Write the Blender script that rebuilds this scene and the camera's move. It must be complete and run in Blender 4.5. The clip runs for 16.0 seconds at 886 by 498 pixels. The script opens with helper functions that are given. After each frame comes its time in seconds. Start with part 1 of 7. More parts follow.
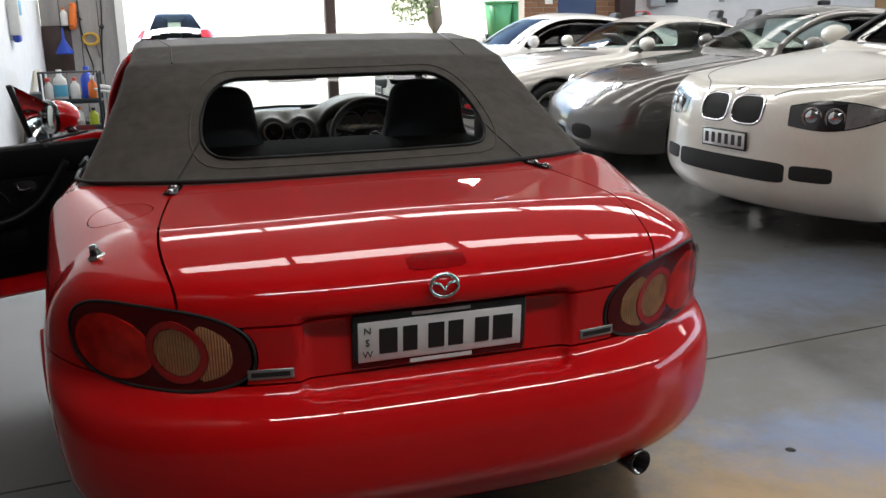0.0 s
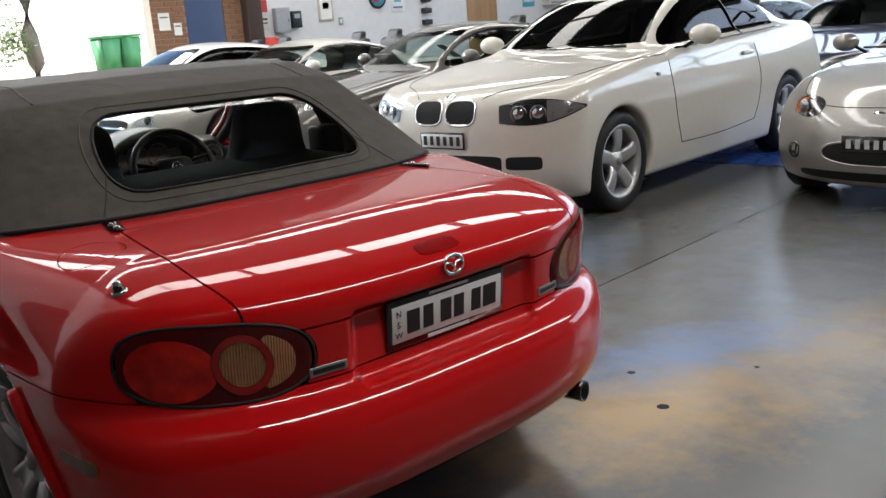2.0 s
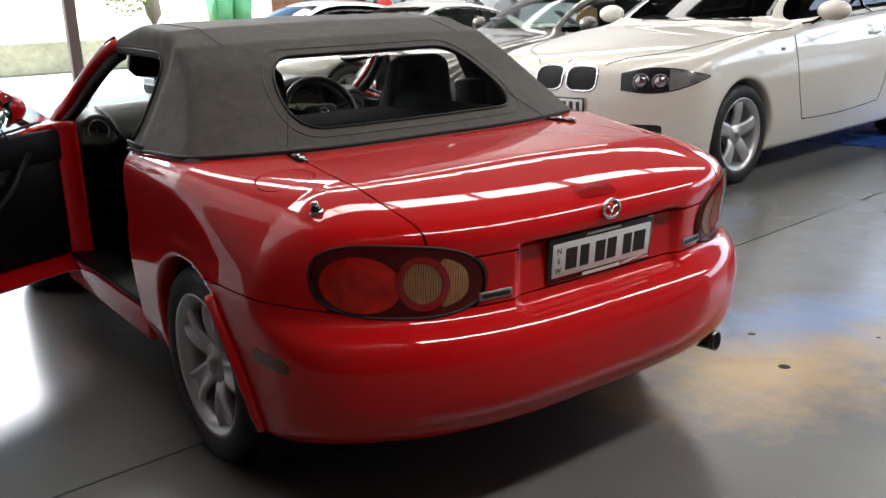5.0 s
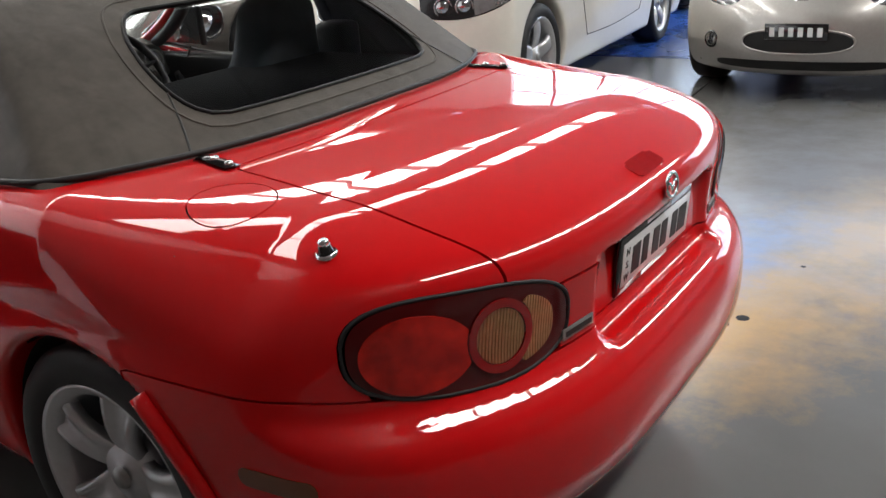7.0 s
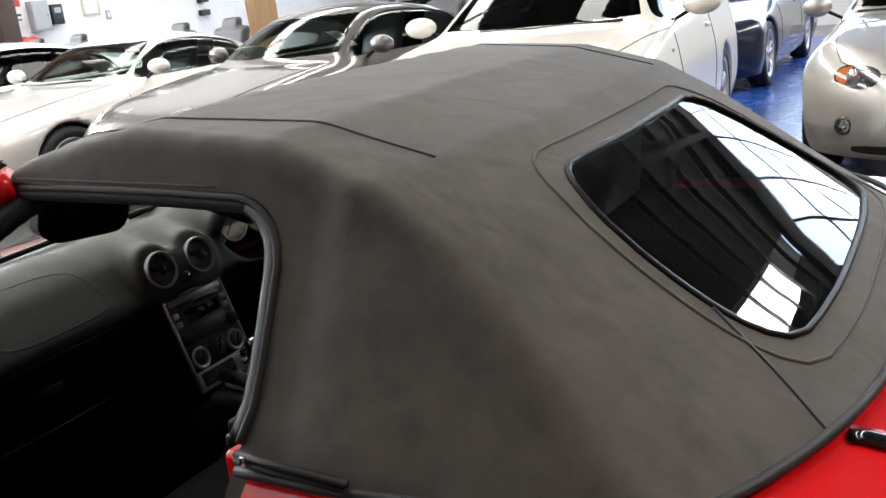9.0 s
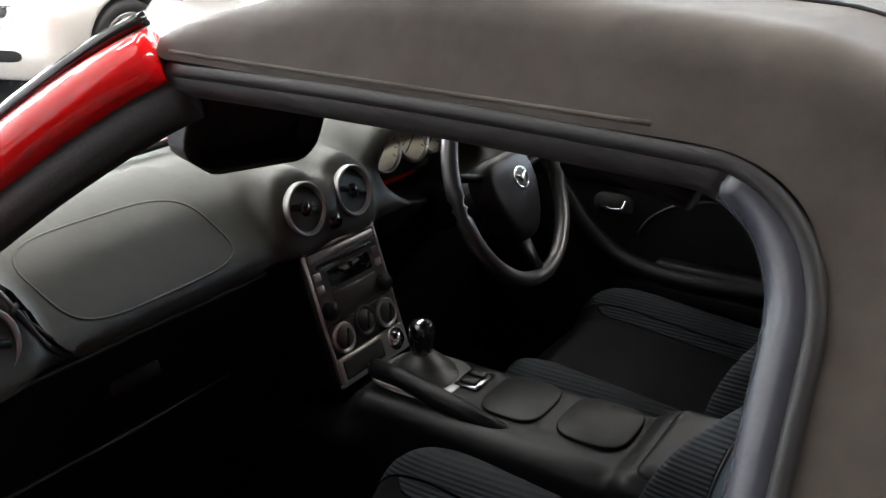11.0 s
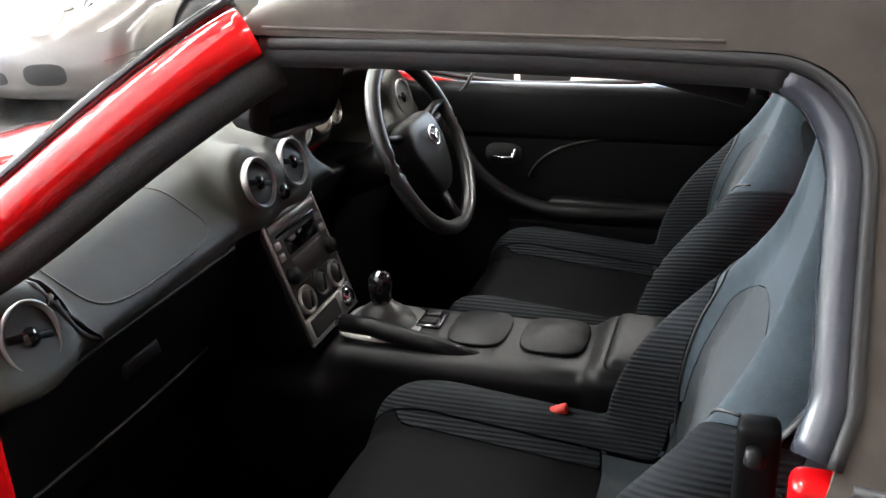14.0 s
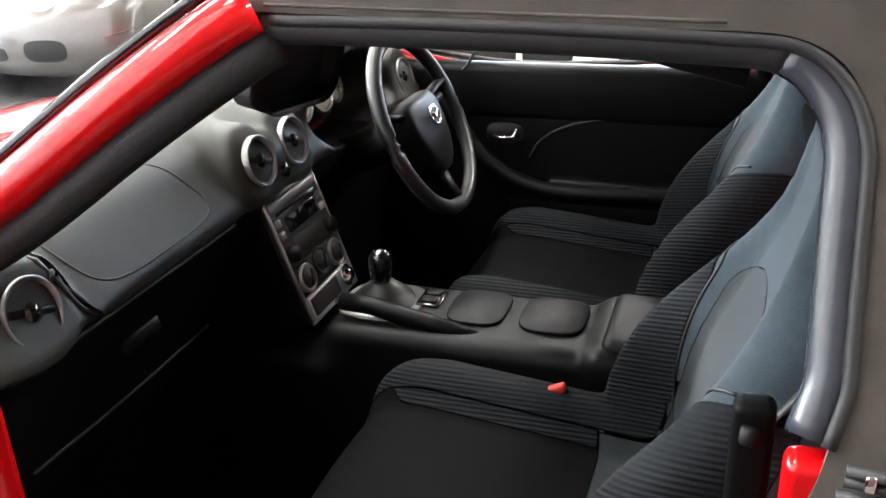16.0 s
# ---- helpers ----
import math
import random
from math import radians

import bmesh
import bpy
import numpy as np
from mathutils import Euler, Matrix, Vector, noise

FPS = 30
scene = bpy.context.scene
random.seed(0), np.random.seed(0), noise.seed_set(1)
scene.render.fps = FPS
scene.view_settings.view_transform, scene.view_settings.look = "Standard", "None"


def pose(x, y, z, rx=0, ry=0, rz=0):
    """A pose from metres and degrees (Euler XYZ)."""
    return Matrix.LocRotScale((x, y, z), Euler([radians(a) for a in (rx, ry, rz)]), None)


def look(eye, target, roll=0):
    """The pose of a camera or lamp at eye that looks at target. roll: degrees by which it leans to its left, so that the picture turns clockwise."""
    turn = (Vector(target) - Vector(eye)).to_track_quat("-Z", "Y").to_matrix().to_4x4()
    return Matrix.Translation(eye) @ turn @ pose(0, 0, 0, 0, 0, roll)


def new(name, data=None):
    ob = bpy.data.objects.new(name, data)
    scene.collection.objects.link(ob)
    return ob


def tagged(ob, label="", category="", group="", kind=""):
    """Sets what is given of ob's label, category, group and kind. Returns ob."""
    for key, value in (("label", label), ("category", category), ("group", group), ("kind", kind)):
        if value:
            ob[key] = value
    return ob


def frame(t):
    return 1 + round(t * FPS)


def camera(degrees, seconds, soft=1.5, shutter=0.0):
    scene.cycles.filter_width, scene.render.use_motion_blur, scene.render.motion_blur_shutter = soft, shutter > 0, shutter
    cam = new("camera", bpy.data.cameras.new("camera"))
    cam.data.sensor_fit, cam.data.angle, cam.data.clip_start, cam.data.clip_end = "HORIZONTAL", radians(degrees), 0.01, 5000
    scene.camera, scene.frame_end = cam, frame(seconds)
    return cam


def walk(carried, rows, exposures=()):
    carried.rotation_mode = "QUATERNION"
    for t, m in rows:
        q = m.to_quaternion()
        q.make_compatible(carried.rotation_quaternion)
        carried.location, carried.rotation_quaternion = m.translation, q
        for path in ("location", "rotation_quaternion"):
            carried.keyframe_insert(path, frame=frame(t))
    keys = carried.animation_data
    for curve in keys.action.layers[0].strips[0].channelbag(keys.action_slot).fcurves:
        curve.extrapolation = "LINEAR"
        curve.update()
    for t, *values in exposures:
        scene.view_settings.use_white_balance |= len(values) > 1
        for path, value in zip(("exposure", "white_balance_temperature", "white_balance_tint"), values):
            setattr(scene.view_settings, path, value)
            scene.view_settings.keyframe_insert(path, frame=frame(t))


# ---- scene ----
cam = camera(52.0, 16.0, 1.5, 0.0)
PATH = [
    (0, (-0.537, -1.697, 1.312), (0.033, 0.156, 0.821), -1.2),
    (0.5, (-0.786, -1.586, 1.312), (0.074, 0.139, 0.779), 0.1),
    (1, (-0.993, -1.465, 1.298), (0.141, 0.107, 0.804), -0.2),
    (1.5, (-1.209, -1.439, 1.317), (0.05, 0.058, 0.903), -2.3),
    (2, (-1.427, -1.524, 1.328), (-0.135, -0.073, 0.854), -4.4),
    (2.5, (-1.561, -1.548, 1.302), (-0.256, -0.123, 0.786), -4.4),
    (3, (-1.626, -1.572, 1.289), (-0.342, -0.121, 0.794), -3.0),
    (3.5, (-1.604, -1.565, 1.28), (-0.382, -0.055, 0.803), -2.4),
    (4, (-1.671, -1.601, 1.297), (-0.54, -0.022, 0.822), -1.4),
    (4.2, (-1.715, -1.635, 1.311), (-0.624, -0.026, 0.839), -1.3),
    (6.3, (-1.666, -0.993, 1.31), (-0.31, 0.334, 0.677), -2.2),
    (6.5, (-1.644, -0.858, 1.331), (-0.231, 0.416, 0.711), -2.1),
    (7, (-1.688, -0.562, 1.332), (-0.154, 0.505, 0.618), -4.2),
    (7.5, (-1.662, -0.289, 1.36), (-0.082, 0.762, 0.729), -3.7),
    (8, (-1.536, 0.092, 1.381), (0.06, 1.182, 0.867), -7.4),
    (8.5, (-1.545, 0.436, 1.405), (0.095, 1.437, 0.85), -7.8),
    (9, (-1.477, 0.734, 1.399), (0.177, 1.716, 0.851), -6.4),
    (9.5, (-1.261, 0.989, 1.383), (0.322, 2.094, 0.862), -4.3),
    (10, (-1.126, 1.267, 1.349), (0.436, 2.383, 0.787), -2.3),
    (12.3, (-1.117, 1.433, 1.285), (0.485, 2.312, 0.472), 1.9),
    (12.5, (-1.15, 1.43, 1.287), (0.457, 2.329, 0.506), 1.3),
    (13, (-1.24, 1.446, 1.295), (0.438, 2.262, 0.574), -0.5),
    (13.5, (-1.323, 1.527, 1.301), (0.419, 2.194, 0.58), -1.7),
    (14, (-1.36, 1.563, 1.309), (0.392, 2.167, 0.556), -2.6),
    (14.5, (-1.358, 1.561, 1.312), (0.389, 2.167, 0.55), -2.8),
    (15, (-1.357, 1.551, 1.314), (0.385, 2.166, 0.548), -3.0),
    (15.5, (-1.356, 1.561, 1.314), (0.386, 2.165, 0.537), -2.5),
    (16, (-1.364, 1.561, 1.309), (0.371, 2.162, 0.516), -2.2),
]
EXPO = [(0.0, 1.75), (4.0, 2.15), (6.5, 2.55), (8.0, 2.8), (10.0, 3.15), (12.5, 4.85), (13.5, 4.75), (16.0, 4.7)]
walk(cam, [(t, look(eye, target, roll)) for t, eye, target, roll in PATH], EXPO)

# ---- world, sun, large lights ----
world = bpy.data.worlds.new("sky")
scene.world = world
world.use_nodes = True
_n = world.node_tree.nodes
_sky = _n.new("ShaderNodeTexSky")
_sky.sky_type = "NISHITA"
_sky.sun_disc = False
_sky.sun_elevation, _sky.sun_rotation = radians(55), radians(150)
_n["Background"].inputs[1].default_value = 0.15
world.node_tree.links.new(_sky.outputs[0], _n["Background"].inputs[0])
sun = new("sun", bpy.data.lights.new("sun", "SUN"))
sun.data.energy, sun.data.angle, sun.data.color = 5.0, radians(0.5), (1.0, 0.95, 0.87)
sun.matrix_world = look((0, 0, 0), (0.35, -0.6, -1.0))


def area_lamp(name, x, y, z, sx, sy, watts, rx=0, ry=0, rz=0, color=(1, 1, 1)):
    lamp = new(name, bpy.data.lights.new(name, "AREA"))
    lamp.data.shape, lamp.data.size, lamp.data.size_y, lamp.data.energy, lamp.data.color = "RECTANGLE", sx, sy, watts, color
    lamp.matrix_world = pose(x, y, z, rx, ry, rz)
    return lamp


# daylight in the translucent roof bands
SKYBANDS = ((-2.8, 0.55), (3.9, 0.6), (7.4, 0.8), (11.2, 0.8))
for yb, wide in SKYBANDS:
    area_lamp("skylight_daylight", 6.0, yb, 5.92, 15.0, wide, (300.0 if yb < 0 else 104.0) * wide, color=(1.0, 0.975, 0.935))
# and in the band of high windows along the far side wall
area_lamp("high_window_daylight", 17.18, 2.0, 3.95, 3.1, 15.6, 55.0, 0, 90, 0)
# and in the upper part of the open roller door
area_lamp("doorway_daylight", 2.2, 13.2, 4.25, 6.3, 1.4, 170.0, -90, 0, 0)

# ---- modelling helpers ----
def spline(*pts):
    """Natural cubic spline through (a, b) pairs, straight beyond its ends."""
    xs = np.array([p[0] for p in pts], float)
    ys = np.array([p[1] for p in pts], float)
    n = len(xs)
    h = np.diff(xs)
    a = np.eye(n)
    r = np.zeros(n)
    for i in range(1, n - 1):
        a[i, i - 1], a[i, i], a[i, i + 1] = h[i - 1], 2 * (h[i - 1] + h[i]), h[i]
        r[i] = 6 * ((ys[i + 1] - ys[i]) / h[i] - (ys[i] - ys[i - 1]) / h[i - 1])
    m = np.linalg.solve(a, r)
    s0 = (ys[1] - ys[0]) / h[0] - h[0] * m[1] / 6
    s1 = (ys[-1] - ys[-2]) / h[-1] + h[-1] * m[-2] / 6

    def value(q):
        q = np.asarray(q, float)
        c = np.clip(q, xs[0], xs[-1])
        i = np.clip(np.searchsorted(xs, c) - 1, 0, n - 2)
        d, u, v = h[i], xs[i + 1] - c, c - xs[i]
        out = (m[i] * u ** 3 + m[i + 1] * v ** 3) / (6 * d) + (ys[i] / d - m[i] * d / 6) * u + (ys[i + 1] / d - m[i + 1] * d / 6) * v
        return out + np.minimum(q - xs[0], 0) * s0 + np.maximum(q - xs[-1], 0) * s1

    return value


def smax(a, b, k):
    h = np.maximum(k - np.abs(a - b), 0) / k
    return np.maximum(a, b) + h * h * k * 0.25


def smin(a, b, k):
    return -smax(-a, -b, k)


def rbox(x, y, z, c, s, r):
    """Rounded box: centre c, half sizes s, edge radius r."""
    qx, qy, qz = np.abs(x - c[0]) - s[0] + r, np.abs(y - c[1]) - s[1] + r, np.abs(z - c[2]) - s[2] + r
    return np.sqrt(np.maximum(qx, 0) ** 2 + np.maximum(qy, 0) ** 2 + np.maximum(qz, 0) ** 2) + np.minimum(np.maximum(qx, np.maximum(qy, qz)), 0) - r


def grad(f, p, e=0.0015):
    g = np.empty_like(p)
    for k in range(3):
        d = np.zeros(3)
        d[k] = e
        a, b = p + d, p - d
        g[:, k] = (f(a[:, 0], a[:, 1], a[:, 2]) - f(b[:, 0], b[:, 1], b[:, 2])) / (2 * e)
    return g


def pull(f, p, limit, level=0.0, times=3):
    for _ in range(times):
        v = f(p[:, 0], p[:, 1], p[:, 2]) - level
        g = grad(f, p)
        step = -(v / np.maximum((g * g).sum(1), 1e-6))[:, None] * g
        size = np.linalg.norm(step, axis=1)
        p = p + step * np.minimum(1, limit / np.maximum(size, 1e-9))[:, None]
    return p


def nets(f, lo, hi, h):
    """Points, quads and normals of the surface f = 0 in a box, on a grid of step h."""
    n = [int(math.ceil((hi[k] - lo[k]) / h / 4)) * 4 + 1 for k in range(3)]
    ax = [lo[k] + h * np.arange(n[k]) for k in range(3)]
    cx = [a[::4] for a in ax]
    gx, gy, gz = np.meshgrid(*cx, indexing="ij")
    cv = f(gx.ravel(), gy.ravel(), gz.ravel()).reshape(gx.shape)
    near = np.abs(cv) < 4 * h * 2.8
    sign = np.where(cv < 0, -1.0, 1.0)
    v = np.repeat(np.repeat(np.repeat(sign, 4, 0), 4, 1), 4, 2)[: n[0], : n[1], : n[2]]
    blk = np.zeros([c - 1 for c in cv.shape], bool)
    for i in (0, 1):
        for j in (0, 1):
            for k in (0, 1):
                blk |= near[i : near.shape[0] - 1 + i, j : near.shape[1] - 1 + j, k : near.shape[2] - 1 + k]
    full = np.zeros(n, bool)
    big = np.repeat(np.repeat(np.repeat(blk, 4, 0), 4, 1), 4, 2)
    for i in (0, 1):
        for j in (0, 1):
            for k in (0, 1):
                full[i : n[0] - 1 + i, j : n[1] - 1 + j, k : n[2] - 1 + k] |= big
    # away from the marked blocks the sign is that of the nearest coarse node
    idx = np.argwhere(full)
    v[full] = f(ax[0][idx[:, 0]], ax[1][idx[:, 1]], ax[2][idx[:, 2]])
    s = v < 0
    cells = np.zeros([m - 1 for m in n], np.int8)
    for i in (0, 1):
        for j in (0, 1):
            for k in (0, 1):
                cells += s[i : n[0] - 1 + i, j : n[1] - 1 + j, k : n[2] - 1 + k]
    mixed = (cells > 0) & (cells < 8) & big
    ids = -np.ones(mixed.shape, np.int64)
    c = np.argwhere(mixed)
    ids[mixed] = np.arange(len(c))
    acc, cnt = np.zeros((len(c), 3)), np.zeros(len(c))
    corner = [(i, j, k) for i in (0, 1) for j in (0, 1) for k in (0, 1)]
    val = {q: v[c[:, 0] + q[0], c[:, 1] + q[1], c[:, 2] + q[2]] for q in corner}
    for a in corner:
        for k in range(3):
            if a[k] == 0:
                b = tuple(1 if m == k else a[m] for m in range(3))
                va, vb = val[a], val[b]
                hit = (va < 0) != (vb < 0)
                t = np.where(hit, va / np.where(hit, va - vb, 1), 0)
                w = np.array(a, float)[None, :] + t[:, None] * np.eye(3)[k]
                acc += np.where(hit[:, None], w, 0)
                cnt += hit
    p = np.array(lo)[None, :] + h * (c + acc / np.maximum(cnt, 1)[:, None])
    p = pull(f, p, h * 0.7)
    quads = []
    for k in range(3):
        u, w = (k + 1) % 3, (k + 2) % 3
        sl0 = [slice(1, -1)] * 3
        sl0[k] = slice(0, n[k] - 1)
        sl1 = list(sl0)
        sl1[k] = slice(1, n[k])
        s0, s1 = s[tuple(sl0)], s[tuple(sl1)]
        e = np.argwhere(s0 != s1)
        if not len(e):
            continue
        flip = s0[s0 != s1]
        off = np.ones(3, int)
        off[k] = 0
        e = e + off
        du, dw = np.zeros(3, int), np.zeros(3, int)
        du[u], dw[w] = 1, 1
        q = np.stack([ids[tuple((e - du - dw).T)], ids[tuple((e - dw).T)], ids[tuple(e.T)], ids[tuple((e - du).T)]], 1)
        q = np.where(flip[:, None], q, q[:, ::-1])
        quads.append(q[(q >= 0).all(1)])
    quads = np.concatenate(quads)
    g = grad(f, p)
    return p, quads, g / np.maximum(np.linalg.norm(g, axis=1), 1e-9)[:, None]


def mesh_of(name, p, faces, normals=None, smooth=True):
    me = bpy.data.meshes.new(name)
    faces = np.asarray(faces, np.int32)
    m, w = faces.shape
    me.vertices.add(len(p))
    me.vertices.foreach_set("co", np.asarray(p, np.float32).ravel())
    me.loops.add(m * w)
    me.loops.foreach_set("vertex_index", faces.ravel())
    me.polygons.add(m)
    me.polygons.foreach_set("loop_start", np.arange(m, dtype=np.int32) * w)
    me.update(calc_edges=True)
    me.validate()
    me.polygons.foreach_set("use_smooth", np.full(len(me.polygons), smooth))
    if normals is not None and len(me.vertices) == len(normals):
        me.normals_split_custom_set_from_vertices(np.asarray(normals, np.float32).tolist())
    return me


def compact(p, q, nrm):
    used, inv = np.unique(q, return_inverse=True)
    return p[used], inv.reshape(q.shape), nrm[used]


def panel(surface, f, inside, h, gap=0.005, lip=0.012, proud=0.0):
    """The piece of a surface where inside() is negative: its edge lies on the line inside = -gap/2 and is folded inwards by lip."""
    p, q, nrm = surface
    c = p[q].mean(1)
    keep = inside(c[:, 0], c[:, 1], c[:, 2]) < 0
    p, q, nrm = compact(p, q[keep], nrm)
    if not len(q):
        return None
    e = np.concatenate([q[:, [0, 1]], q[:, [1, 2]], q[:, [2, 3]], q[:, [3, 0]]])
    key = np.sort(e, 1)
    code = key[:, 0] * (len(p) + 1) + key[:, 1]
    _, first, count = np.unique(code, return_index=True, return_counts=True)
    rim = e[first[count == 1]]
    b = np.unique(rim)
    pb = p[b]
    for _ in range(4):
        pb = pull(inside, pb, h, -gap / 2, 1)
        pb = pull(f, pb, h, 0.0, 1)
    p = p.copy()
    p[b] = pb
    p = p + nrm * proud
    pb = p[b]
    if lip > 0:
        at = -np.ones(len(p), np.int64)
        at[b] = np.arange(len(b))
        g = grad(inside, pb)
        g /= np.maximum(np.linalg.norm(g, axis=1), 1e-6)[:, None]
        base, n0 = len(p), len(b)
        p = np.concatenate([p, pb, pb - nrm[b] * lip])
        nrm = np.concatenate([nrm, g, g])
        i, j = at[rim[:, 0]], at[rim[:, 1]]
        q = np.concatenate([q, np.stack([base + j, base + i, base + n0 + i, base + n0 + j], 1)])
    return p, q, nrm


def loose_pieces(geo):
    """The connected pieces of a surface, largest first."""
    p, q, nrm = geo
    lab = np.arange(len(p))
    while True:
        low = lab[q].min(1)
        nxt = lab.copy()
        for k in range(q.shape[1]):
            np.minimum.at(nxt, q[:, k], low)
        nxt = nxt[nxt]
        if (nxt == lab).all():
            break
        lab = nxt
    # skin and folded lip have separate points: they belong together where they coincide
    key = np.unique(np.round(p, 5), axis=0, return_inverse=True)[1].ravel()
    while True:
        low = np.full(key.max() + 1, len(p))
        np.minimum.at(low, key, lab)
        nxt = low[key]
        by = np.arange(len(p))
        np.minimum.at(by, lab, nxt)
        nxt = by[lab]
        if (nxt == lab).all():
            break
        lab = nxt
    f = lab[q[:, 0]]
    ids, n = np.unique(f, return_counts=True)
    return [compact(p, q[f == i], nrm) for i in ids[np.argsort(-n)]]


def thing(name, label, category, m=None, group="", kind=""):
    ob = tagged(new(name), label, category, group, kind)
    ob.empty_display_size = 0.1
    if m is not None:
        ob.matrix_basis = m
    return ob


def put(name, me, mat, parent=None, label="", m=None):
    ob = new(name, me)
    if mat is not None:
        me.materials.append(mat)
    if parent is not None:
        ob.parent = parent
    if m is not None:
        ob.matrix_basis = m
    return tagged(ob, label)


def part(name, bm, mat, parent, label="", m=None, smooth=True):
    me = bpy.data.meshes.new(name)
    bm.to_mesh(me)
    bm.free()
    me.polygons.foreach_set("use_smooth", np.full(len(me.polygons), smooth))
    return put(name, me, mat, parent, label, m)


def surf(name, geo, mat, parent, label="", m=None):
    return put(name, mesh_of(name, *geo), mat, parent, label, m)


def blob(name, f, lo, hi, h, mat, parent=None, label="", m=None):
    return surf(name, nets(f, lo, hi, h), mat, parent, label, m)


def box_bm(sx, sy, sz, bevel=0.0, seg=2, at=(0, 0, 0)):
    bm = bmesh.new()
    bmesh.ops.create_cube(bm, size=1.0, matrix=Matrix.Translation(at) @ Matrix.Diagonal((sx, sy, sz, 1)))
    if bevel > 0:
        bmesh.ops.bevel(bm, geom=bm.edges[:], offset=bevel, segments=seg, profile=0.5, affect="EDGES")
    return bm


def merge(*bms):
    out = bms[0]
    for b in bms[1:]:
        me = bpy.data.meshes.new("t")
        b.to_mesh(me)
        b.free()
        out.from_mesh(me)
        bpy.data.meshes.remove(me)
    return out


def moved(bm, m):
    bmesh.ops.transform(bm, matrix=m, verts=bm.verts)
    return bm


def lathe_bm(profile, seg=48, axis="z", closed=False):
    """Turns (radius, height) pairs about an axis."""
    bm = bmesh.new()
    rings = []
    for k in range(seg):
        a = 2 * math.pi * k / seg
        rings.append([bm.verts.new((r * math.cos(a), r * math.sin(a), z)) for r, z in profile])
    m = len(profile)
    for k in range(seg):
        a, b = rings[k], rings[(k + 1) % seg]
        for i in range(m if closed else m - 1):
            bm.faces.new((a[i], b[i], b[(i + 1) % m], a[(i + 1) % m]))
    bmesh.ops.remove_doubles(bm, verts=bm.verts, dist=1e-6)
    bmesh.ops.recalc_face_normals(bm, faces=bm.faces)
    if axis == "x":
        moved(bm, Matrix.Rotation(radians(90), 4, "Y"))
    elif axis == "y":
        moved(bm, Matrix.Rotation(radians(-90), 4, "X"))
    return bm


def tube_bm(points, r, seg=8, closed=False, flat=1.0):
    """A round or flattened bar along a line of points."""
    pts = [Vector(p) for p in points]
    bm = bmesh.new()
    rings, n = [], len(pts)
    up = Vector((0, 0, 1))
    for i, p in enumerate(pts):
        a = pts[(i - 1) % n] if closed or i else pts[0]
        b = pts[(i + 1) % n] if closed or i < n - 1 else pts[-1]
        d = (b - a).normalized()
        s = d.cross(up)
        if s.length < 1e-3:
            s = d.cross(Vector((0, 1, 0)))
        s.normalize()
        u = s.cross(d).normalized()
        rings.append([bm.verts.new(p + (s * math.cos(2 * math.pi * k / seg) + u * flat * math.sin(2 * math.pi * k / seg)) * r) for k in range(seg)])
    for i in range(n if closed else n - 1):
        a, b = rings[i], rings[(i + 1) % n]
        for k in range(seg):
            bm.faces.new((a[k], a[(k + 1) % seg], b[(k + 1) % seg], b[k]))
    if not closed:
        bm.faces.new(rings[0]), bm.faces.new(rings[-1])
    bmesh.ops.recalc_face_normals(bm, faces=bm.faces)
    return bm


def smooth_line(points, n=24):
    """A smooth curve through a few points (Catmull-Rom)."""
    p = [Vector(v) for v in points]
    p = [2 * p[0] - p[1]] + p + [2 * p[-1] - p[-2]]
    res = []
    segs = len(p) - 3
    for i in range(n + 1):
        t = i / n * segs
        k = min(int(t), segs - 1)
        t -= k
        a, b, c, d = p[k:k + 4]
        res.append(tuple(0.5 * (2 * b + (c - a) * t + (2 * a - 5 * b + 4 * c - d) * t * t + (3 * b - a - 3 * c + d) * t ** 3)))
    return res


def prism_bm(outline, depth, bevel=0.0):
    """A flat outline of (x, z) pairs made depth thick along y, from 0 to -depth."""
    bm = bmesh.new()
    f = bm.faces.new([bm.verts.new((x, 0, z)) for x, z in outline])
    r = bmesh.ops.extrude_face_region(bm, geom=[f])
    bmesh.ops.translate(bm, vec=(0, -depth, 0), verts=[v for v in r["geom"] if isinstance(v, bmesh.types.BMVert)])
    bmesh.ops.recalc_face_normals(bm, faces=bm.faces)
    if bevel > 0:
        bmesh.ops.bevel(bm, geom=[e for e in bm.edges], offset=bevel, segments=2, profile=0.5, affect="EDGES")
    return bm


def frame_bm(w, h, t, d):
    """A thin rectangular frame standing in the xz plane."""
    bm = box_bm(w, d, t, 0.002, 1, (0, 0, (h - t) / 2))
    merge(bm, box_bm(w, d, t, 0.002, 1, (0, 0, (t - h) / 2)), box_bm(t, d, h - 2 * t, 0.002, 1, ((w - t) / 2, 0, 0)), box_bm(t, d, h - 2 * t, 0.002, 1, ((t - w) / 2, 0, 0)))
    return bm


def oval(w, h, e=2.0, n=32):
    """Outline of a superellipse w by h."""
    out = []
    for k in range(n):
        a = 2 * math.pi * k / n
        c, s = math.cos(a), math.sin(a)
        out.append((math.copysign(abs(c) ** (2 / e), c) * w / 2, math.copysign(abs(s) ** (2 / e), s) * h / 2))
    return out


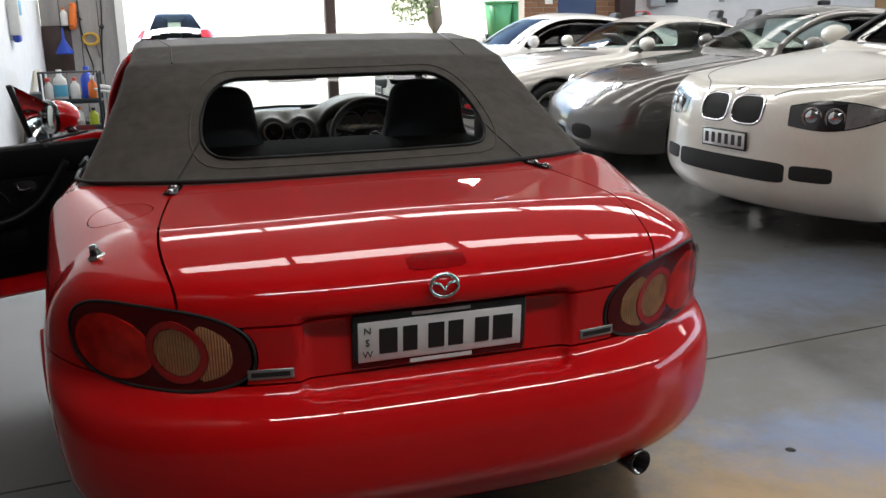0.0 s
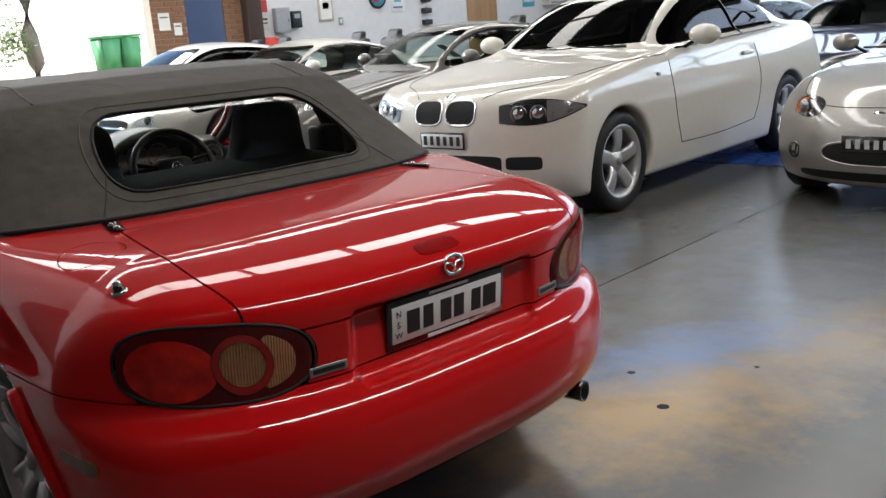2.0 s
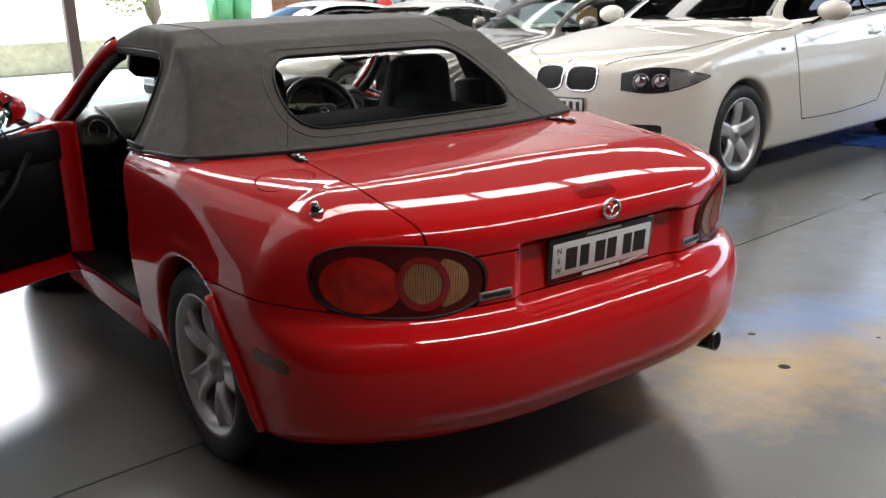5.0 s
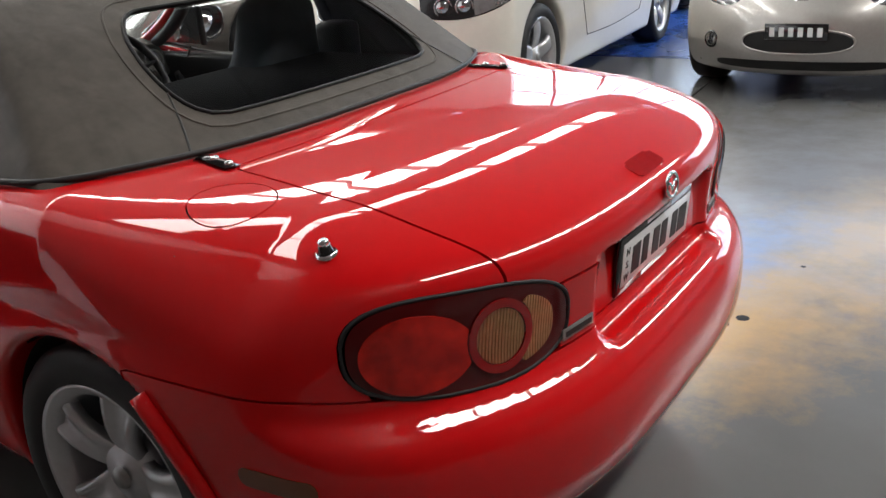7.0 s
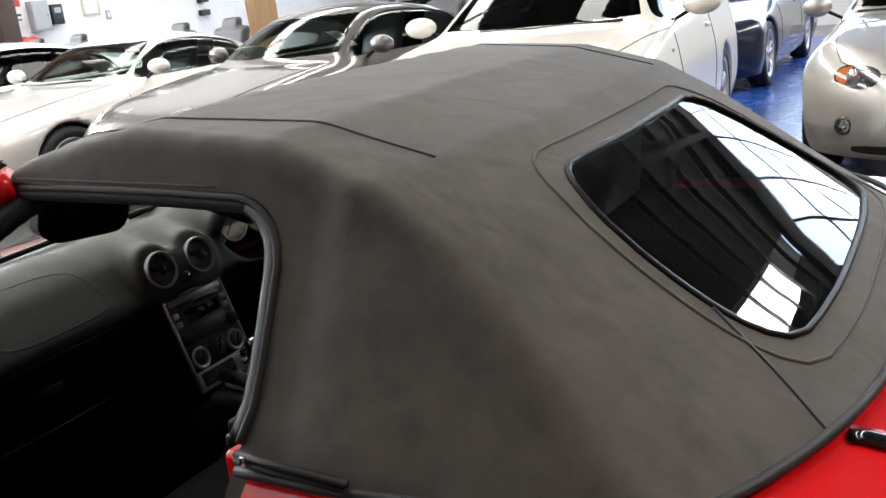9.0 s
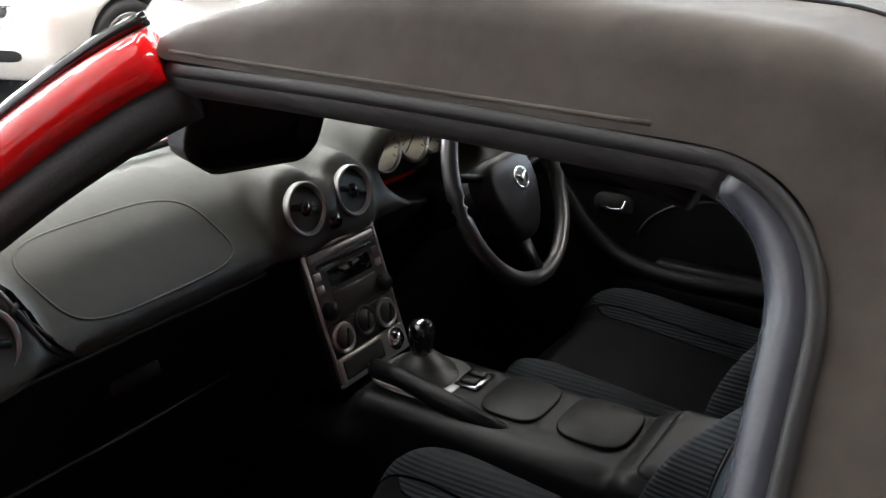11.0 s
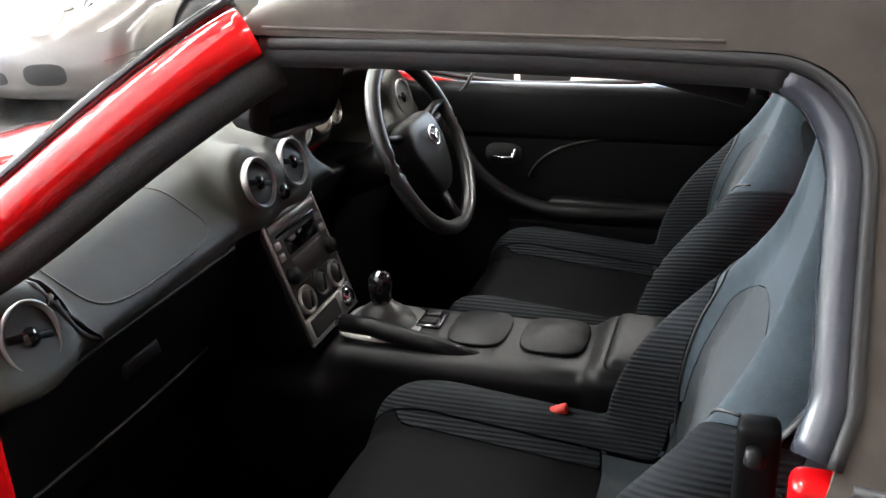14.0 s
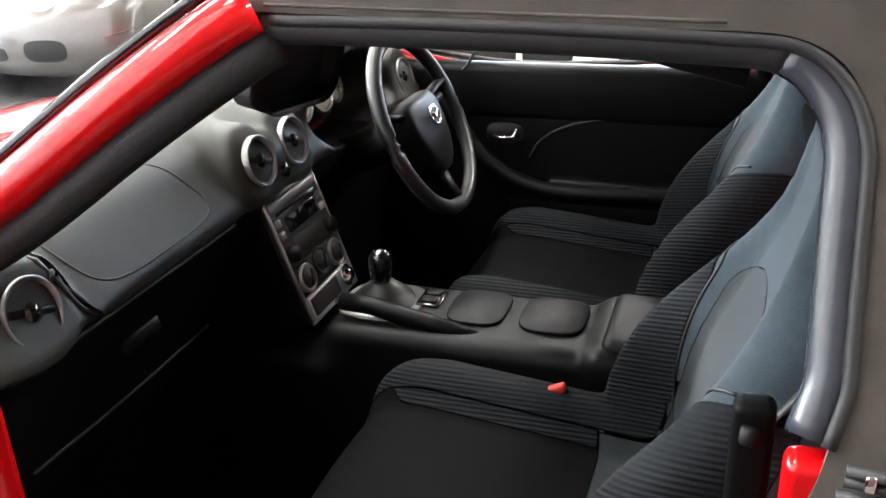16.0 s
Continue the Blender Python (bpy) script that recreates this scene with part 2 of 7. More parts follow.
def text_me(words, size, depth=0.0006, align="CENTER", width=1.0):
    cu = bpy.data.curves.new("t", "FONT")
    cu.body, cu.size, cu.extrude, cu.align_x, cu.align_y = words, size, depth, align, "CENTER"
    ob = bpy.data.objects.new("t", cu)
    scene.collection.objects.link(ob)
    dg = bpy.context.evaluated_depsgraph_get()
    me = bpy.data.meshes.new_from_object(ob.evaluated_get(dg))
    bpy.data.objects.remove(ob)
    bpy.data.curves.remove(cu)
    me.transform(Matrix.Diagonal((width, 1, 1, 1)))
    me.materials.clear()
    return me


def on_surface(f, points, times=12, n=0):
    """Points slid onto f = 0; n > 0 first spaces that many along a smooth line through them."""
    p = np.array(points, float)
    if n:
        t = np.linspace(0, 1, len(p))
        u = np.linspace(0, 1, n)
        p = np.stack([spline(*zip(t, p[:, k]))(u) for k in range(3)], 1)
    return pull(f, p, 0.05, 0.0, times)


def along_y(f, x, z, y0, y1, lift=0.0):
    """The first point of a surface met on the way from y0 to y1 at a given x and z."""
    y = np.linspace(y0, y1, 4000)
    k = int(np.argmax(f(y * 0 + x, y, y * 0 + z) < 0))
    return np.array((x, y[k] - lift, z))


def bead(name, f, points, r, mat, parent, n=40, closed=False, label="", seg=6, flat=1.0, lift=0.0):
    """A thin round bar that follows a line on a surface."""
    p = on_surface(f, points, 12, 0 if closed else n)
    if lift:
        g = grad(f, p)
        p = p + lift * g / np.linalg.norm(g, axis=1)[:, None]
    return part(name, tube_bm([tuple(q) for q in p], r, seg, closed, flat), mat, parent, label)

# ---- materials ----
def material(name, color, rough=0.5, metal=0.0, coat=0.0, coat_rough=0.03, vary=0.0, scale=20.0, bump=0.0, bump_scale=None, rough_vary=0.0, spec=0.5, sheen=0.0, color2=None, stretch=None):
    """A surface with two scales of noise in its colour, roughness and relief."""
    mat = bpy.data.materials.new(name)
    mat.use_nodes = True
    nt = mat.node_tree
    bsdf = nt.nodes["Principled BSDF"]
    bsdf.inputs["Base Color"].default_value = (*color, 1)
    bsdf.inputs["Roughness"].default_value = rough
    bsdf.inputs["Metallic"].default_value = metal
    bsdf.inputs["Coat Weight"].default_value = coat
    bsdf.inputs["Coat Roughness"].default_value = coat_rough
    bsdf.inputs["Specular IOR Level"].default_value = spec
    bsdf.inputs["Sheen Weight"].default_value = sheen
    if vary or bump or rough_vary:
        co = nt.nodes.new("ShaderNodeTexCoord")
        mp = nt.nodes.new("ShaderNodeMapping")
        if stretch:
            mp.inputs["Scale"].default_value = stretch
        nt.links.new(co.outputs["Object"], mp.inputs[0])
        a = nt.nodes.new("ShaderNodeTexNoise")
        a.inputs["Scale"].default_value, a.inputs["Detail"].default_value, a.inputs["Roughness"].default_value = scale, 6, 0.6
        nt.links.new(mp.outputs[0], a.inputs["Vector"])
        b = nt.nodes.new("ShaderNodeTexNoise")
        b.inputs["Scale"].default_value, b.inputs["Detail"].default_value = scale / 9, 3
        nt.links.new(mp.outputs[0], b.inputs["Vector"])
        m = nt.nodes.new("ShaderNodeMath")
        m.operation = "ADD"
        nt.links.new(a.outputs[0], m.inputs[0])
        nt.links.new(b.outputs[0], m.inputs[1])
        if vary:
            r = nt.nodes.new("ShaderNodeMapRange")
            r.inputs["From Min"].default_value, r.inputs["From Max"].default_value = 0.75, 1.25
            nt.links.new(m.outputs[0], r.inputs["Value"])
            mix = nt.nodes.new("ShaderNodeMix")
            mix.data_type = "RGBA"
            c2 = color2 or tuple(max(0, c * (1 - vary)) for c in color)
            mix.inputs[6].default_value, mix.inputs[7].default_value = (*c2, 1), (*color, 1)
            nt.links.new(r.outputs[0], mix.inputs[0])
            nt.links.new(mix.outputs[2], bsdf.inputs["Base Color"])
        if rough_vary:
            r = nt.nodes.new("ShaderNodeMapRange")
            r.inputs["From Min"].default_value, r.inputs["From Max"].default_value = 0.75, 1.25
            r.inputs["To Min"].default_value, r.inputs["To Max"].default_value = max(0, rough - rough_vary), min(1, rough + rough_vary)
            nt.links.new(m.outputs[0], r.inputs["Value"])
            nt.links.new(r.outputs[0], bsdf.inputs["Roughness"])
        if bump:
            c = nt.nodes.new("ShaderNodeTexNoise")
            c.inputs["Scale"].default_value, c.inputs["Detail"].default_value = bump_scale or scale * 4, 4
            nt.links.new(mp.outputs[0], c.inputs["Vector"])
            bp = nt.nodes.new("ShaderNodeBump")
            bp.inputs["Strength"].default_value, bp.inputs["Distance"].default_value = bump, 0.002
            nt.links.new(c.outputs[0], bp.inputs["Height"])
            nt.links.new(bp.outputs[0], bsdf.inputs["Normal"])
    return mat


def glass(name, color, rough=0.0, mix=1.0, ior=1.45):
    """Thin glazing: clear through, with a mirror coat that grows at a slant."""
    mat = bpy.data.materials.new(name)
    mat.use_nodes = True
    nt = mat.node_tree
    nt.nodes.remove(nt.nodes["Principled BSDF"])
    tr = nt.nodes.new("ShaderNodeBsdfTransparent")
    tr.inputs[0].default_value = (*color, 1)
    gl = nt.nodes.new("ShaderNodeBsdfGlossy")
    gl.inputs["Roughness"].default_value = rough
    fr = nt.nodes.new("ShaderNodeFresnel")
    fr.inputs["IOR"].default_value = ior
    mx = nt.nodes.new("ShaderNodeMixShader")
    nt.links.new(fr.outputs[0], mx.inputs[0])
    nt.links.new(tr.outputs[0], mx.inputs[1])
    nt.links.new(gl.outputs[0], mx.inputs[2])
    nt.links.new(mx.outputs[0], nt.nodes["Material Output"].inputs[0])
    return mat


RED = material("red_paint", (0.56, 0.003, 0.005), 0.45, 0.0, 1.0, 0.012, vary=0.05, scale=300, spec=0.04)
BLACK_VINYL = material("black_roof_cloth", (0.078, 0.068, 0.057), 0.75, vary=0.40, scale=22, bump=0.22, bump_scale=1800, sheen=0.12, spec=0.25)


def soft_relief(mat, scale, strength, depth):
    """Adds slow undulations under a material's fine relief."""
    nt = mat.node_tree
    bsdf = nt.nodes["Principled BSDF"]
    co = nt.nodes.new("ShaderNodeTexCoord")
    ns = nt.nodes.new("ShaderNodeTexNoise")
    ns.inputs["Scale"].default_value, ns.inputs["Detail"].default_value, ns.inputs["Distortion"].default_value = scale, 3, 0.6
    bp = nt.nodes.new("ShaderNodeBump")
    bp.inputs["Strength"].default_value, bp.inputs["Distance"].default_value = strength, depth
    nt.links.new(co.outputs["Object"], ns.inputs["Vector"])
    nt.links.new(ns.outputs[0], bp.inputs["Height"])
    if bsdf.inputs["Normal"].links:
        nt.links.new(bsdf.inputs["Normal"].links[0].from_socket, bp.inputs["Normal"])
    nt.links.new(bp.outputs[0], bsdf.inputs["Normal"])


soft_relief(BLACK_VINYL, 7.0, 0.45, 0.012)
BLACK_PLASTIC = material("black_plastic", (0.018, 0.018, 0.019), 0.5, vary=0.2, scale=80, bump=0.15, bump_scale=1500)
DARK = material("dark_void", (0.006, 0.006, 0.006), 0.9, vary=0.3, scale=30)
RUBBER = material("rubber", (0.011, 0.011, 0.012), 0.62, vary=0.3, scale=60, bump=0.2)
CHROME = material("chrome", (0.75, 0.75, 0.76), 0.08, 1.0, rough_vary=0.04, scale=60)
ALLOY = material("alloy", (0.56, 0.57, 0.58), 0.36, 0.55, 0.4, vary=0.12, scale=60, rough_vary=0.08)
SILVER_TRIM = material("silver_trim", (0.36, 0.355, 0.345), 0.36, 0.8, vary=0.1, scale=120)
PEWTER = material("pewter_plastic", (0.055, 0.053, 0.050), 0.38, 0.4, vary=0.15, scale=120, bump=0.05)
CREAM = material("cream_white_paint", (0.72, 0.69, 0.61), 0.35, 0.0, 1.0, 0.02, vary=0.05, scale=200)
SILVER = material("silver_paint", (0.40, 0.385, 0.36), 0.38, 0.65, 1.0, 0.03, vary=0.08, scale=500)
GREY = material("grey_metal_paint", (0.085, 0.078, 0.072), 0.34, 0.6, 1.0, 0.03, vary=0.1, scale=500)
PALE = material("pale_silver_paint", (0.62, 0.60, 0.56), 0.36, 0.4, 1.0, 0.03, vary=0.06, scale=500)
WHITE_CAR = material("white_car_paint", (0.75, 0.75, 0.73), 0.35, 0.0, 1.0, 0.03, vary=0.05, scale=200)
CHARCOAL = material("charcoal_paint", (0.030, 0.031, 0.034), 0.35, 0.4, 1.0, 0.02, vary=0.1, scale=500)
NAVY = material("navy_paint", (0.012, 0.016, 0.035), 0.35, 0.3, 1.0, 0.02, vary=0.1, scale=500)
CLEAR = glass("clear_glass", (0.86, 0.90, 0.88))
TINT = glass("tinted_glass", (0.10, 0.10, 0.10), 0.0, 1.0, 1.28)
LAMP_COVER = glass("lamp_cover", (0.98, 0.92, 0.90), 0.01, 1.0, 1.22)
PLASTIC_PANE = glass("rear_pane", (0.78, 0.77, 0.75), 0.01)
SHADE_GREEN = glass("screen_glass", (0.70, 0.78, 0.75), 0.0, 1.0, 1.28)
WHITE_PAINT = material("white_wall_paint", (0.74, 0.75, 0.77), 0.6, vary=0.1, scale=6, bump=0.1, bump_scale=150)

LAMP_DARK = material("smoked_red_lens", (0.075, 0.003, 0.004), 0.15, 0.0, 0.15, 0.02, vary=0.1, scale=60, spec=0.25)
LAMP_RED = material("red_lens", (1.0, 0.022, 0.014), 0.25, 0.1, 0.3, 0.02, spec=0.3, vary=0.75, scale=16, bump=0.3, bump_scale=60)
LAMP_RING = material("deep_red_lens", (0.34, 0.004, 0.006), 0.12, 0.0, 0.5, 0.02, vary=0.1, scale=60)
LAMP_AMBER = material("ribbed_amber_lens", (0.90, 0.56, 0.27), 0.2, 0.5, 0.4, 0.02, vary=0.45, scale=24)
AMBER_DARK = material("dull_amber_lens", (0.16, 0.035, 0.003), 0.3, 0.0, 0.6, vary=0.2, scale=40)
LATCH_BLACK = material("satin_black_plastic", (0.0032, 0.0032, 0.0035), 0.5, vary=0.2, scale=60, spec=0.06)
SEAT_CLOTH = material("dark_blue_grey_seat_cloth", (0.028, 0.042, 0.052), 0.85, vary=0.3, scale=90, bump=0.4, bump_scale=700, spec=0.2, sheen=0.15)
# cushion cloth: the low seat's shade is put into this near black
SEAT_SHADED = material("shaded_seat_cloth", (0.0035, 0.0035, 0.004), 0.85, vary=0.3, scale=90, bump=0.4, bump_scale=700, spec=0.08)
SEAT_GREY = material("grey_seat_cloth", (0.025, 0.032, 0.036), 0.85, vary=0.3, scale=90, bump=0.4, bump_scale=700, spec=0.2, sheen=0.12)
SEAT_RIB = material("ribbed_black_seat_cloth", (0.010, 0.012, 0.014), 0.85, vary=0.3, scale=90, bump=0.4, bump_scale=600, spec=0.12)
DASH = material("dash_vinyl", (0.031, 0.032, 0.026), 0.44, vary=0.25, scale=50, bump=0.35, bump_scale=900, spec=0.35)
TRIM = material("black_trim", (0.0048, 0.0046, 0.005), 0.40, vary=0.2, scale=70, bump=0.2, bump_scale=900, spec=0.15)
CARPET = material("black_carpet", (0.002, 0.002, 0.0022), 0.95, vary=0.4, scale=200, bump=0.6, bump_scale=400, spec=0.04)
# seal rubber with the light on the upright put into a paler grey
LIT_RUBBER = material("lit_rubber_seal", (0.042, 0.048, 0.060), 0.26, vary=0.2, scale=60, bump=0.1)
DIAL = material("cream_dial", (0.30, 0.28, 0.22), 0.5, vary=0.08, scale=60)
MIRROR = material("mirror_glass", (0.85, 0.86, 0.87), 0.02, 1.0, vary=0.02, scale=20)
PLATE = material("white_plate", (0.72, 0.73, 0.73), 0.35, 0.0, 0.5, vary=0.1, scale=30)
GLOSS_BLACK = material("gloss_black", (0.008, 0.008, 0.009), 0.12, 0.0, 0.6, vary=0.1, scale=30)
INK = material("black_ink", (0.012, 0.012, 0.012), 0.5, vary=0.1, scale=30)
BUCKLE_RED = material("red_button", (0.60, 0.03, 0.02), 0.35, vary=0.1, scale=40)


def ribs(mat, scale, strength, axis_turn=0.0):
    """Adds fine parallel ribs to a material's relief."""
    nt = mat.node_tree
    co = nt.nodes.new("ShaderNodeTexCoord")
    mp = nt.nodes.new("ShaderNodeMapping")
    mp.inputs["Rotation"].default_value = (0, axis_turn, 0)
    wv = nt.nodes.new("ShaderNodeTexWave")
    wv.inputs["Scale"].default_value = scale
    bp = nt.nodes.new("ShaderNodeBump")
    bp.inputs["Strength"].default_value, bp.inputs["Distance"].default_value = strength, 0.004
    nt.links.new(co.outputs["Object"], mp.inputs[0])
    nt.links.new(mp.outputs[0], wv.inputs["Vector"])
    nt.links.new(wv.outputs["Fac"], bp.inputs["Height"])
    nt.links.new(bp.outputs[0], nt.nodes["Principled BSDF"].inputs["Normal"])


ribs(LAMP_AMBER, 55, 0.9)
ribs(SEAT_RIB, 46, 0.4, radians(62))

# ---- the workshop ----
def concrete_material():
    mat = material("sealed_concrete", (0.135, 0.135, 0.132), 0.25, 0.0, vary=0.16, scale=2.2, bump=0.06, bump_scale=60, rough_vary=0.025, spec=0.5)
    nt = mat.node_tree
    bsdf = nt.nodes["Principled BSDF"]
    base = bsdf.inputs["Base Color"].links[0].from_socket
    co = nt.nodes.new("ShaderNodeTexCoord")

    def stain(prev, x, y, rx, ry, turn, color, amount, seed):
        mp = nt.nodes.new("ShaderNodeMapping")
        mp.vector_type = "TEXTURE"
        mp.inputs["Location"].default_value = (x, y, 0)
        mp.inputs["Rotation"].default_value = (0, 0, radians(turn))
        mp.inputs["Scale"].default_value = (rx, ry, 1)
        nt.links.new(co.outputs["Object"], mp.inputs[0])
        ln = nt.nodes.new("ShaderNodeVectorMath")
        ln.operation = "LENGTH"
        nt.links.new(mp.outputs[0], ln.inputs[0])
        ns = nt.nodes.new("ShaderNodeTexNoise")
        ns.inputs["Scale"].default_value, ns.inputs["Detail"].default_value, ns.inputs["Roughness"].default_value = 4.5, 9, 0.68
        ns.noise_dimensions = "4D"
        ns.inputs["W"].default_value = seed
        nt.links.new(co.outputs["Object"], ns.inputs["Vector"])
        ad = nt.nodes.new("ShaderNodeMath")
        ad.operation = "MULTIPLY_ADD"
        nt.links.new(ns.outputs[0], ad.inputs[0])
        ad.inputs[1].default_value = 2.2
        nt.links.new(ln.outputs["Value"], ad.inputs[2])
        mr = nt.nodes.new("ShaderNodeMapRange")
        mr.inputs["From Min"].default_value, mr.inputs["From Max"].default_value = 2.3, 1.15
        mr.inputs["To Max"].default_value = amount
        nt.links.new(ad.outputs[0], mr.inputs["Value"])
        mx = nt.nodes.new("ShaderNodeMix")
        mx.data_type = "RGBA"
        nt.links.new(mr.outputs[0], mx.inputs[0])
        nt.links.new(prev, mx.inputs[6])
        mx.inputs[7].default_value = (*color, 1)
        return mx.outputs[2]

    base = stain(base, 0.98, 0.18, 0.66, 0.42, -18, (0.40, 0.25, 0.10), 0.95, 1)
    base = stain(base, 1.9, 0.0, 1.3, 0.38, -15, (0.36, 0.26, 0.14), 0.85, 5)
    base = stain(base, 1.55, 0.42, 0.60, 0.26, -16, (0.12, 0.21, 0.42), 0.9, 2)
    base = stain(base, 2.3, 1.9, 0.9, 0.5, 10, (0.17, 0.23, 0.34), 0.6, 3)
    base = stain(base, 2.6, 0.3, 1.4, 0.8, 0, (0.23, 0.26, 0.32), 0.5, 4)
    nt.links.new(base, bsdf.inputs["Base Color"])
    return mat


CONCRETE = concrete_material()
BLUE_FLOOR = material("blue_floor_paint", (0.025, 0.085, 0.36), 0.28, vary=0.35, scale=5, rough_vary=0.1, bump=0.1)
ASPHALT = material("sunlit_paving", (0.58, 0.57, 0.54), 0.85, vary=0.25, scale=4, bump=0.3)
GRASSY = material("verge_grass", (0.34, 0.34, 0.22), 0.9, vary=0.4, scale=9, bump=0.5)
BRICK = material("brown_brick", (0.26, 0.125, 0.065), 0.8, vary=0.35, scale=30, bump=0.4)
MORTAR = material("mortar", (0.30, 0.27, 0.23), 0.9, vary=0.2, scale=40)
BROWN = material("brown_painted_steel", (0.055, 0.032, 0.027), 0.5, vary=0.2, scale=12)
BLUE_DOOR = material("navy_door_paint", (0.035, 0.065, 0.16), 0.45, vary=0.15, scale=8)
STEEL = material("roof_steel", (0.06, 0.06, 0.065), 0.55, 0.2, vary=0.2, scale=10)
ROOF = material("roof_sheet", (0.10, 0.10, 0.105), 0.6, 0.2, vary=0.2, scale=4)
WOODP = material("varnished_plywood", (0.40, 0.22, 0.09), 0.45, vary=0.3, scale=14, stretch=(6, 6, 0.6))
GREY_BOARD = material("grey_boards", (0.36, 0.34, 0.33), 0.7, vary=0.25, scale=16, stretch=(5, 5, 0.5), bump=0.2)
PAPER = material("paper", (0.80, 0.80, 0.78), 0.7, vary=0.05, scale=20)


def slab(name, x0, x1, y0, y1, z0, z1, mat, label, category, kind="structure", bevel=0.0):
    bm = box_bm(x1 - x0, y1 - y0, z1 - z0, bevel, 2, ((x0 + x1) / 2, (y0 + y1) / 2, (z0 + z1) / 2))
    ob = part(name, bm, mat, None, smooth=False)
    return tagged(ob, label, category, "", kind)


XL, XR, YB, YF, ZC = -2.05, 17.0, -7.0, 13.0, 6.0
# floor slabs, parted by an 8 mm joint that runs across under the car
def floor_slabs():
    floor = thing("floor", "grey sealed concrete workshop floor with rust and blue stains", "floor", kind="structure")
    j = lambda x: 1.065 + 0.088 * x
    for a, b, c, d in ((lambda x: YB, lambda x: j(x) - 0.006, XL - 0.3, XR), (lambda x: j(x) + 0.006, lambda x: 7.50 + 0.088 * x, XL - 0.3, XR), (lambda x: 7.512 + 0.088 * x, lambda x: YF + 0.35, XL - 0.3, XR)):
        bm = bmesh.new()
        lo = [bm.verts.new((x, yy(x), 0)) for x, yy in ((c, a), (d, a), (d, b), (c, b))]
        f = bm.faces.new(lo)
        r = bmesh.ops.extrude_face_region(bm, geom=[f])
        bmesh.ops.translate(bm, vec=(0, 0, -0.15), verts=[v for v in r["geom"] if isinstance(v, bmesh.types.BMVert)])
        bmesh.ops.recalc_face_normals(bm, faces=bm.faces)
        part("floor_slab", bm, CONCRETE, floor, smooth=False)
    part("joint_filler", box_bm(XR - XL, 20.3, 0.01, 0, 1, ((XR + XL) / 2, 3.1, -0.012)), DARK, floor, smooth=False)
    part("blue_bay_paint", box_bm(9.0, 3.6, 0.004, 0, 1, (10.1, 3.2, 0.0025)), BLUE_FLOOR, floor, "worn blue painted floor bay", smooth=False)


floor_slabs()
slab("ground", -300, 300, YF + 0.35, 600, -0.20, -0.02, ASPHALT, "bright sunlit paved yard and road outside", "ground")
slab("wall_west", XL - 0.2, XL, 2.2, YF, 0, ZC + 0.088, WHITE_PAINT, "white painted side wall of the workshop", "wall")
# unseen stretch, dark to hold bounce light off the car's left side
slab("wall_west_unseen", XL - 0.2, XL, YB, 2.2, 0, ZC + 0.088, BROWN, "unseen side wall made dark brown to cut bounce light", "wall")
def east_wall():
    w = thing("wall_east", "white painted far side wall with a band of high windows", "wall", kind="structure")
    part("wall_below", box_bm(0.2, YF - YB, 2.4, 0, 1, (XR + 0.1, (YF + YB) / 2, 1.2)), WHITE_PAINT, w, smooth=False)
    part("wall_above", box_bm(0.2, YF - YB, ZC - 5.5, 0, 1, (XR + 0.1, (YF + YB) / 2, (ZC + 5.5) / 2)), WHITE_PAINT, w, smooth=False)
    for y0, y1 in ((YB, -5.8), (9.8, YF)):
        part("wall_end", box_bm(0.2, y1 - y0, 3.1, 0, 1, (XR + 0.1, (y0 + y1) / 2, 3.95)), WHITE_PAINT, w, smooth=False)
    for k in range(1, 13):
        part("window_bar", box_bm(0.06, 0.07, 3.1, 0.004, 1, (XR + 0.08, -5.8 + 1.2 * k, 3.95)), STEEL, w, smooth=False)
    for z in (3.17, 3.95, 4.73):
        part("window_bar", box_bm(0.05, 15.6, 0.05, 0, 1, (XR + 0.08, 2.0, z)), STEEL, w, smooth=False)


east_wall()
slab("wall_south", XL - 0.2, XR + 0.2, YB - 0.2, YB, 0, ZC, BROWN, "dark brown steel rear wall of the workshop", "wall")


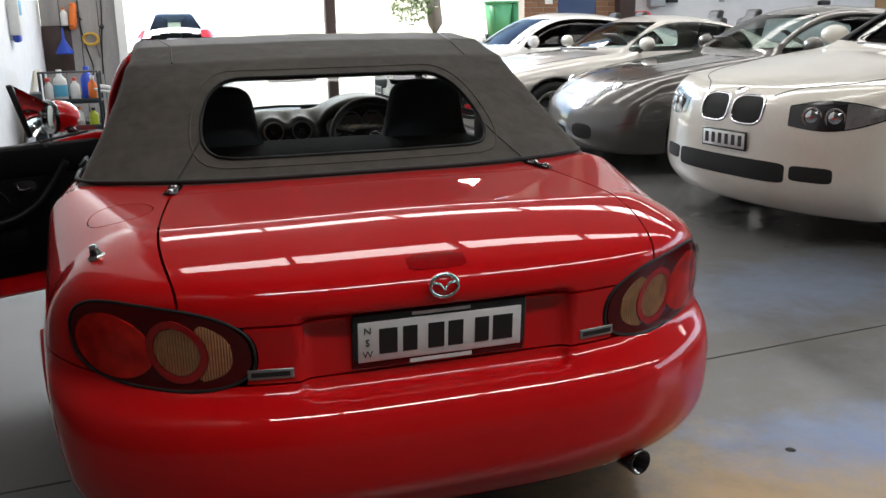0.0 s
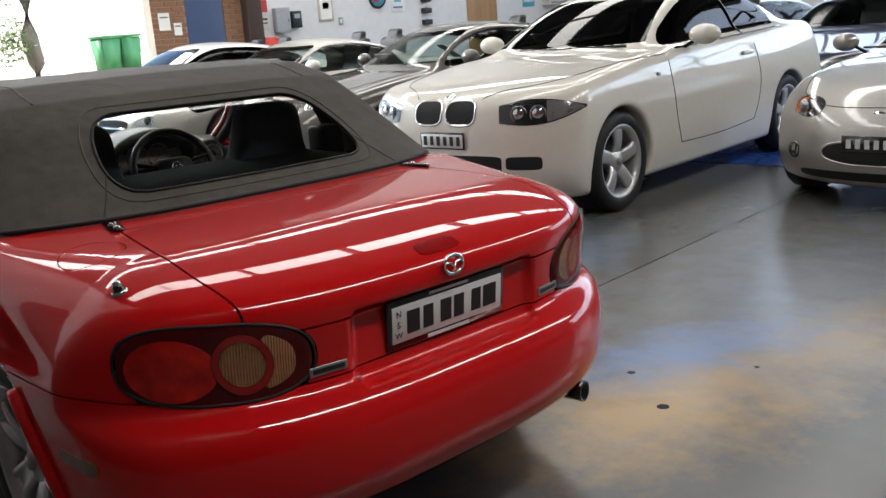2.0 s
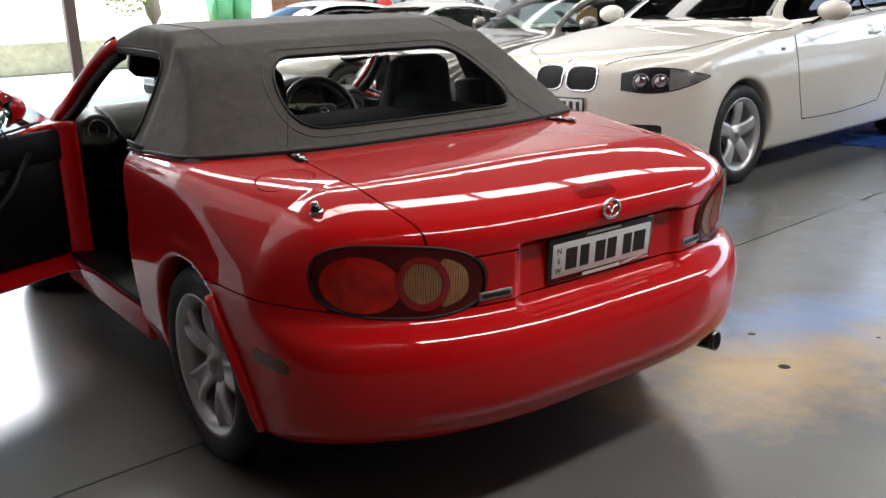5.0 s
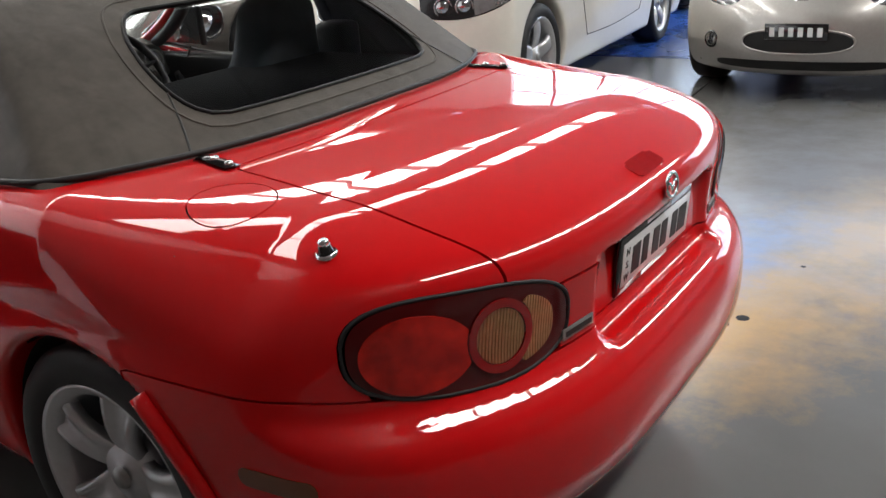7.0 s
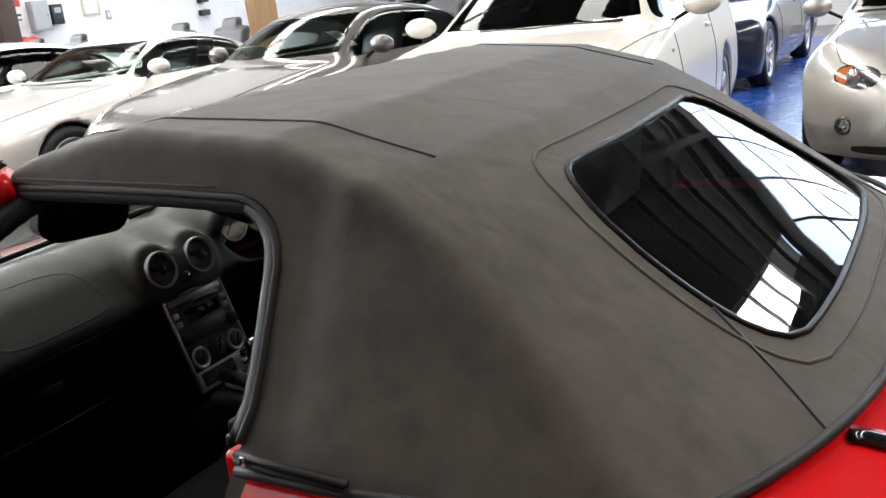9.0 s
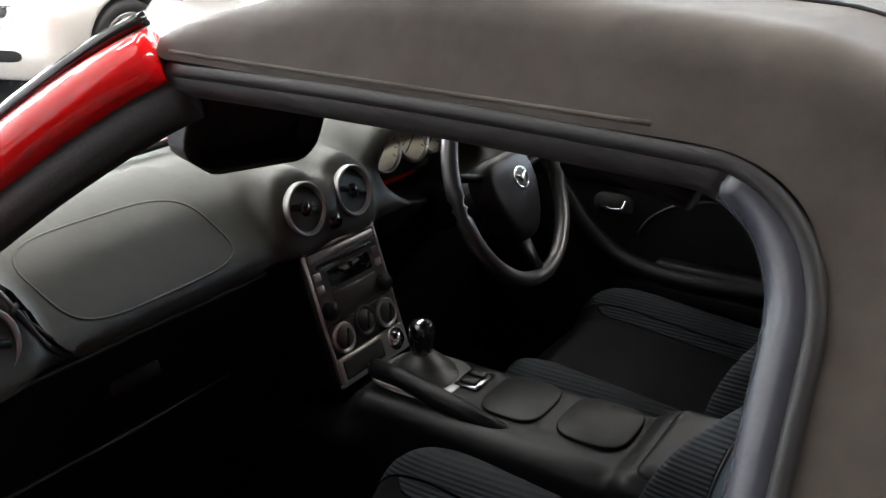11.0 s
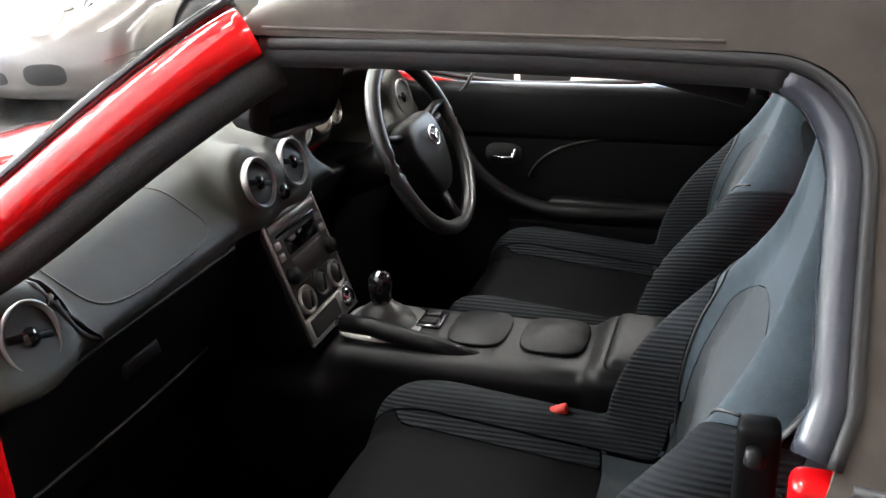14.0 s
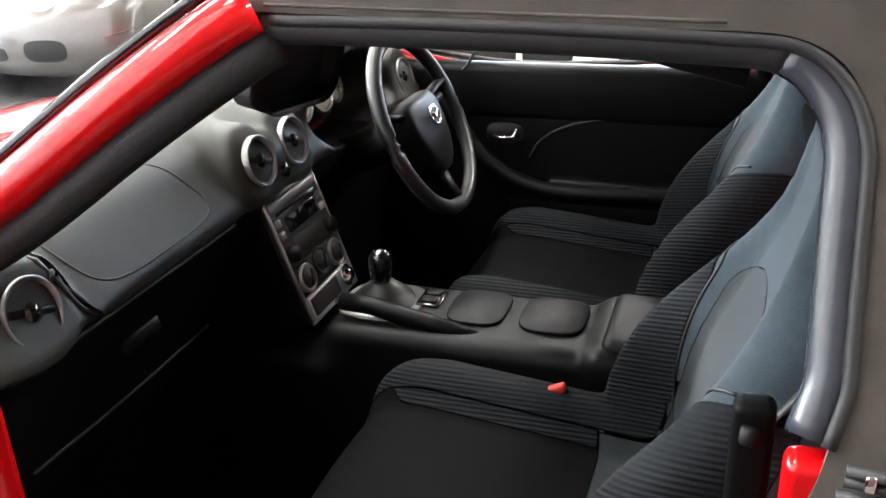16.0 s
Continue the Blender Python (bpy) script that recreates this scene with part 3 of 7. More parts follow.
def front_wall():
    w = thing("wall_north", "front wall with roller door opening, brown brick piers and white sheeting", "wall", kind="structure")
    part("lining", box_bm(1.05, 0.20, ZC, 0, 1, (XL + 0.525, YF + 0.15, ZC / 2)), DARK, w, smooth=False)
    for k in range(4):
        part("plank", box_bm(0.252, 0.05, ZC, 0.004, 1, (XL + 0.135 + 0.262 * k, YF + 0.025, ZC / 2)), GREY_BOARD, w, "weathered grey timber board" if k == 0 else "", smooth=False)
    part("sheet_above", box_bm(6.7, 0.2, 0.02, 0, 1, (2.25, YF + 0.15, ZC - 0.02)), BROWN, w, smooth=False)
    part("lintel", box_bm(6.7, 0.3, ZC - 5.0, 0, 1, (2.25, YF + 0.15, (ZC + 5.0) / 2)), BROWN, w, smooth=False)
    part("door_track", box_bm(0.12, 0.16, 3.7, 0.006, 2, (XL + 1.1, YF - 0.02, 1.85)), PAPER, w, "cream steel door track")
    part("mortar_pier", box_bm(0.62, 0.26, ZC, 0, 1, (5.82, YF + 0.14, ZC / 2)), MORTAR, w, smooth=False)
    part("mortar_pier", box_bm(0.36, 0.26, ZC, 0, 1, (7.02, YF + 0.14, ZC / 2)), MORTAR, w, smooth=False)
    part("infill", box_bm(0.72, 0.2, ZC - 2.5, 0, 1, (6.48, YF + 0.14, (ZC + 2.5) / 2)), BROWN, w, smooth=False)
    part("brown_column", box_bm(0.30, 0.34, ZC, 0.008, 2, (7.35, YF - 0.02, ZC / 2)), BROWN, w, "brown painted steel column")
    part("sheet_wall", box_bm(9.6, 0.2, ZC, 0, 1, (12.3, YF + 0.14, ZC / 2)), WHITE_PAINT, w, "white painted wall lining", smooth=False)
    one = bpy.data.meshes.new("brick")
    b = box_bm(0.226, 0.10, 0.074, 0.005, 1)
    b.to_mesh(one)
    b.free()
    one.materials.append(BRICK)
    rnd = random.Random(3)
    for cx, wdt in ((5.82, 0.62), (7.02, 0.36)):
        for r in range(46):
            x = cx - wdt / 2 + (0.0 if r % 2 else -0.118)
            while x < cx + wdt / 2 - 0.02:
                a, c = max(x, cx - wdt / 2), min(x + 0.228, cx + wdt / 2)
                if c - a > 0.05:
                    o = put("brick", one, None, w)
                    o.matrix_basis = Matrix.Translation(((a + c) / 2, YF + 0.05 + rnd.uniform(-0.003, 0.003), 0.05 + r * 0.086)) @ Matrix.Diagonal(((c - a) / 0.228, 1, 1, 1))
                x += 0.238
    return w


front_wall()


def blue_door():
    d = thing("door_1", "closed navy blue flush door between brick piers", "door", pose(6.48, YF + 0.02, 0), kind="structure")
    part("door_leaf", box_bm(0.70, 0.045, 2.46, 0.004, 2, (0, 0, 1.235)), BLUE_DOOR, d)
    part("door_knob", lathe_bm([(0, 0), (0.012, 0), (0.012, 0.03), (0.028, 0.04), (0.028, 0.06), (0, 0.066)], 20, "y"), CHROME, d, "", pose(-0.28, -0.03, 1.02, 0, 0, 180))
    part("notice", box_bm(0.34, 0.004, 0.20, 0.001, 1, (0.05, -0.027, 1.10)), PAPER, d, "white paper notice")


blue_door()


def ceiling():
    bm = bmesh.new()
    edges = [YB - 0.2] + [v for yb, wide in SKYBANDS for v in (yb - wide / 2 - 0.02, yb + wide / 2 + 0.02)] + [YF + 0.3]
    for a, b in zip(edges[::2], edges[1::2]):
        m = box_bm(XR - XL + 0.4, b - a, 0.06, 0, 1, ((XR + XL) / 2, (a + b) / 2, ZC + 0.06))
        merge(bm, m)
    for k in range(11):
        merge(bm, box_bm(0.07, YF - YB, 0.18, 0, 1, (XL + 0.4 + 1.85 * k, (YF + YB) / 2, ZC - 0.12)))
    tagged(part("ceiling", bm, ROOF, None, smooth=False), "sheet metal roof with purlins between translucent bands", "ceiling", "", "structure")
    for k, y in enumerate((-4.5, 0.3, 5.2, 10.0)):
        bm = box_bm(XR - XL, 0.14, 0.02, 0, 1, ((XR + XL) / 2, y, ZC - 0.24))
        merge(bm, box_bm(XR - XL, 0.012, 0.30, 0, 1, ((XR + XL) / 2, y, ZC - 0.38)), box_bm(XR - XL, 0.14, 0.02, 0, 1, ((XR + XL) / 2, y, ZC - 0.52)))
        tagged(part("roof_beam", bm, STEEL, None, smooth=False), "grey steel roof beam spanning the workshop", "beam", "roof beams", "structure")
    for yb, wide in SKYBANDS:
        bm = box_bm(XR - XL, wide + 0.06, 0.01, 0, 1, ((XR + XL) / 2, yb, ZC + 0.096))
        tagged(part("skylight", bm, material("translucent_sheet", (0.80, 0.82, 0.82), 0.5, vary=0.05, scale=5), None, smooth=False), "translucent roof sheet letting daylight in", "skylight", "roof lights", "structure")


ceiling()
tagged(part("door_post", box_bm(0.16, 0.16, 5.0, 0.006, 2, (2.2, YF + 0.05, 2.49)), BROWN, None), "brown steel post in the roller door opening", "post", "", "structure")

# ---- wheels ----
def wheel(parent, m, radius, width, rim_r, spokes, mat, twin=False, spoke_w=0.06):
    """A tyre and an alloy rim under an Empty; its outer face looks along local -x."""
    w = new("wheel")
    w.parent = parent
    w.matrix_basis = m
    R, hw = radius, width / 2
    prof = [(rim_r - 0.012, hw * 0.8), (rim_r + 0.004, hw * 0.92), (rim_r + 0.02, hw), (R - 0.035, hw * 1.02), (R - 0.012, hw * 0.93), (R, hw * 0.75), (R - 0.004, hw * 0.35), (R, hw * 0.3), (R, 0), (R, -hw * 0.3), (R - 0.004, -hw * 0.35), (R, -hw * 0.75), (R - 0.012, -hw * 0.93), (R - 0.035, -hw * 1.02), (rim_r + 0.02, -hw), (rim_r + 0.004, -hw * 0.92), (rim_r - 0.012, -hw * 0.8)]
    part("tyre", lathe_bm(prof, 56, "x"), RUBBER, w, "black rubber tyre")
    rp = [(rim_r - 0.03, hw * 0.9), (rim_r - 0.03, -hw * 0.55), (rim_r - 0.022, -hw * 0.78), (rim_r - 0.004, -hw * 0.90), (rim_r + 0.006, -hw * 0.93), (rim_r + 0.006, -hw * 0.86), (rim_r - 0.02, -hw * 0.6), (rim_r - 0.02, hw * 0.9)]
    bm = lathe_bm(rp, 56, "x")
    part("rim", bm, mat, w)
    face = -hw * 0.80
    for k in range(spokes):
        a0 = 2 * math.pi * k / spokes
        bm = bmesh.new()
        n, sec = 9, []
        for i in range(n):
            t = i / (n - 1)
            r = 0.035 + (rim_r - 0.045) * t
            x = face + 0.035 * (1 - t) ** 2 - 0.010 * math.sin(math.pi * t) + 0.006 * t
            if twin:
                # a broad spoke with raised edges and a sunk middle, flaring into the rim
                half = spoke_w * (0.50 + 0.06 * t + 0.30 * t ** 3)
                g = 0.013 * min(1.0, max(0.0, (t - 0.22) * 3.0))
                prof2 = ((0.030, -1.0), (0.006, -1.0), (0.0, -0.86), (0.0, -0.56), (g, -0.42), (g, 0.42), (0.0, 0.56), (0.0, 0.86), (0.006, 1.0), (0.030, 1.0))
            else:
                half = spoke_w * (0.62 - 0.40 * t * (1 - t) + 0.05 * t)
                prof2 = ((0.028, -1.0), (0.006, -1.0), (0.0, -0.55), (0.0, 0.55), (0.006, 1.0), (0.028, 1.0))
            sec.append([bm.verts.new((x + dx, k2 * half, r)) for dx, k2 in prof2])
        for a, b in zip(sec, sec[1:]):
            for j in range(len(a)):
                bm.faces.new((a[j], a[(j + 1) % len(a)], b[(j + 1) % len(a)], b[j]))
        bmesh.ops.recalc_face_normals(bm, faces=bm.faces)
        part("spoke", bm, mat, w, "", Matrix.Rotation(a0, 4, "X"))
    part("hub", lathe_bm([(0, face + 0.012), (0.022, face + 0.012), (0.026, face + 0.018), (0.062, face + 0.022), (0.075, face + 0.045), (0.075, face + 0.08)], 32, "x"), mat, w)
    part("centre_cap", lathe_bm([(0, face + 0.002), (0.02, face + 0.003), (0.026, face + 0.012)], 24, "x"), SILVER_TRIM, w)
    part("brake_disc", lathe_bm([(0.05, 0.0), (rim_r - 0.07, 0.0), (rim_r - 0.07, 0.02), (0.05, 0.02)], 40, "x"), STEEL, w)
    return w

# ---- the red roadster ----
# its rear bumper lies near y = 0, it points along +y, and x = 0 is its middle
HUB_R, HUB_F, AX = 0.885, 3.15, 0.295

rear_y = spline((0.14, 0.36), (0.20, 0.20), (0.26, 0.07), (0.34, -0.005), (0.43, -0.020), (0.505, -0.012), (0.545, 0.018), (0.568, 0.050), (0.60, 0.062), (0.68, 0.056), (0.76, 0.050), (0.80, 0.072), (0.84, 0.16))
deck_z = spline((0.0, 0.805), (0.10, 0.846), (0.25, 0.872), (0.55, 0.888), (0.85, 0.893), (1.40, 0.888), (1.75, 0.862), (2.1, 0.850), (2.45, 0.893), (2.75, 0.875), (3.1, 0.82), (3.5, 0.73), (3.8, 0.61), (3.93, 0.50))
front_y = spline((0.16, 3.82), (0.3, 3.92), (0.42, 3.94), (0.52, 3.90), (0.62, 3.80), (0.8, 3.60))
side_w = spline((0.14, 0.76), (0.22, 0.80), (0.35, 0.828), (0.50, 0.842), (0.60, 0.842), (0.70, 0.826), (0.80, 0.794), (0.90, 0.745))
waist = spline((0.0, 0.93), (0.35, 0.982), (0.85, 1.015), (1.45, 0.968), (2.2, 0.958), (2.75, 0.985), (3.15, 1.0), (3.6, 0.95), (3.95, 0.86))


def mx_outer(x, y, z):
    a = np.abs(x)
    flank = np.clip((y - 0.45) / 0.45, 0, 1) * np.clip((3.0 - y) / 0.5, 0, 1)
    top = z - deck_z(y) + (0.016 * (a / 0.6) ** 2.0 + 0.020 * (a / 0.75) ** 8) * (1 - 0.8 * flank)
    side = (a - (side_w(z) + 0.062 * flank * np.clip((z - 0.66) / 0.22, 0, 1)) * waist(y)) * 0.97
    rear = (rear_y(z) + 0.071 * (a / 0.54) ** 3.4 - y) * 0.85
    front = (y - front_y(z) + 0.10 * (a / 0.5) ** 2.4) * 0.9
    f = smax(top, side, 0.15 - 0.08 * flank)
    f = smax(f, rear, 0.085)
    f = smax(f, front, 0.10)
    f = smax(f, 0.18 - z, 0.04)
    recess = rbox(x, y, z, (0, -0.02, 0.640), (0.300, 0.108, 0.086), 0.022)
    return smax(f, -recess, 0.014)


def arch(y, z, hub, r=0.328):
    return np.sqrt((y - hub) ** 2 + (z - AX) ** 2) - r


def mx_body(x, y, z):
    f = mx_outer(x, y, z)
    a = np.abs(x)
    for hub in (HUB_R, HUB_F):
        f = smax(f, -np.maximum(arch(y, z, hub), 0.50 - a), 0.024)
    cabin = rbox(x, y, z, (0, 1.93, 0.85), (0.70, 0.53, 0.60), 0.08)
    return smax(f, -cabin, 0.02)


LIDX = spline((-0.2, 0.50), (0.10, 0.535), (0.25, 0.560), (0.45, 0.558), (0.72, 0.526), (1.0, 0.49))


def lid_in(x, y, z):
    a = np.abs(x)
    return smax(smax(a - LIDX(y), y - 0.690 - 0.03 * (a / 0.5) ** 2, 0.03), 0.716 - z, 0.02)


def bumper_in(x, y, z):
    a = np.abs(x)
    return np.maximum(z - 0.588 - 0.024 * np.clip((a - 0.60) / 0.2, 0, 1), y - 0.72)


def door_in(x, y, z):
    a = np.abs(x)
    return np.maximum(smax(1.462 + 0.05 * np.clip(0.6 - z, 0, 1) - y, 0.27 - z, 0.08), np.maximum(y - 2.47, 0.62 - a))


def bonnet_in(x, y, z):
    return np.maximum(np.maximum(np.abs(x) - 0.56, 2.56 - y), np.maximum(y - 3.62, 0.6 - z))


def lamp_uv(x, y, z):
    a = np.abs(x)
    s = a + 0.9 * (y - 0.10)
    return s, z - 0.658 - 0.055 * (s - 0.40)


def lamp_in(x, y, z):
    s, v = lamp_uv(x, y, z)
    r = (np.abs((s - 0.655) / 0.275) ** 2.7 + np.abs(v / 0.090) ** 2.7) ** (1 / 2.7)
    return np.maximum((r - 1) * 0.09, y - 0.6)


def cap_in(x, y, z):
    return np.maximum(np.sqrt((x + 0.648) ** 2 + ((y - 0.60) * 0.95) ** 2) - 0.076, 0.7 - z)


H1 = 0.016
car = thing("red_roadster", "glossy red two-seat convertible with its black soft top up", "car")
_s = nets(mx_body, (-0.92, -0.12, 0.12), (0.92, 4.02, 0.98), H1)
surf("boot_lid", panel(_s, mx_body, lid_in, H1, 0.006), RED, car)
surf("rear_bumper", panel(_s, mx_body, lambda x, y, z: np.maximum(bumper_in(x, y, z), -lamp_in(x, y, z)), H1, 0.004), RED, car)
surf("bonnet", panel(_s, mx_body, bonnet_in, H1, 0.005), RED, car)
surf("fuel_flap", panel(_s, mx_body, cap_in, H1, 0.0012), RED, car)


def rest(x, y, z):
    r = np.minimum(np.minimum(lid_in(x, y, z), bumper_in(x, y, z)), np.minimum(door_in(x, y, z), bonnet_in(x, y, z)))
    return -np.minimum(np.minimum(r, lamp_in(x, y, z)), cap_in(x, y, z))


for _g in loose_pieces(panel(_s, mx_body, rest, H1, 0.005)):
    _c = _g[0].mean(0)
    if len(_g[0]) > 60:
        surf("rear_panel" if _c[1] < 0.25 else "front_body" if _c[1] > 2.2 else "body_shell", _g, RED, car)
HINGE = Vector((-0.79, 2.46, 0))
OPEN = Matrix.Translation(HINGE) @ Matrix.Rotation(radians(-66), 4, "Z") @ Matrix.Translation(-HINGE)
doors = {}
for sgn in (-1, 1):
    doors[sgn] = surf("door", panel(_s, mx_body, lambda x, y, z: np.maximum(door_in(x, y, z), -sgn * x), H1, 0.005), RED, car, "red door standing wide open with its window lowered" if sgn < 0 else "closed red door with its window lowered", OPEN if sgn < 0 else None)
for sx, sy in ((-1, HUB_R), (1, HUB_R), (-1, HUB_F), (1, HUB_F)):
    wheel(car, pose(sx * 0.725, sy, AX, 14 if sx < 0 else 0, 0, 0 if sx < 0 else 180), 0.295, 0.20, 0.213, 5, ALLOY, True, 0.07)

# inner structure: arch liners, floor pan, boot and engine dark space
for sx in (-1, 1):
    for hub in (HUB_R, HUB_F):
        part("arch_liner", lathe_bm([(0.325, 0.0), (0.325, 0.30), (0.0, 0.30)], 40, "x"), DARK, car, "", pose(sx * 0.79, hub, AX, 0, 0, 0 if sx < 0 else 180))
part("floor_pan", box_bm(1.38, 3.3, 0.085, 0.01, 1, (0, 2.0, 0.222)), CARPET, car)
for sx in (-1, 1):
    part("sill", box_bm(0.11, 1.02, 0.13, 0.02, 2, (sx * 0.735, 1.96, 0.26)), RED, car)
    # black scuff plate, widened over the red sill to stand for its shade
    part("scuff_plate", box_bm(0.135, 0.95, 0.016, 0.006, 2, (sx * 0.728, 1.96, 0.334)), TRIM, car)
    # added black box that hides the red front jamb
    part("front_jamb_cover", box_bm(0.125, 0.03, 0.62, 0.008, 2, (sx * 0.745, 2.450, 0.57)), TRIM, car)

# tail lamps
_l = nets(mx_outer, (-0.90, 0.0, 0.54), (-0.33, 0.50, 0.80), 0.009)
_r = nets(mx_outer, (0.33, 0.0, 0.54), (0.90, 0.50, 0.80), 0.009)
for side in (_l, _r):
    lamp = surf("tail_lamp", panel(side, mx_outer, lamp_in, 0.009, 0.006, 0.01, 0.002), LAMP_DARK, car, "smoked red tail lamp with round lenses")

    def disc(cs, cv, rs, rv):
        return lambda x, y, z: (np.sqrt(((lamp_uv(x, y, z)[0] - cs) / rs) ** 2 + ((lamp_uv(x, y, z)[1] - cv) / rv) ** 2) - 1) * min(rs, rv)

    ring, amber, clear, red = disc(0.575, -0.002, 0.082, 0.070), disc(0.575, -0.002, 0.062, 0.053), disc(0.478, -0.004, 0.070, 0.070), disc(0.768, -0.008, 0.132, 0.072)
    inside_lamp = lambda x, y, z: lamp_in(x, y, z) + 0.016
    surf("brake_lens", panel(side, mx_outer, lambda x, y, z: np.maximum(red(x, y, z), -ring(x, y, z)), 0.009, 0.003, 0.003, 0.005), LAMP_RED, lamp, "bright red brake lens")
    surf("lens_ring", panel(side, mx_outer, lambda x, y, z: np.maximum(ring(x, y, z), -amber(x, y, z)), 0.009, 0.002, 0.003, 0.006), LAMP_RING, lamp)
    surf("indicator_lens", panel(side, mx_outer, amber, 0.009, 0.002, 0.003, 0.004), LAMP_AMBER, lamp, "ribbed amber indicator lens")
    sgn = -1 if side is _l else 1
    gs = []
    for t in np.linspace(0, 2 * math.pi, 72, endpoint=False):
        c, q = math.cos(t), math.sin(t)
        ss = 0.655 + 0.275 * math.copysign(abs(c) ** (2 / 2.7), c)
        zz = 0.090 * math.copysign(abs(q) ** (2 / 2.7), q) + 0.658 + 0.055 * (ss - 0.40)
        gs.append((ss, 0.12, zz))
    gs = np.array(gs)
    for _ in range(60):
        gx = gs[:, 0] - 0.9 * (gs[:, 1] - 0.10)
        gs[:, 1] += 0.4 * mx_outer(gx, gs[:, 1], gs[:, 2])
    cover = surf("lamp_cover", panel(side, mx_outer, lambda x, y, z: lamp_in(x, y, z) + 0.004, 0.009, 0.0, 0.0, 0.012), LAMP_COVER, lamp, "clear glossy lamp cover")
    cover.visible_shadow = False
    part("lamp_gasket", tube_bm([(sgn * (v[0] - 0.9 * (v[1] - 0.10)), v[1], v[2]) for v in gs], 0.004, 6, True), RUBBER, lamp)
    surf("reverse_lens", panel(side, mx_outer, lambda x, y, z: np.maximum(np.maximum(clear(x, y, z), -ring(x, y, z)), inside_lamp(x, y, z)), 0.009, 0.003, 0.003, 0.004), LAMP_AMBER, lamp, "ribbed pale amber lens")

# number plate in a black holder; its characters are plain bars
plate = part("number_plate", box_bm(0.392, 0.012, 0.128, 0.005, 2), GLOSS_BLACK, car, "white plate in a black dealer surround", pose(0, 0.080, 0.657, 6, 0, 0))
part("plate_sheet", box_bm(0.366, 0.003, 0.092, 0.002, 2, (0, -0.0072, 0.0)), PLATE, plate)
for k, (cx, w) in enumerate(((-0.118, 0.040), (-0.070, 0.032), (-0.012, 0.036), (0.032, 0.034), (0.092, 0.032), (0.140, 0.046))):
    bm = box_bm(w, 0.001, 0.058, 0, 1, (cx, -0.0092, 0))
    part("plate_bar", bm, INK, plate, smooth=False)
for k, ch in enumerate("NSW"):
    put("plate_letter", text_me(ch, 0.022), INK, plate, "", Matrix.Translation((-0.163, -0.0094, 0.026 - 0.027 * k)) @ Matrix.Rotation(radians(90), 4, "X"))
part("holder_line", box_bm(0.13, 0.001, 0.007, 0, 1, (0.0, -0.0066, 0.055)), PLATE, plate, "fine white line of holder print", smooth=False)
part("holder_line", box_bm(0.14, 0.001, 0.009, 0, 1, (0.0, -0.0066, -0.055)), PLATE, plate, "white line of holder print", smooth=False)

# lid furniture
_bl = lambda x, y, z: (((np.abs(x) / 0.072) ** 4 + (np.abs(z - 0.810) / 0.011) ** 4) ** 0.25 - 1) * 0.011
_c = nets(mx_outer, (-0.13, 0.02, 0.74), (0.13, 0.20, 0.86), 0.007)
surf("high_brake_lamp", panel(_c, mx_outer, _bl, 0.007, 0.002, 0.004, 0.002), LAMP_RING, car, "slim dark red high brake lamp")
emb = part("emblem", tube_bm([(0.030 * math.cos(t), 0, 0.024 * math.sin(t)) for t in np.linspace(0, 2 * math.pi, 36, endpoint=False)], 0.0042, 8, True), CHROME, car, "chrome oval badge", pose(0, 0.044, 0.772, -4, 0, 0))
part("emblem_mark", tube_bm([(-0.027, 0, 0.007), (-0.010, 0.0, 0.005), (0, 0, -0.009), (0.010, 0, 0.005), (0.027, 0, 0.007)], 0.0036, 6), CHROME, emb)
part("emblem_back", prism_bm(oval(0.056, 0.044), 0.003), RED, emb, "", pose(0, 0.003, 0))
for x, w in ((-0.366, 0.094), (0.372, 0.090)):
    q = on_surface(mx_outer, [(x, 0.05, 0.612)])[0]
    bd = part("badge", box_bm(w, 0.004, 0.022, 0.002, 2), SILVER_TRIM, car, "small silver model badge", pose(x, q[1] - 0.001, 0.612, 0, 0, -9 if x < 0 else 9))
    part("badge_mark", box_bm(w * 0.84, 0.001, 0.010, 0, 1, (0, -0.0026, 0)), INK, bd, smooth=False)
for sx in (-1, 1):
    hp = on_surface(mx_outer, [(sx * 0.510, 0.805, 0.89), (sx * 0.530, 0.715, 0.885)])
    hg = part("hinge", tube_bm([tuple(hp[0] + (0, 0.02, 0.004)), tuple(hp[0] + (0, 0, 0.004)), tuple(hp[1] + (0, 0, 0.004))], 0.019, 4, False, 0.25), GLOSS_BLACK, car, "polished boot hinge")
    for k in (0.30, 0.85):
        part("hinge_bolt", lathe_bm([(0, 0.006), (0.007, 0.006), (0.009, 0.003), (0.009, 0)], 10), CHROME, hg, "", Matrix.Translation(Vector(hp[0] * (1 - k) + hp[1] * k) + Vector((0, 0, 0.008))))
q = on_surface(mx_outer, [(-0.693, 0.353, 0.825)])[0]
ant = part("aerial_base", lathe_bm([(0.023, -0.006), (0.023, 0.004), (0.017, 0.010), (0.015, 0.022), (0.013, 0.026), (0, 0.028)], 24), GLOSS_BLACK, car, "stub aerial base with chrome collar", pose(q[0], q[1], q[2], 0, -14, 0) @ Matrix.Scale(0.72, 4))
part("collar", lathe_bm([(0.026, -0.004), (0.027, 0.003), (0.022, 0.007)], 24), CHROME, ant)
part("tip", lathe_bm([(0.012, 0.026), (0.013, 0.034), (0.008, 0.038), (0, 0.039)], 16), CHROME, ant)
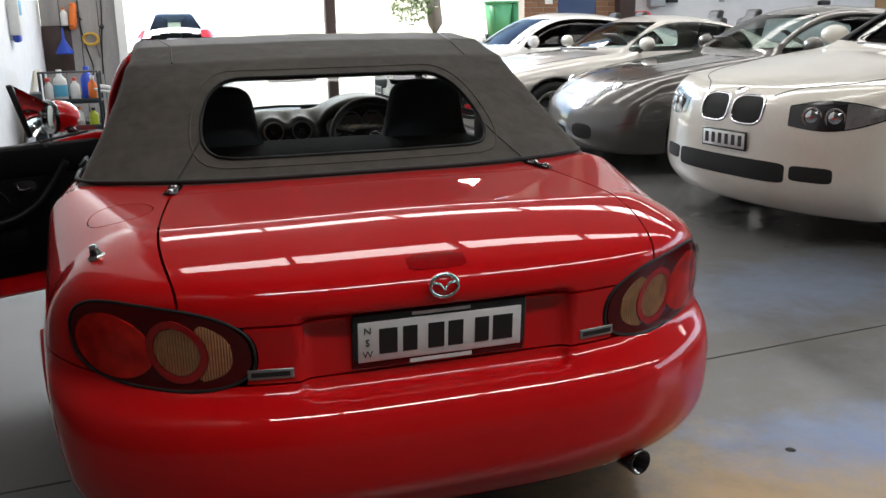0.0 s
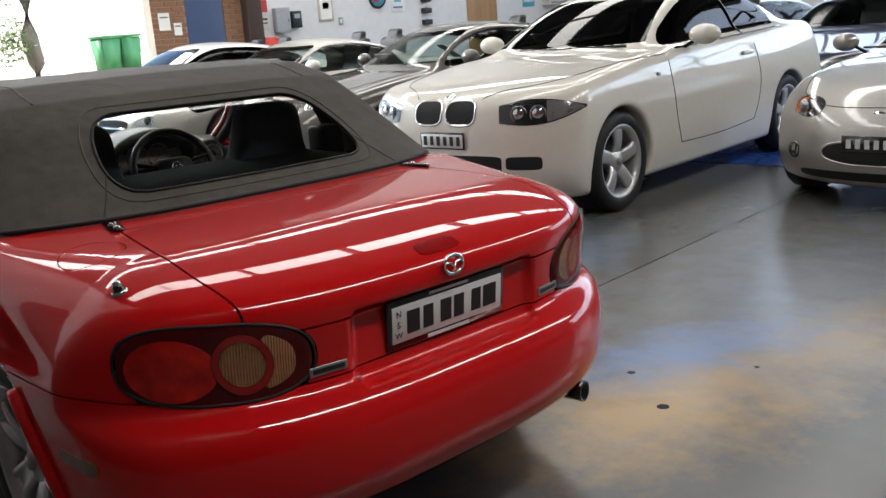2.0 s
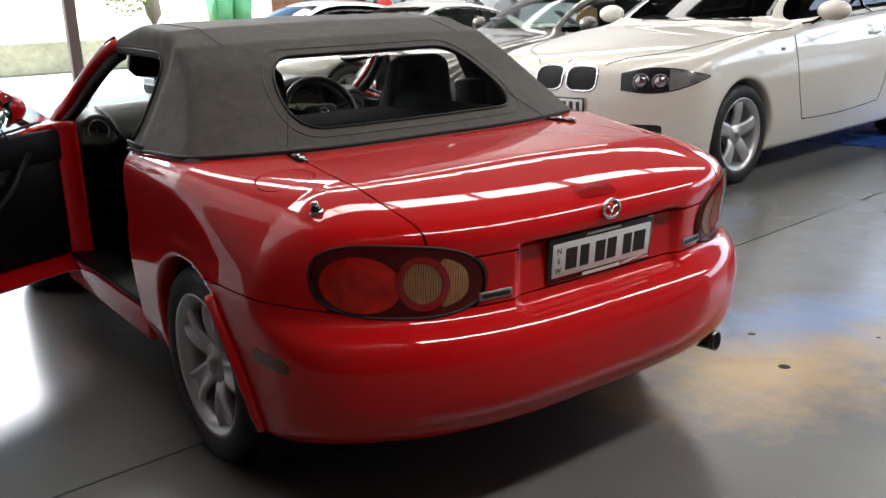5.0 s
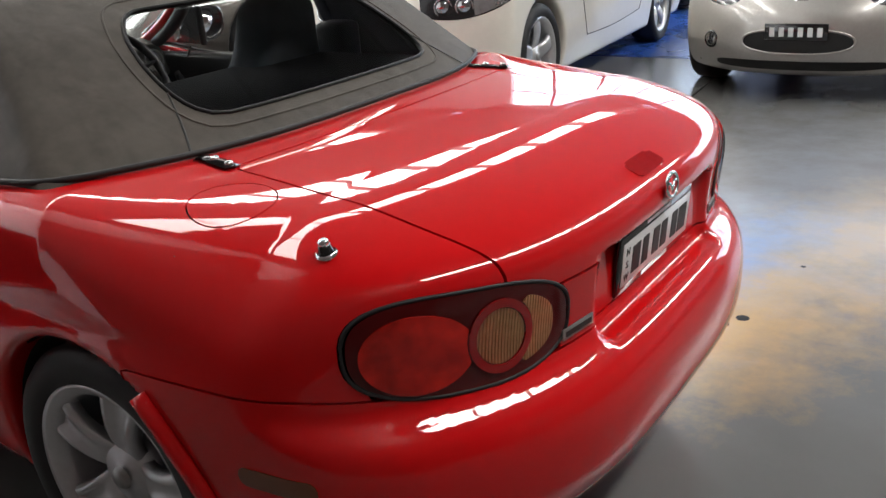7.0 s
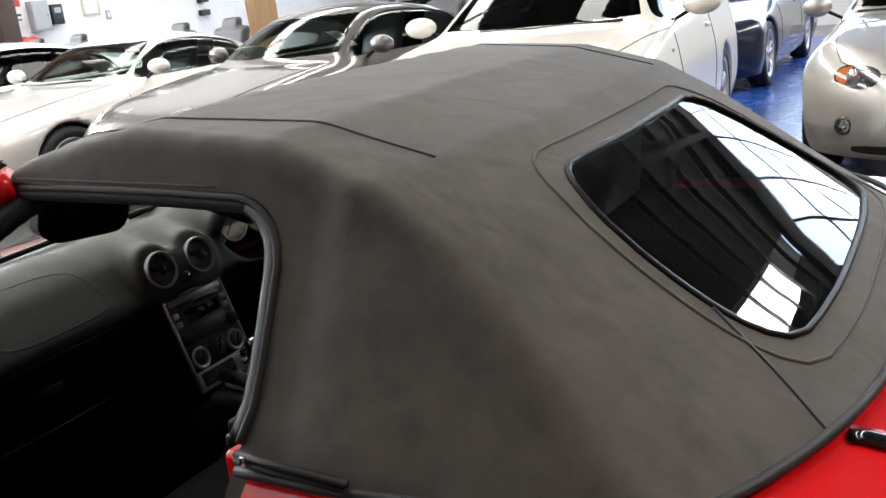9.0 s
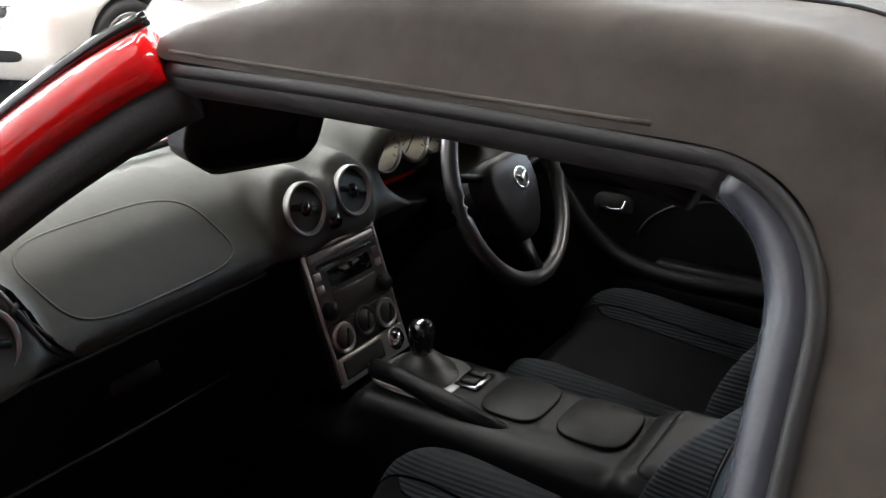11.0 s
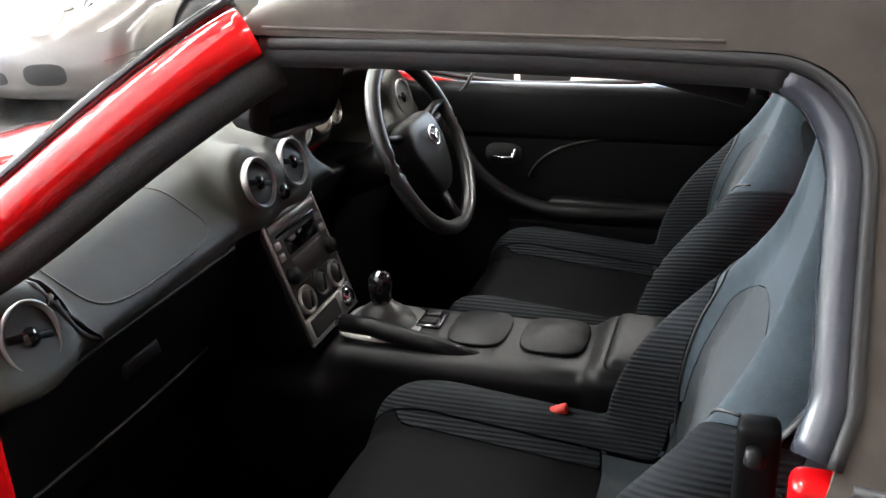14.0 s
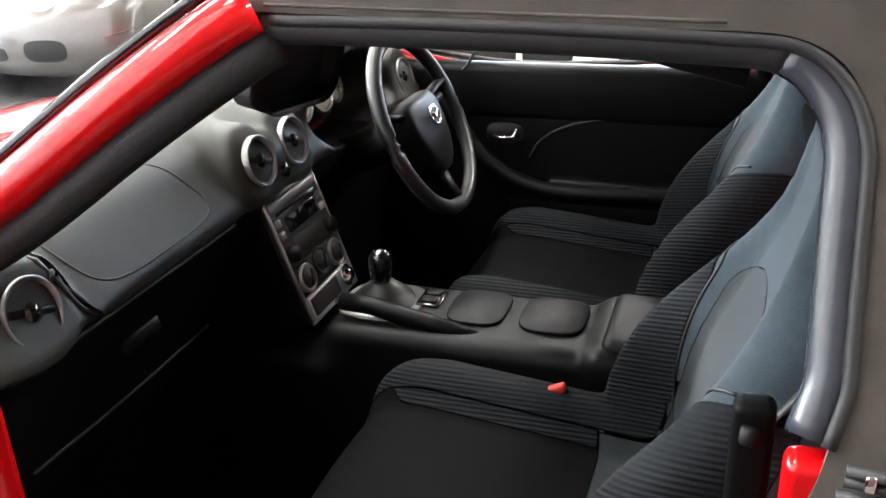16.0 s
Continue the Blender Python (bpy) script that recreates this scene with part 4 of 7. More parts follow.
part("exhaust", lathe_bm([(0.026, 0.25), (0.030, 0.02), (0.031, 0.0), (0.027, 0.0), (0.026, 0.10), (0, 0.10)], 28, "y"), GLOSS_BLACK, car, "dark exhaust tail pipe", pose(0.485, 0.055, 0.275, 0, 0, 14))
for sx in (-1, 1):
    _m = nets(mx_outer, (sx * 0.80 - 0.14, 0.22, 0.40), (sx * 0.80 + 0.14, 0.58, 0.53), 0.010)
    surf("side_marker", panel(_m, mx_outer, lambda x, y, z: smax(np.abs(y - 0.40) - 0.078, np.abs(z - 0.462) - 0.019, 0.02), 0.010, 0.0, 0.004, 0.002), AMBER_DARK, car, "dull amber side marker")
    bead("mud_guard", mx_outer, [(sx * 0.86, 0.68, 0.57), (sx * 0.86, 0.605, 0.46), (sx * 0.85, 0.545, 0.32), (sx * 0.83, 0.53, 0.21)], 0.020, RED, car, 16, seg=10)
bm = tube_bm([(0.60, 0.50, 0.20), (0.0, 0.42, 0.20), (-0.60, 0.50, 0.20)], 0.03, 8)
part("rear_subframe", bm, DARK, car)

# soft top
_bows = ((0.70, 0.835), (0.775, 0.885), (0.92, 0.972), (1.05, 1.053), (1.17, 1.130), (1.30, 1.199), (1.49, 1.250), (1.755, 1.269), (1.90, 1.246), (2.02, 1.212), (2.12, 1.165))


def top_z(y):
    """The cloth is drawn straight from bow to bow, with a tight bend over each."""
    ys, zs = zip(*_bows)
    return sum(np.interp(y + d, ys, zs) for d in (-0.010, -0.003, 0.003, 0.010)) / 4


top_w = spline((0.80, 0.800), (0.87, 0.776), (0.94, 0.738), (1.00, 0.704), (1.08, 0.664), (1.13, 0.640), (1.20, 0.622), (1.30, 0.596))


def soft_top(x, y, z):
    a = np.abs(x)
    yy = y - 0.045 * (np.minimum(a, 0.80) / 0.5) ** 3.4 * np.clip((1.7 - y) / 0.9, 0, 1)
    up = (z - top_z(yy) + 0.009 * (a / 0.55) ** 2) * 0.75
    # the side is tucked in ahead of the fold behind the window, and puckers towards the front edge
    fold = np.clip((y - 1.355) / 0.07, 0, 1)
    pucker = np.clip((y - 1.70) / 0.15, 0, 1) * np.clip((z - 1.16) / 0.03, 0, 1)
    up = up - 0.0038 * pucker * np.sin(46 * y - 17 * a) * np.sin(31 * a + 4)
    side = (a - top_w(z) + 0.012 * fold * fold * (3 - 2 * fold)) * 0.85
    f = smax(up, side, 0.020)
    return smax(f, 0.79 - z, 0.01)


def pane_in(x, y, z):
    a = np.abs(x)
    return np.maximum(smax(a - 0.442 + (z - 0.97) * 0.32, np.abs(z - 1.045) - 0.102, 0.10), y - 1.40)


def glass_gap(x, y, z):
    """The side window's opening."""
    a = np.abs(x)
    back = 1.468 + 0.30 * np.clip(0.93 - z, 0, 1) - y
    head = (z - 1.175 - 0.02 * np.clip(y - 1.5, 0, 1)) * 1.0
    return np.maximum(smax(back, head, 0.09), np.maximum(0.45 - a, 0.80 - z))


FRONT = lambda x: 2.005 + 0.05 * (1 - (x / 0.6) ** 2)


def cloth_in(x, y, z):
    return np.maximum(np.maximum(-pane_in(x, y, z), -glass_gap(x, y, z)), np.maximum(0.815 - z, y - FRONT(x)))


H2 = 0.014
_t = nets(soft_top, (-0.86, 0.60, 0.76), (0.86, 2.2, 1.32), H2)
roof = surf("soft_top", panel(_t, soft_top, cloth_in, H2, 0.0, 0.010), BLACK_VINYL, car, "black cloth folding roof")
_in = panel(_t, soft_top, lambda x, y, z: cloth_in(x, y, z) + 0.002, H2, 0.0, 0.0, -0.012)
surf("roof_lining", (_in[0], _in[1][:, ::-1], -_in[2]), TRIM, roof)
surf("rear_pane", panel(_t, soft_top, pane_in, H2, -0.010, 0.0, -0.003), PLASTIC_PANE, car, "clear rear window")
ring = []
for t in np.linspace(0, 2 * math.pi, 96, endpoint=False):
    r = np.linspace(0.02, 0.6, 600)
    px, pz = r * math.cos(t), 1.045 + r * 0.5 * math.sin(t)
    k = int(np.argmax(pane_in(px, px * 0 + 1.0, pz) > 0))
    ring.append(tuple(along_y(soft_top, px[k], pz[k], 0.6, 1.6)))
bead("pane_binding", soft_top, ring, 0.0055, TRIM, roof, 0, True, "black window binding")
outer = [tuple(along_y(soft_top, x * 1.075, 1.045 + (z - 1.045) * 1.20, 0.6, 1.6)) for x, y, z in ring]
bead("pane_seam", soft_top, outer, 0.0030, BLACK_VINYL, roof, 0, True)
_qp = []
for a in np.linspace(-1, 1, 81):
    # walk outwards from the roof's inside until its foot leaves the cloth, at deck height
    ang = a * radians(106)
    d = (math.sin(ang), -math.cos(ang))
    ts = np.linspace(0.1, 1.1, 800)
    px, py = d[0] * ts, 1.25 + d[1] * ts
    pz = np.full_like(px, 0.87)
    for _ in range(12):
        pz = pz - 0.8 * mx_outer(px, py, pz)
    hit = np.argmax(soft_top(px, py, pz) > 0)
    _qp.append((px[hit], py[hit], pz[hit] + 0.004))
_qp = np.array(_qp)
for _ in range(6):
    _qp[1:-1] = (_qp[:-2] + 2 * _qp[1:-1] + _qp[2:]) / 4
_rad = _qp - np.array((0, 1.25, 0))
_rad[:, 2] = 0
_qp = _qp + 0.007 * _rad / np.linalg.norm(_rad, axis=1)[:, None] + np.array((0, 0, 0.0055))
_qp = [tuple(v) for v in _qp]
part("base_seal", tube_bm(_qp, 0.0068, 8), RUBBER, roof, "black rubber seal round the roof's foot")
for sx in (-1, 1):
    for line in (((0.565, 1.98, 1.21), (0.520, 1.76, 1.262), (0.495, 1.61, 1.258), (0.480, 1.49, 1.243), (0.481, 1.44, 1.232), (0.482, 1.39, 1.215), (0.482, 1.32, 1.195)), ((0.43, 0.99, 0.99), (0.47, 0.91, 0.95), (0.515, 0.84, 0.905))):
        bead("cloth_seam", soft_top, [(sx * x, y, z) for x, y, z in line], 0.0028, INK, roof, 40)
    # hem of the cloth over the side opening
    hem = [(sx * 0.61, y, 1.181 + 0.02 * (y - 1.5)) for y in np.linspace(1.58, 1.985, 24)]
    bead("cloth_hem", soft_top, hem, 0.0018, BLACK_VINYL, roof, 0)
    # opening: rubber seal up the rear edge and along the roof rail
    pts = []
    for k in np.linspace(0, 1, 60):
        if k < 0.34:
            z = 0.893 + (1.075 - 0.893) * k / 0.34
            y = 1.480 + 0.30 * max(0, 0.93 - z)
        elif k < 0.56:
            t = (k - 0.34) / 0.22 * math.pi / 2
            y, z = 1.480 + 0.08 * (1 - math.cos(t)), 1.075 + 0.088 * math.sin(t)
        else:
            t = (k - 0.56) / 0.44
            y, z = 1.560 + 0.43 * t, 1.163 + 0.020 * t - 0.012 * t * t
        pts.append((sx * (float(top_w(z)) - 0.032), y, z))
    # one seal in two colours: lit grey upright, shaded black rail
    part("opening_seal", tube_bm(pts[:31], 0.019, 12), LIT_RUBBER, roof, "rubber seal up the rear of the side opening, coloured as lit")
    part("rail_seal", tube_bm(pts[30:], 0.019, 12), RUBBER, roof, "rubber seal under the roof rail, coloured as shaded")
    part("seal_lip", tube_bm([(x * 1.028, y - 0.012, z + 0.006) for x, y, z in pts], 0.006, 6), RUBBER, roof)
    part("roof_rail", tube_bm([(sx * 0.575, 1.56, 1.135), (sx * 0.570, 1.75, 1.180), (sx * 0.565, 2.0, 1.176)], 0.018, 8, False, 0.7), TRIM, roof)
for y, z in ((1.42, 1.205), (1.72, 1.235)):
    part("roof_bow", tube_bm([(-0.56, y, z - 0.03), (-0.3, y, z), (0.3, y, z), (0.56, y, z - 0.03)], 0.012, 6), TRIM, roof)

# windscreen frame
PIL = [(0.735, 2.50, 0.885), (0.705, 2.30, 0.985), (0.672, 2.16, 1.082), (0.632, 2.05, 1.158), (0.604, 2.005, 1.185)]
for sx in (-1, 1):
    pts = [(sx * x, y, z) for x, y, z in on_surface(lambda x, y, z: x * 0 + 0.0, PIL, 1, 18)]
    part("windscreen_pillar", tube_bm(pts, 0.034, 10, False, 0.75), RED, car, "red windscreen pillar")
    part("pillar_seal", tube_bm([(x - sx * 0.012, y - 0.018, z - 0.030) for x, y, z in pts], 0.024, 8), RUBBER, car, "folded black rubber pillar seal")
    part("screen_moulding", tube_bm([(x + sx * 0.0, y + 0.012, z + 0.030) for x, y, z in pts], 0.007, 6), GLOSS_BLACK, car)
header = [(x, FRONT(x) + 0.005, 1.175 + 0.022 * (1 - (x / 0.6) ** 2)) for x in np.linspace(-0.6, 0.6, 17)]
part("screen_header", tube_bm(header, 0.030, 8, False, 0.6), TRIM, car)


def windscreen_bm(n=14, m=8):
    bm = bmesh.new()
    rows = []
    for j in range(m):
        t = j / (m - 1)
        row = []
        for i in range(n):
            u = -1 + 2 * i / (n - 1)
            x0, y0, z0 = 0.735 * u, 2.50 + 0.17 * (1 - u * u), 0.890 + 0.012 * (1 - u * u)
            x1, y1, z1 = 0.600 * u, 2.010 + 0.055 * (1 - u * u), 1.188 + 0.022 * (1 - u * u)
            row.append(bm.verts.new((x0 + (x1 - x0) * t, y0 + (y1 - y0) * t, z0 + (z1 - z0) * t + 0.015 * math.sin(math.pi * t))))
        rows.append(row)
    for a, b in zip(rows, rows[1:]):
        for i in range(n - 1):
            bm.faces.new((a[i], a[i + 1], b[i + 1], b[i]))
    return bm


_w = part("windscreen", windscreen_bm(), CLEAR, car, "clear curved windscreen")
_w.visible_shadow = False
for x0, x1 in ((-0.30, 0.30), (0.10, 0.62)):
    part("wiper", tube_bm([(x0, 2.60, 0.92), ((x0 + x1) / 2, 2.585, 0.935), (x1, 2.57, 0.925)], 0.007, 6), TRIM, car)
part("rear_view_mirror", box_bm(0.20, 0.02, 0.055, 0.01, 3), TRIM, car, "", pose(0.0, 2.10, 1.10, -12, 0, 0))
for sx in (-1, 1):
    part("sun_visor", box_bm(0.17, 0.016, 0.11, 0.03, 4), TRIM, car, "black sun visor folded down" if sx < 0 else "black sun visor", pose(sx * 0.47, 2.035, 1.115, 14, -6 * sx, 0))


# door mirrors
def mirror_parts(parent, sx, m=None):
    def shell(x, y, z):
        return smax(np.sqrt(((x - sx * 0.875) / 0.095) ** 2 + ((y - 2.33) / 0.085) ** 2 + ((z - 0.945) / 0.068) ** 2) - 1, (2.295 - y) / 0.08, 0.05) * 0.07
    ob = blob("mirror_shell", shell, (sx * 0.875 - 0.12, 2.22, 0.86), (sx * 0.875 + 0.12, 2.44, 1.03), 0.012, RED, parent, "red door mirror with a black bezel")
    part("mirror_bezel", tube_bm([(sx * 0.875 + px, 2.296, 0.945 + pz) for px, pz in oval(0.178, 0.124, 2.6, 40)], 0.011, 8, True), GLOSS_BLACK, ob)
    part("mirror_glass", prism_bm(oval(0.165, 0.112, 2.6), 0.004), MIRROR, ob, "", pose(sx * 0.875, 2.294, 0.945))
    part("mirror_stalk", tube_bm([(sx * 0.83, 2.34, 0.91), (sx * 0.775, 2.36, 0.875)], 0.022, 8, False, 0.7), GLOSS_BLACK, ob)


def quarter_bm(sx):
    bm = bmesh.new()
    vs = [bm.verts.new((sx * x, y, z)) for x, y, z in ((0.738, 2.165, 0.885), (0.735, 2.44, 0.892), (0.655, 2.10, 1.095))]
    bm.faces.new(vs)
    r = bmesh.ops.extrude_face_region(bm, geom=bm.faces[:])
    bmesh.ops.translate(bm, vec=(-sx * 0.004, 0, 0), verts=[v for v in r["geom"] if isinstance(v, bmesh.types.BMVert)])
    bmesh.ops.recalc_face_normals(bm, faces=bm.faces)
    return bm


mirror_parts(doors[-1], -1)
mirror_parts(doors[1], 1)
for sx in (-1, 1):
    d = doors[sx]
    hx = float(side_w(0.70) * waist(1.62)) - 0.008
    part("door_handle", box_bm(0.018, 0.075, 0.060, 0.008, 3, (sx * hx, 1.63, 0.725)), CHROME, d, "chrome door handle")
    part("belt_moulding", tube_bm(smooth_line([(sx * 0.748, 1.48, 0.886), (sx * 0.752, 1.75, 0.863), (sx * 0.752, 2.1, 0.851), (sx * 0.748, 2.40, 0.888)]), 0.010, 8, False, 0.6), RUBBER, d)
    # door card
    card = part("door_card", box_bm(0.045, 0.90, 0.52, 0.018, 3, (sx * 0.693, 1.93, 0.615)), TRIM, d, "black moulded inner door panel")
    part("card_top", box_bm(0.060, 0.92, 0.13, 0.02, 3, (sx * 0.690, 1.93, 0.812)), TRIM, card, "black padded top of the door panel")
    part("arm_rest", tube_bm(smooth_line([(sx * 0.672, 2.23, 0.80), (sx * 0.662, 2.17, 0.72), (sx * 0.650, 2.10, 0.645), (sx * 0.640, 2.00, 0.595), (sx * 0.640, 1.86, 0.580), (sx * 0.650, 1.55, 0.596)]), 0.021, 10), TRIM, card, "sweeping black arm rest")
    part("arm_ledge", box_bm(0.040, 0.46, 0.030, 0.012, 3, (sx * 0.655, 1.72, 0.598)), TRIM, card)
    part("map_pocket", box_bm(0.02, 0.40, 0.10, 0.008, 2, (sx * 0.668, 1.85, 0.50)), TRIM, card)
    part("trim_line", tube_bm(smooth_line([(sx * 0.668, 2.20, 0.748), (sx * 0.666, 2.06, 0.780), (sx * 0.666, 1.90, 0.795), (sx * 0.666, 1.52, 0.805)]), 0.005, 6), TRIM, card)
    part("speaker_arc", tube_bm(smooth_line([(sx * 0.668, 2.00, 0.655), (sx * 0.667, 1.975, 0.695), (sx * 0.667, 1.92, 0.732), (sx * 0.667, 1.83, 0.756), (sx * 0.667, 1.70, 0.762), (sx * 0.667, 1.60, 0.758)]), 0.0035, 6), DASH, card)
    part("corner_sail", tube_bm(smooth_line([(sx * 0.664, 2.13, 0.905), (sx * 0.664, 2.16, 0.862), (sx * 0.665, 2.22, 0.832), (sx * 0.666, 2.30, 0.820)]), 0.004, 6), DASH, card)
    quarter = part("quarter_light", quarter_bm(sx), CLEAR, d, "small fixed quarter window")
    quarter.visible_shadow = False
    part("quarter_post", tube_bm([(sx * 0.738, 2.165, 0.885), (sx * 0.690, 2.115, 1.02), (sx * 0.655, 2.085, 1.095)], 0.013, 8, False, 0.7), RUBBER, quarter, "black window post")
    hd = part("pull_cup", prism_bm(oval(0.09, 0.05, 3), 0.006), DARK, card, "", pose(sx * 0.668, 2.06, 0.712, 0, 0, -90 * sx))
    part("inner_handle", tube_bm([(sx * 0.657, 2.085, 0.706), (sx * 0.653, 2.06, 0.703), (sx * 0.653, 2.035, 0.706), (sx * 0.658, 2.03, 0.726)], 0.0048, 6), CHROME, card, "chrome inner handle")
    card.matrix_basis = Matrix.Translation((sx * 0.012, 0.04, -0.016)) @ card.matrix_basis
    part("lock_post", box_bm(0.05, 0.03, 0.16, 0.006, 2, (sx * 0.70, 1.482, 0.80)), GLOSS_BLACK, d)
    jamb = part("door_jamb", box_bm(0.034, 0.060, 0.57, 0.010, 3, (sx * 0.742, 1.478, 0.600)), RED, car, "red painted door jamb")
    part("latch_cover", box_bm(0.030, 0.034, 0.205, 0.008, 3, (sx * 0.692, 1.530, 0.793)), LATCH_BLACK, jamb, "black latch cover on the jamb")
    part("latch_knob", lathe_bm([(0, 0.014), (0.008, 0.012), (0.009, 0.0)], 14), TRIM, jamb, "", pose(sx * 0.712, 1.532, 0.868, 0, 0, 0))
    for zz, rr in ((0.898, 0.0058), (0.889, 0.0055)):
        part("moulding", tube_bm([(sx * 0.774, 1.468, zz), (sx * 0.778, 1.42, zz - 0.002), (sx * 0.784, 1.30, zz - 0.004)], rr, 6, False, 0.8), RUBBER, car, "black belt moulding with bright ends")
    part("moulding_clip", box_bm(0.008, 0.008, 0.014, 0.002, 2, (sx * 0.779, 1.452, 0.893)), CHROME, car)

# ---- cockpit ----
_outside = set(car.children)


# a seat's section along z: middle of the backrest's front, how far its side bolsters stand out, half its width
BACK_Y = spline((0.30, 1.70), (0.40, 1.66), (0.55, 1.605), (0.70, 1.575), (0.80, 1.535), (0.90, 1.498), (1.0, 1.480), (1.12, 1.470))
BACK_B = spline((0.30, 0.0), (0.44, 0.065), (0.525, 0.112), (0.60, 0.115), (0.69, 0.085), (0.785, 0.042), (0.86, 0.024), (0.95, 0.015), (1.12, 0.0))
BACK_W = spline((0.30, 0.225), (0.42, 0.243), (0.55, 0.250), (0.70, 0.248), (0.79, 0.232), (0.86, 0.192), (0.92, 0.152), (1.0, 0.132), (1.12, 0.112))
ramp = lambda v: np.clip(v, 0, 1) ** 2 * (3 - 2 * np.clip(v, 0, 1))


def seat_shape(cx):
    def f(x, y, z):
        u = np.abs(x - cx)
        w = BACK_W(z)
        rise = ramp((u / w - 0.52) / 0.30)
        front = (y - BACK_Y(z) - BACK_B(z) * rise) * 0.72
        back = smax(smax(front, BACK_Y(z) - 0.135 - y, 0.05), (u - w) * 0.9, 0.055)
        back = smax(back, np.abs(z - 0.71) - 0.405, 0.06)
        top = z - 0.497 - 0.10 * (y - 1.86) + 0.55 * np.clip(y - 1.98, 0, 1) ** 2 * 4 - 0.045 * ramp((u - 0.115) / 0.07)
        cush = smax(top * 0.85, u - 0.250 + 0.4 * np.clip(y - 1.95, 0, 1) ** 2 * 3, 0.055)
        cush = smax(cush, np.maximum(y - 2.115 + 0.5 * u * u, 1.58 - y), 0.06)
        cush = smax(cush, 0.36 - z, 0.03)
        return smin(cush, back, 0.018)
    return f


def seat_zones(cx):
    """Ribbed bolsters of the backrest, of the cushion, and the backrest's plain middle panel."""
    def back_rib(x, y, z):
        u = np.abs(x - cx)
        edge = 0.152 + 0.02 * np.clip((z - 0.6) / 0.2, 0, 1)
        return smax(smax(edge - u, z - 0.800 - 0.5 * (u - 0.19), 0.03), np.maximum(0.46 - z, BACK_Y(z) - 0.055 - y), 0.01)

    def cushion_rib(x, y, z):
        u = np.abs(x - cx)
        return smax(smax(0.130 - u, y - 2.06, 0.05), np.maximum(0.44 - z, np.maximum(1.70 - y, y - BACK_Y(z) - 0.6)), 0.01)

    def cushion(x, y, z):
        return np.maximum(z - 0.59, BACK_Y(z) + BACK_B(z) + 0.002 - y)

    def middle(x, y, z):
        u = np.abs(x - cx)
        return smax(smax(u - 0.150, z - 0.845 + 2.2 * u * u, 0.03), np.maximum(0.47 - z, BACK_Y(z) - 0.05 - y), 0.01)
    return back_rib, cushion_rib, cushion, middle


for cx in (-0.36, 0.36):
    f = seat_shape(cx)
    s = nets(f, (cx - 0.29, 1.26, 0.28), (cx + 0.29, 2.18, 1.16), 0.0125)
    brib, crib, cush, mid = seat_zones(cx)
    crib2 = lambda x, y, z: np.maximum(crib(x, y, z), np.maximum(cush(x, y, z), -brib(x, y, z)))
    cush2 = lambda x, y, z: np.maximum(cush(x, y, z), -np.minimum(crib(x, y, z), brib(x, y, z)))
    mid2 = lambda x, y, z: np.maximum(mid(x, y, z), -np.minimum(cush(x, y, z), brib(x, y, z)))
    plain = lambda x, y, z: -np.minimum(np.minimum(brib(x, y, z), cush(x, y, z)), mid(x, y, z))
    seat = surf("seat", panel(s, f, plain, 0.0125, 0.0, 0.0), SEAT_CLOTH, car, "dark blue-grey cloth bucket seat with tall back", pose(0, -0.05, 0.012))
    # cushion cut out in the darker cloth, which carries its shade
    surf("seat_cushion", panel(s, f, cush2, 0.0125, 0.0, 0.0), SEAT_SHADED, seat, "seat cushion with its shade put into a near black colour")
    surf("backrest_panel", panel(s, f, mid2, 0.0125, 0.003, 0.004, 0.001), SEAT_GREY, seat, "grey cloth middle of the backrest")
    for geo in loose_pieces(panel(s, f, brib, 0.0125, 0.003, 0.004, 0.002)):
        if len(geo[0]) > 40:
            surf("backrest_bolster", geo, SEAT_RIB, seat, "ribbed dark side bolster")
    for geo in loose_pieces(panel(s, f, crib2, 0.0125, 0.003, 0.004, 0.002)):
        if len(geo[0]) > 40:
            surf("cushion_bolster", geo, SEAT_RIB, seat, "ribbed black cushion bolster")
    for k in (-1, 1):
        bead("seat_piping", f, [(cx + k * 0.150, 1.60, 0.50), (cx + k * 0.152, 1.62, 0.60), (cx + k * 0.165, 1.60, 0.72), (cx + k * 0.172, 1.57, 0.79), (cx + k * 0.20, 1.54, 0.815)], 0.0022, INK, seat, 30)
    part("seat_runner", box_bm(0.40, 0.46, 0.12, 0.02, 2, (cx, 1.84, 0.30)), DARK, seat)
    part("belt_buckle", box_bm(0.022, 0.05, 0.075, 0.006, 2), TRIM, car, "", pose(-0.160 if cx < 0 else 0.160, 1.742, 0.505 if cx < 0 else 0.47, -25, 0, 0))
    part("buckle_button", box_bm(0.018, 0.042, 0.014, 0.004, 2), BUCKLE_RED, car, "red seat belt button", pose(-0.160 if cx < 0 else 0.160, 1.754, 0.547 if cx < 0 else 0.512, -25, 0, 0))

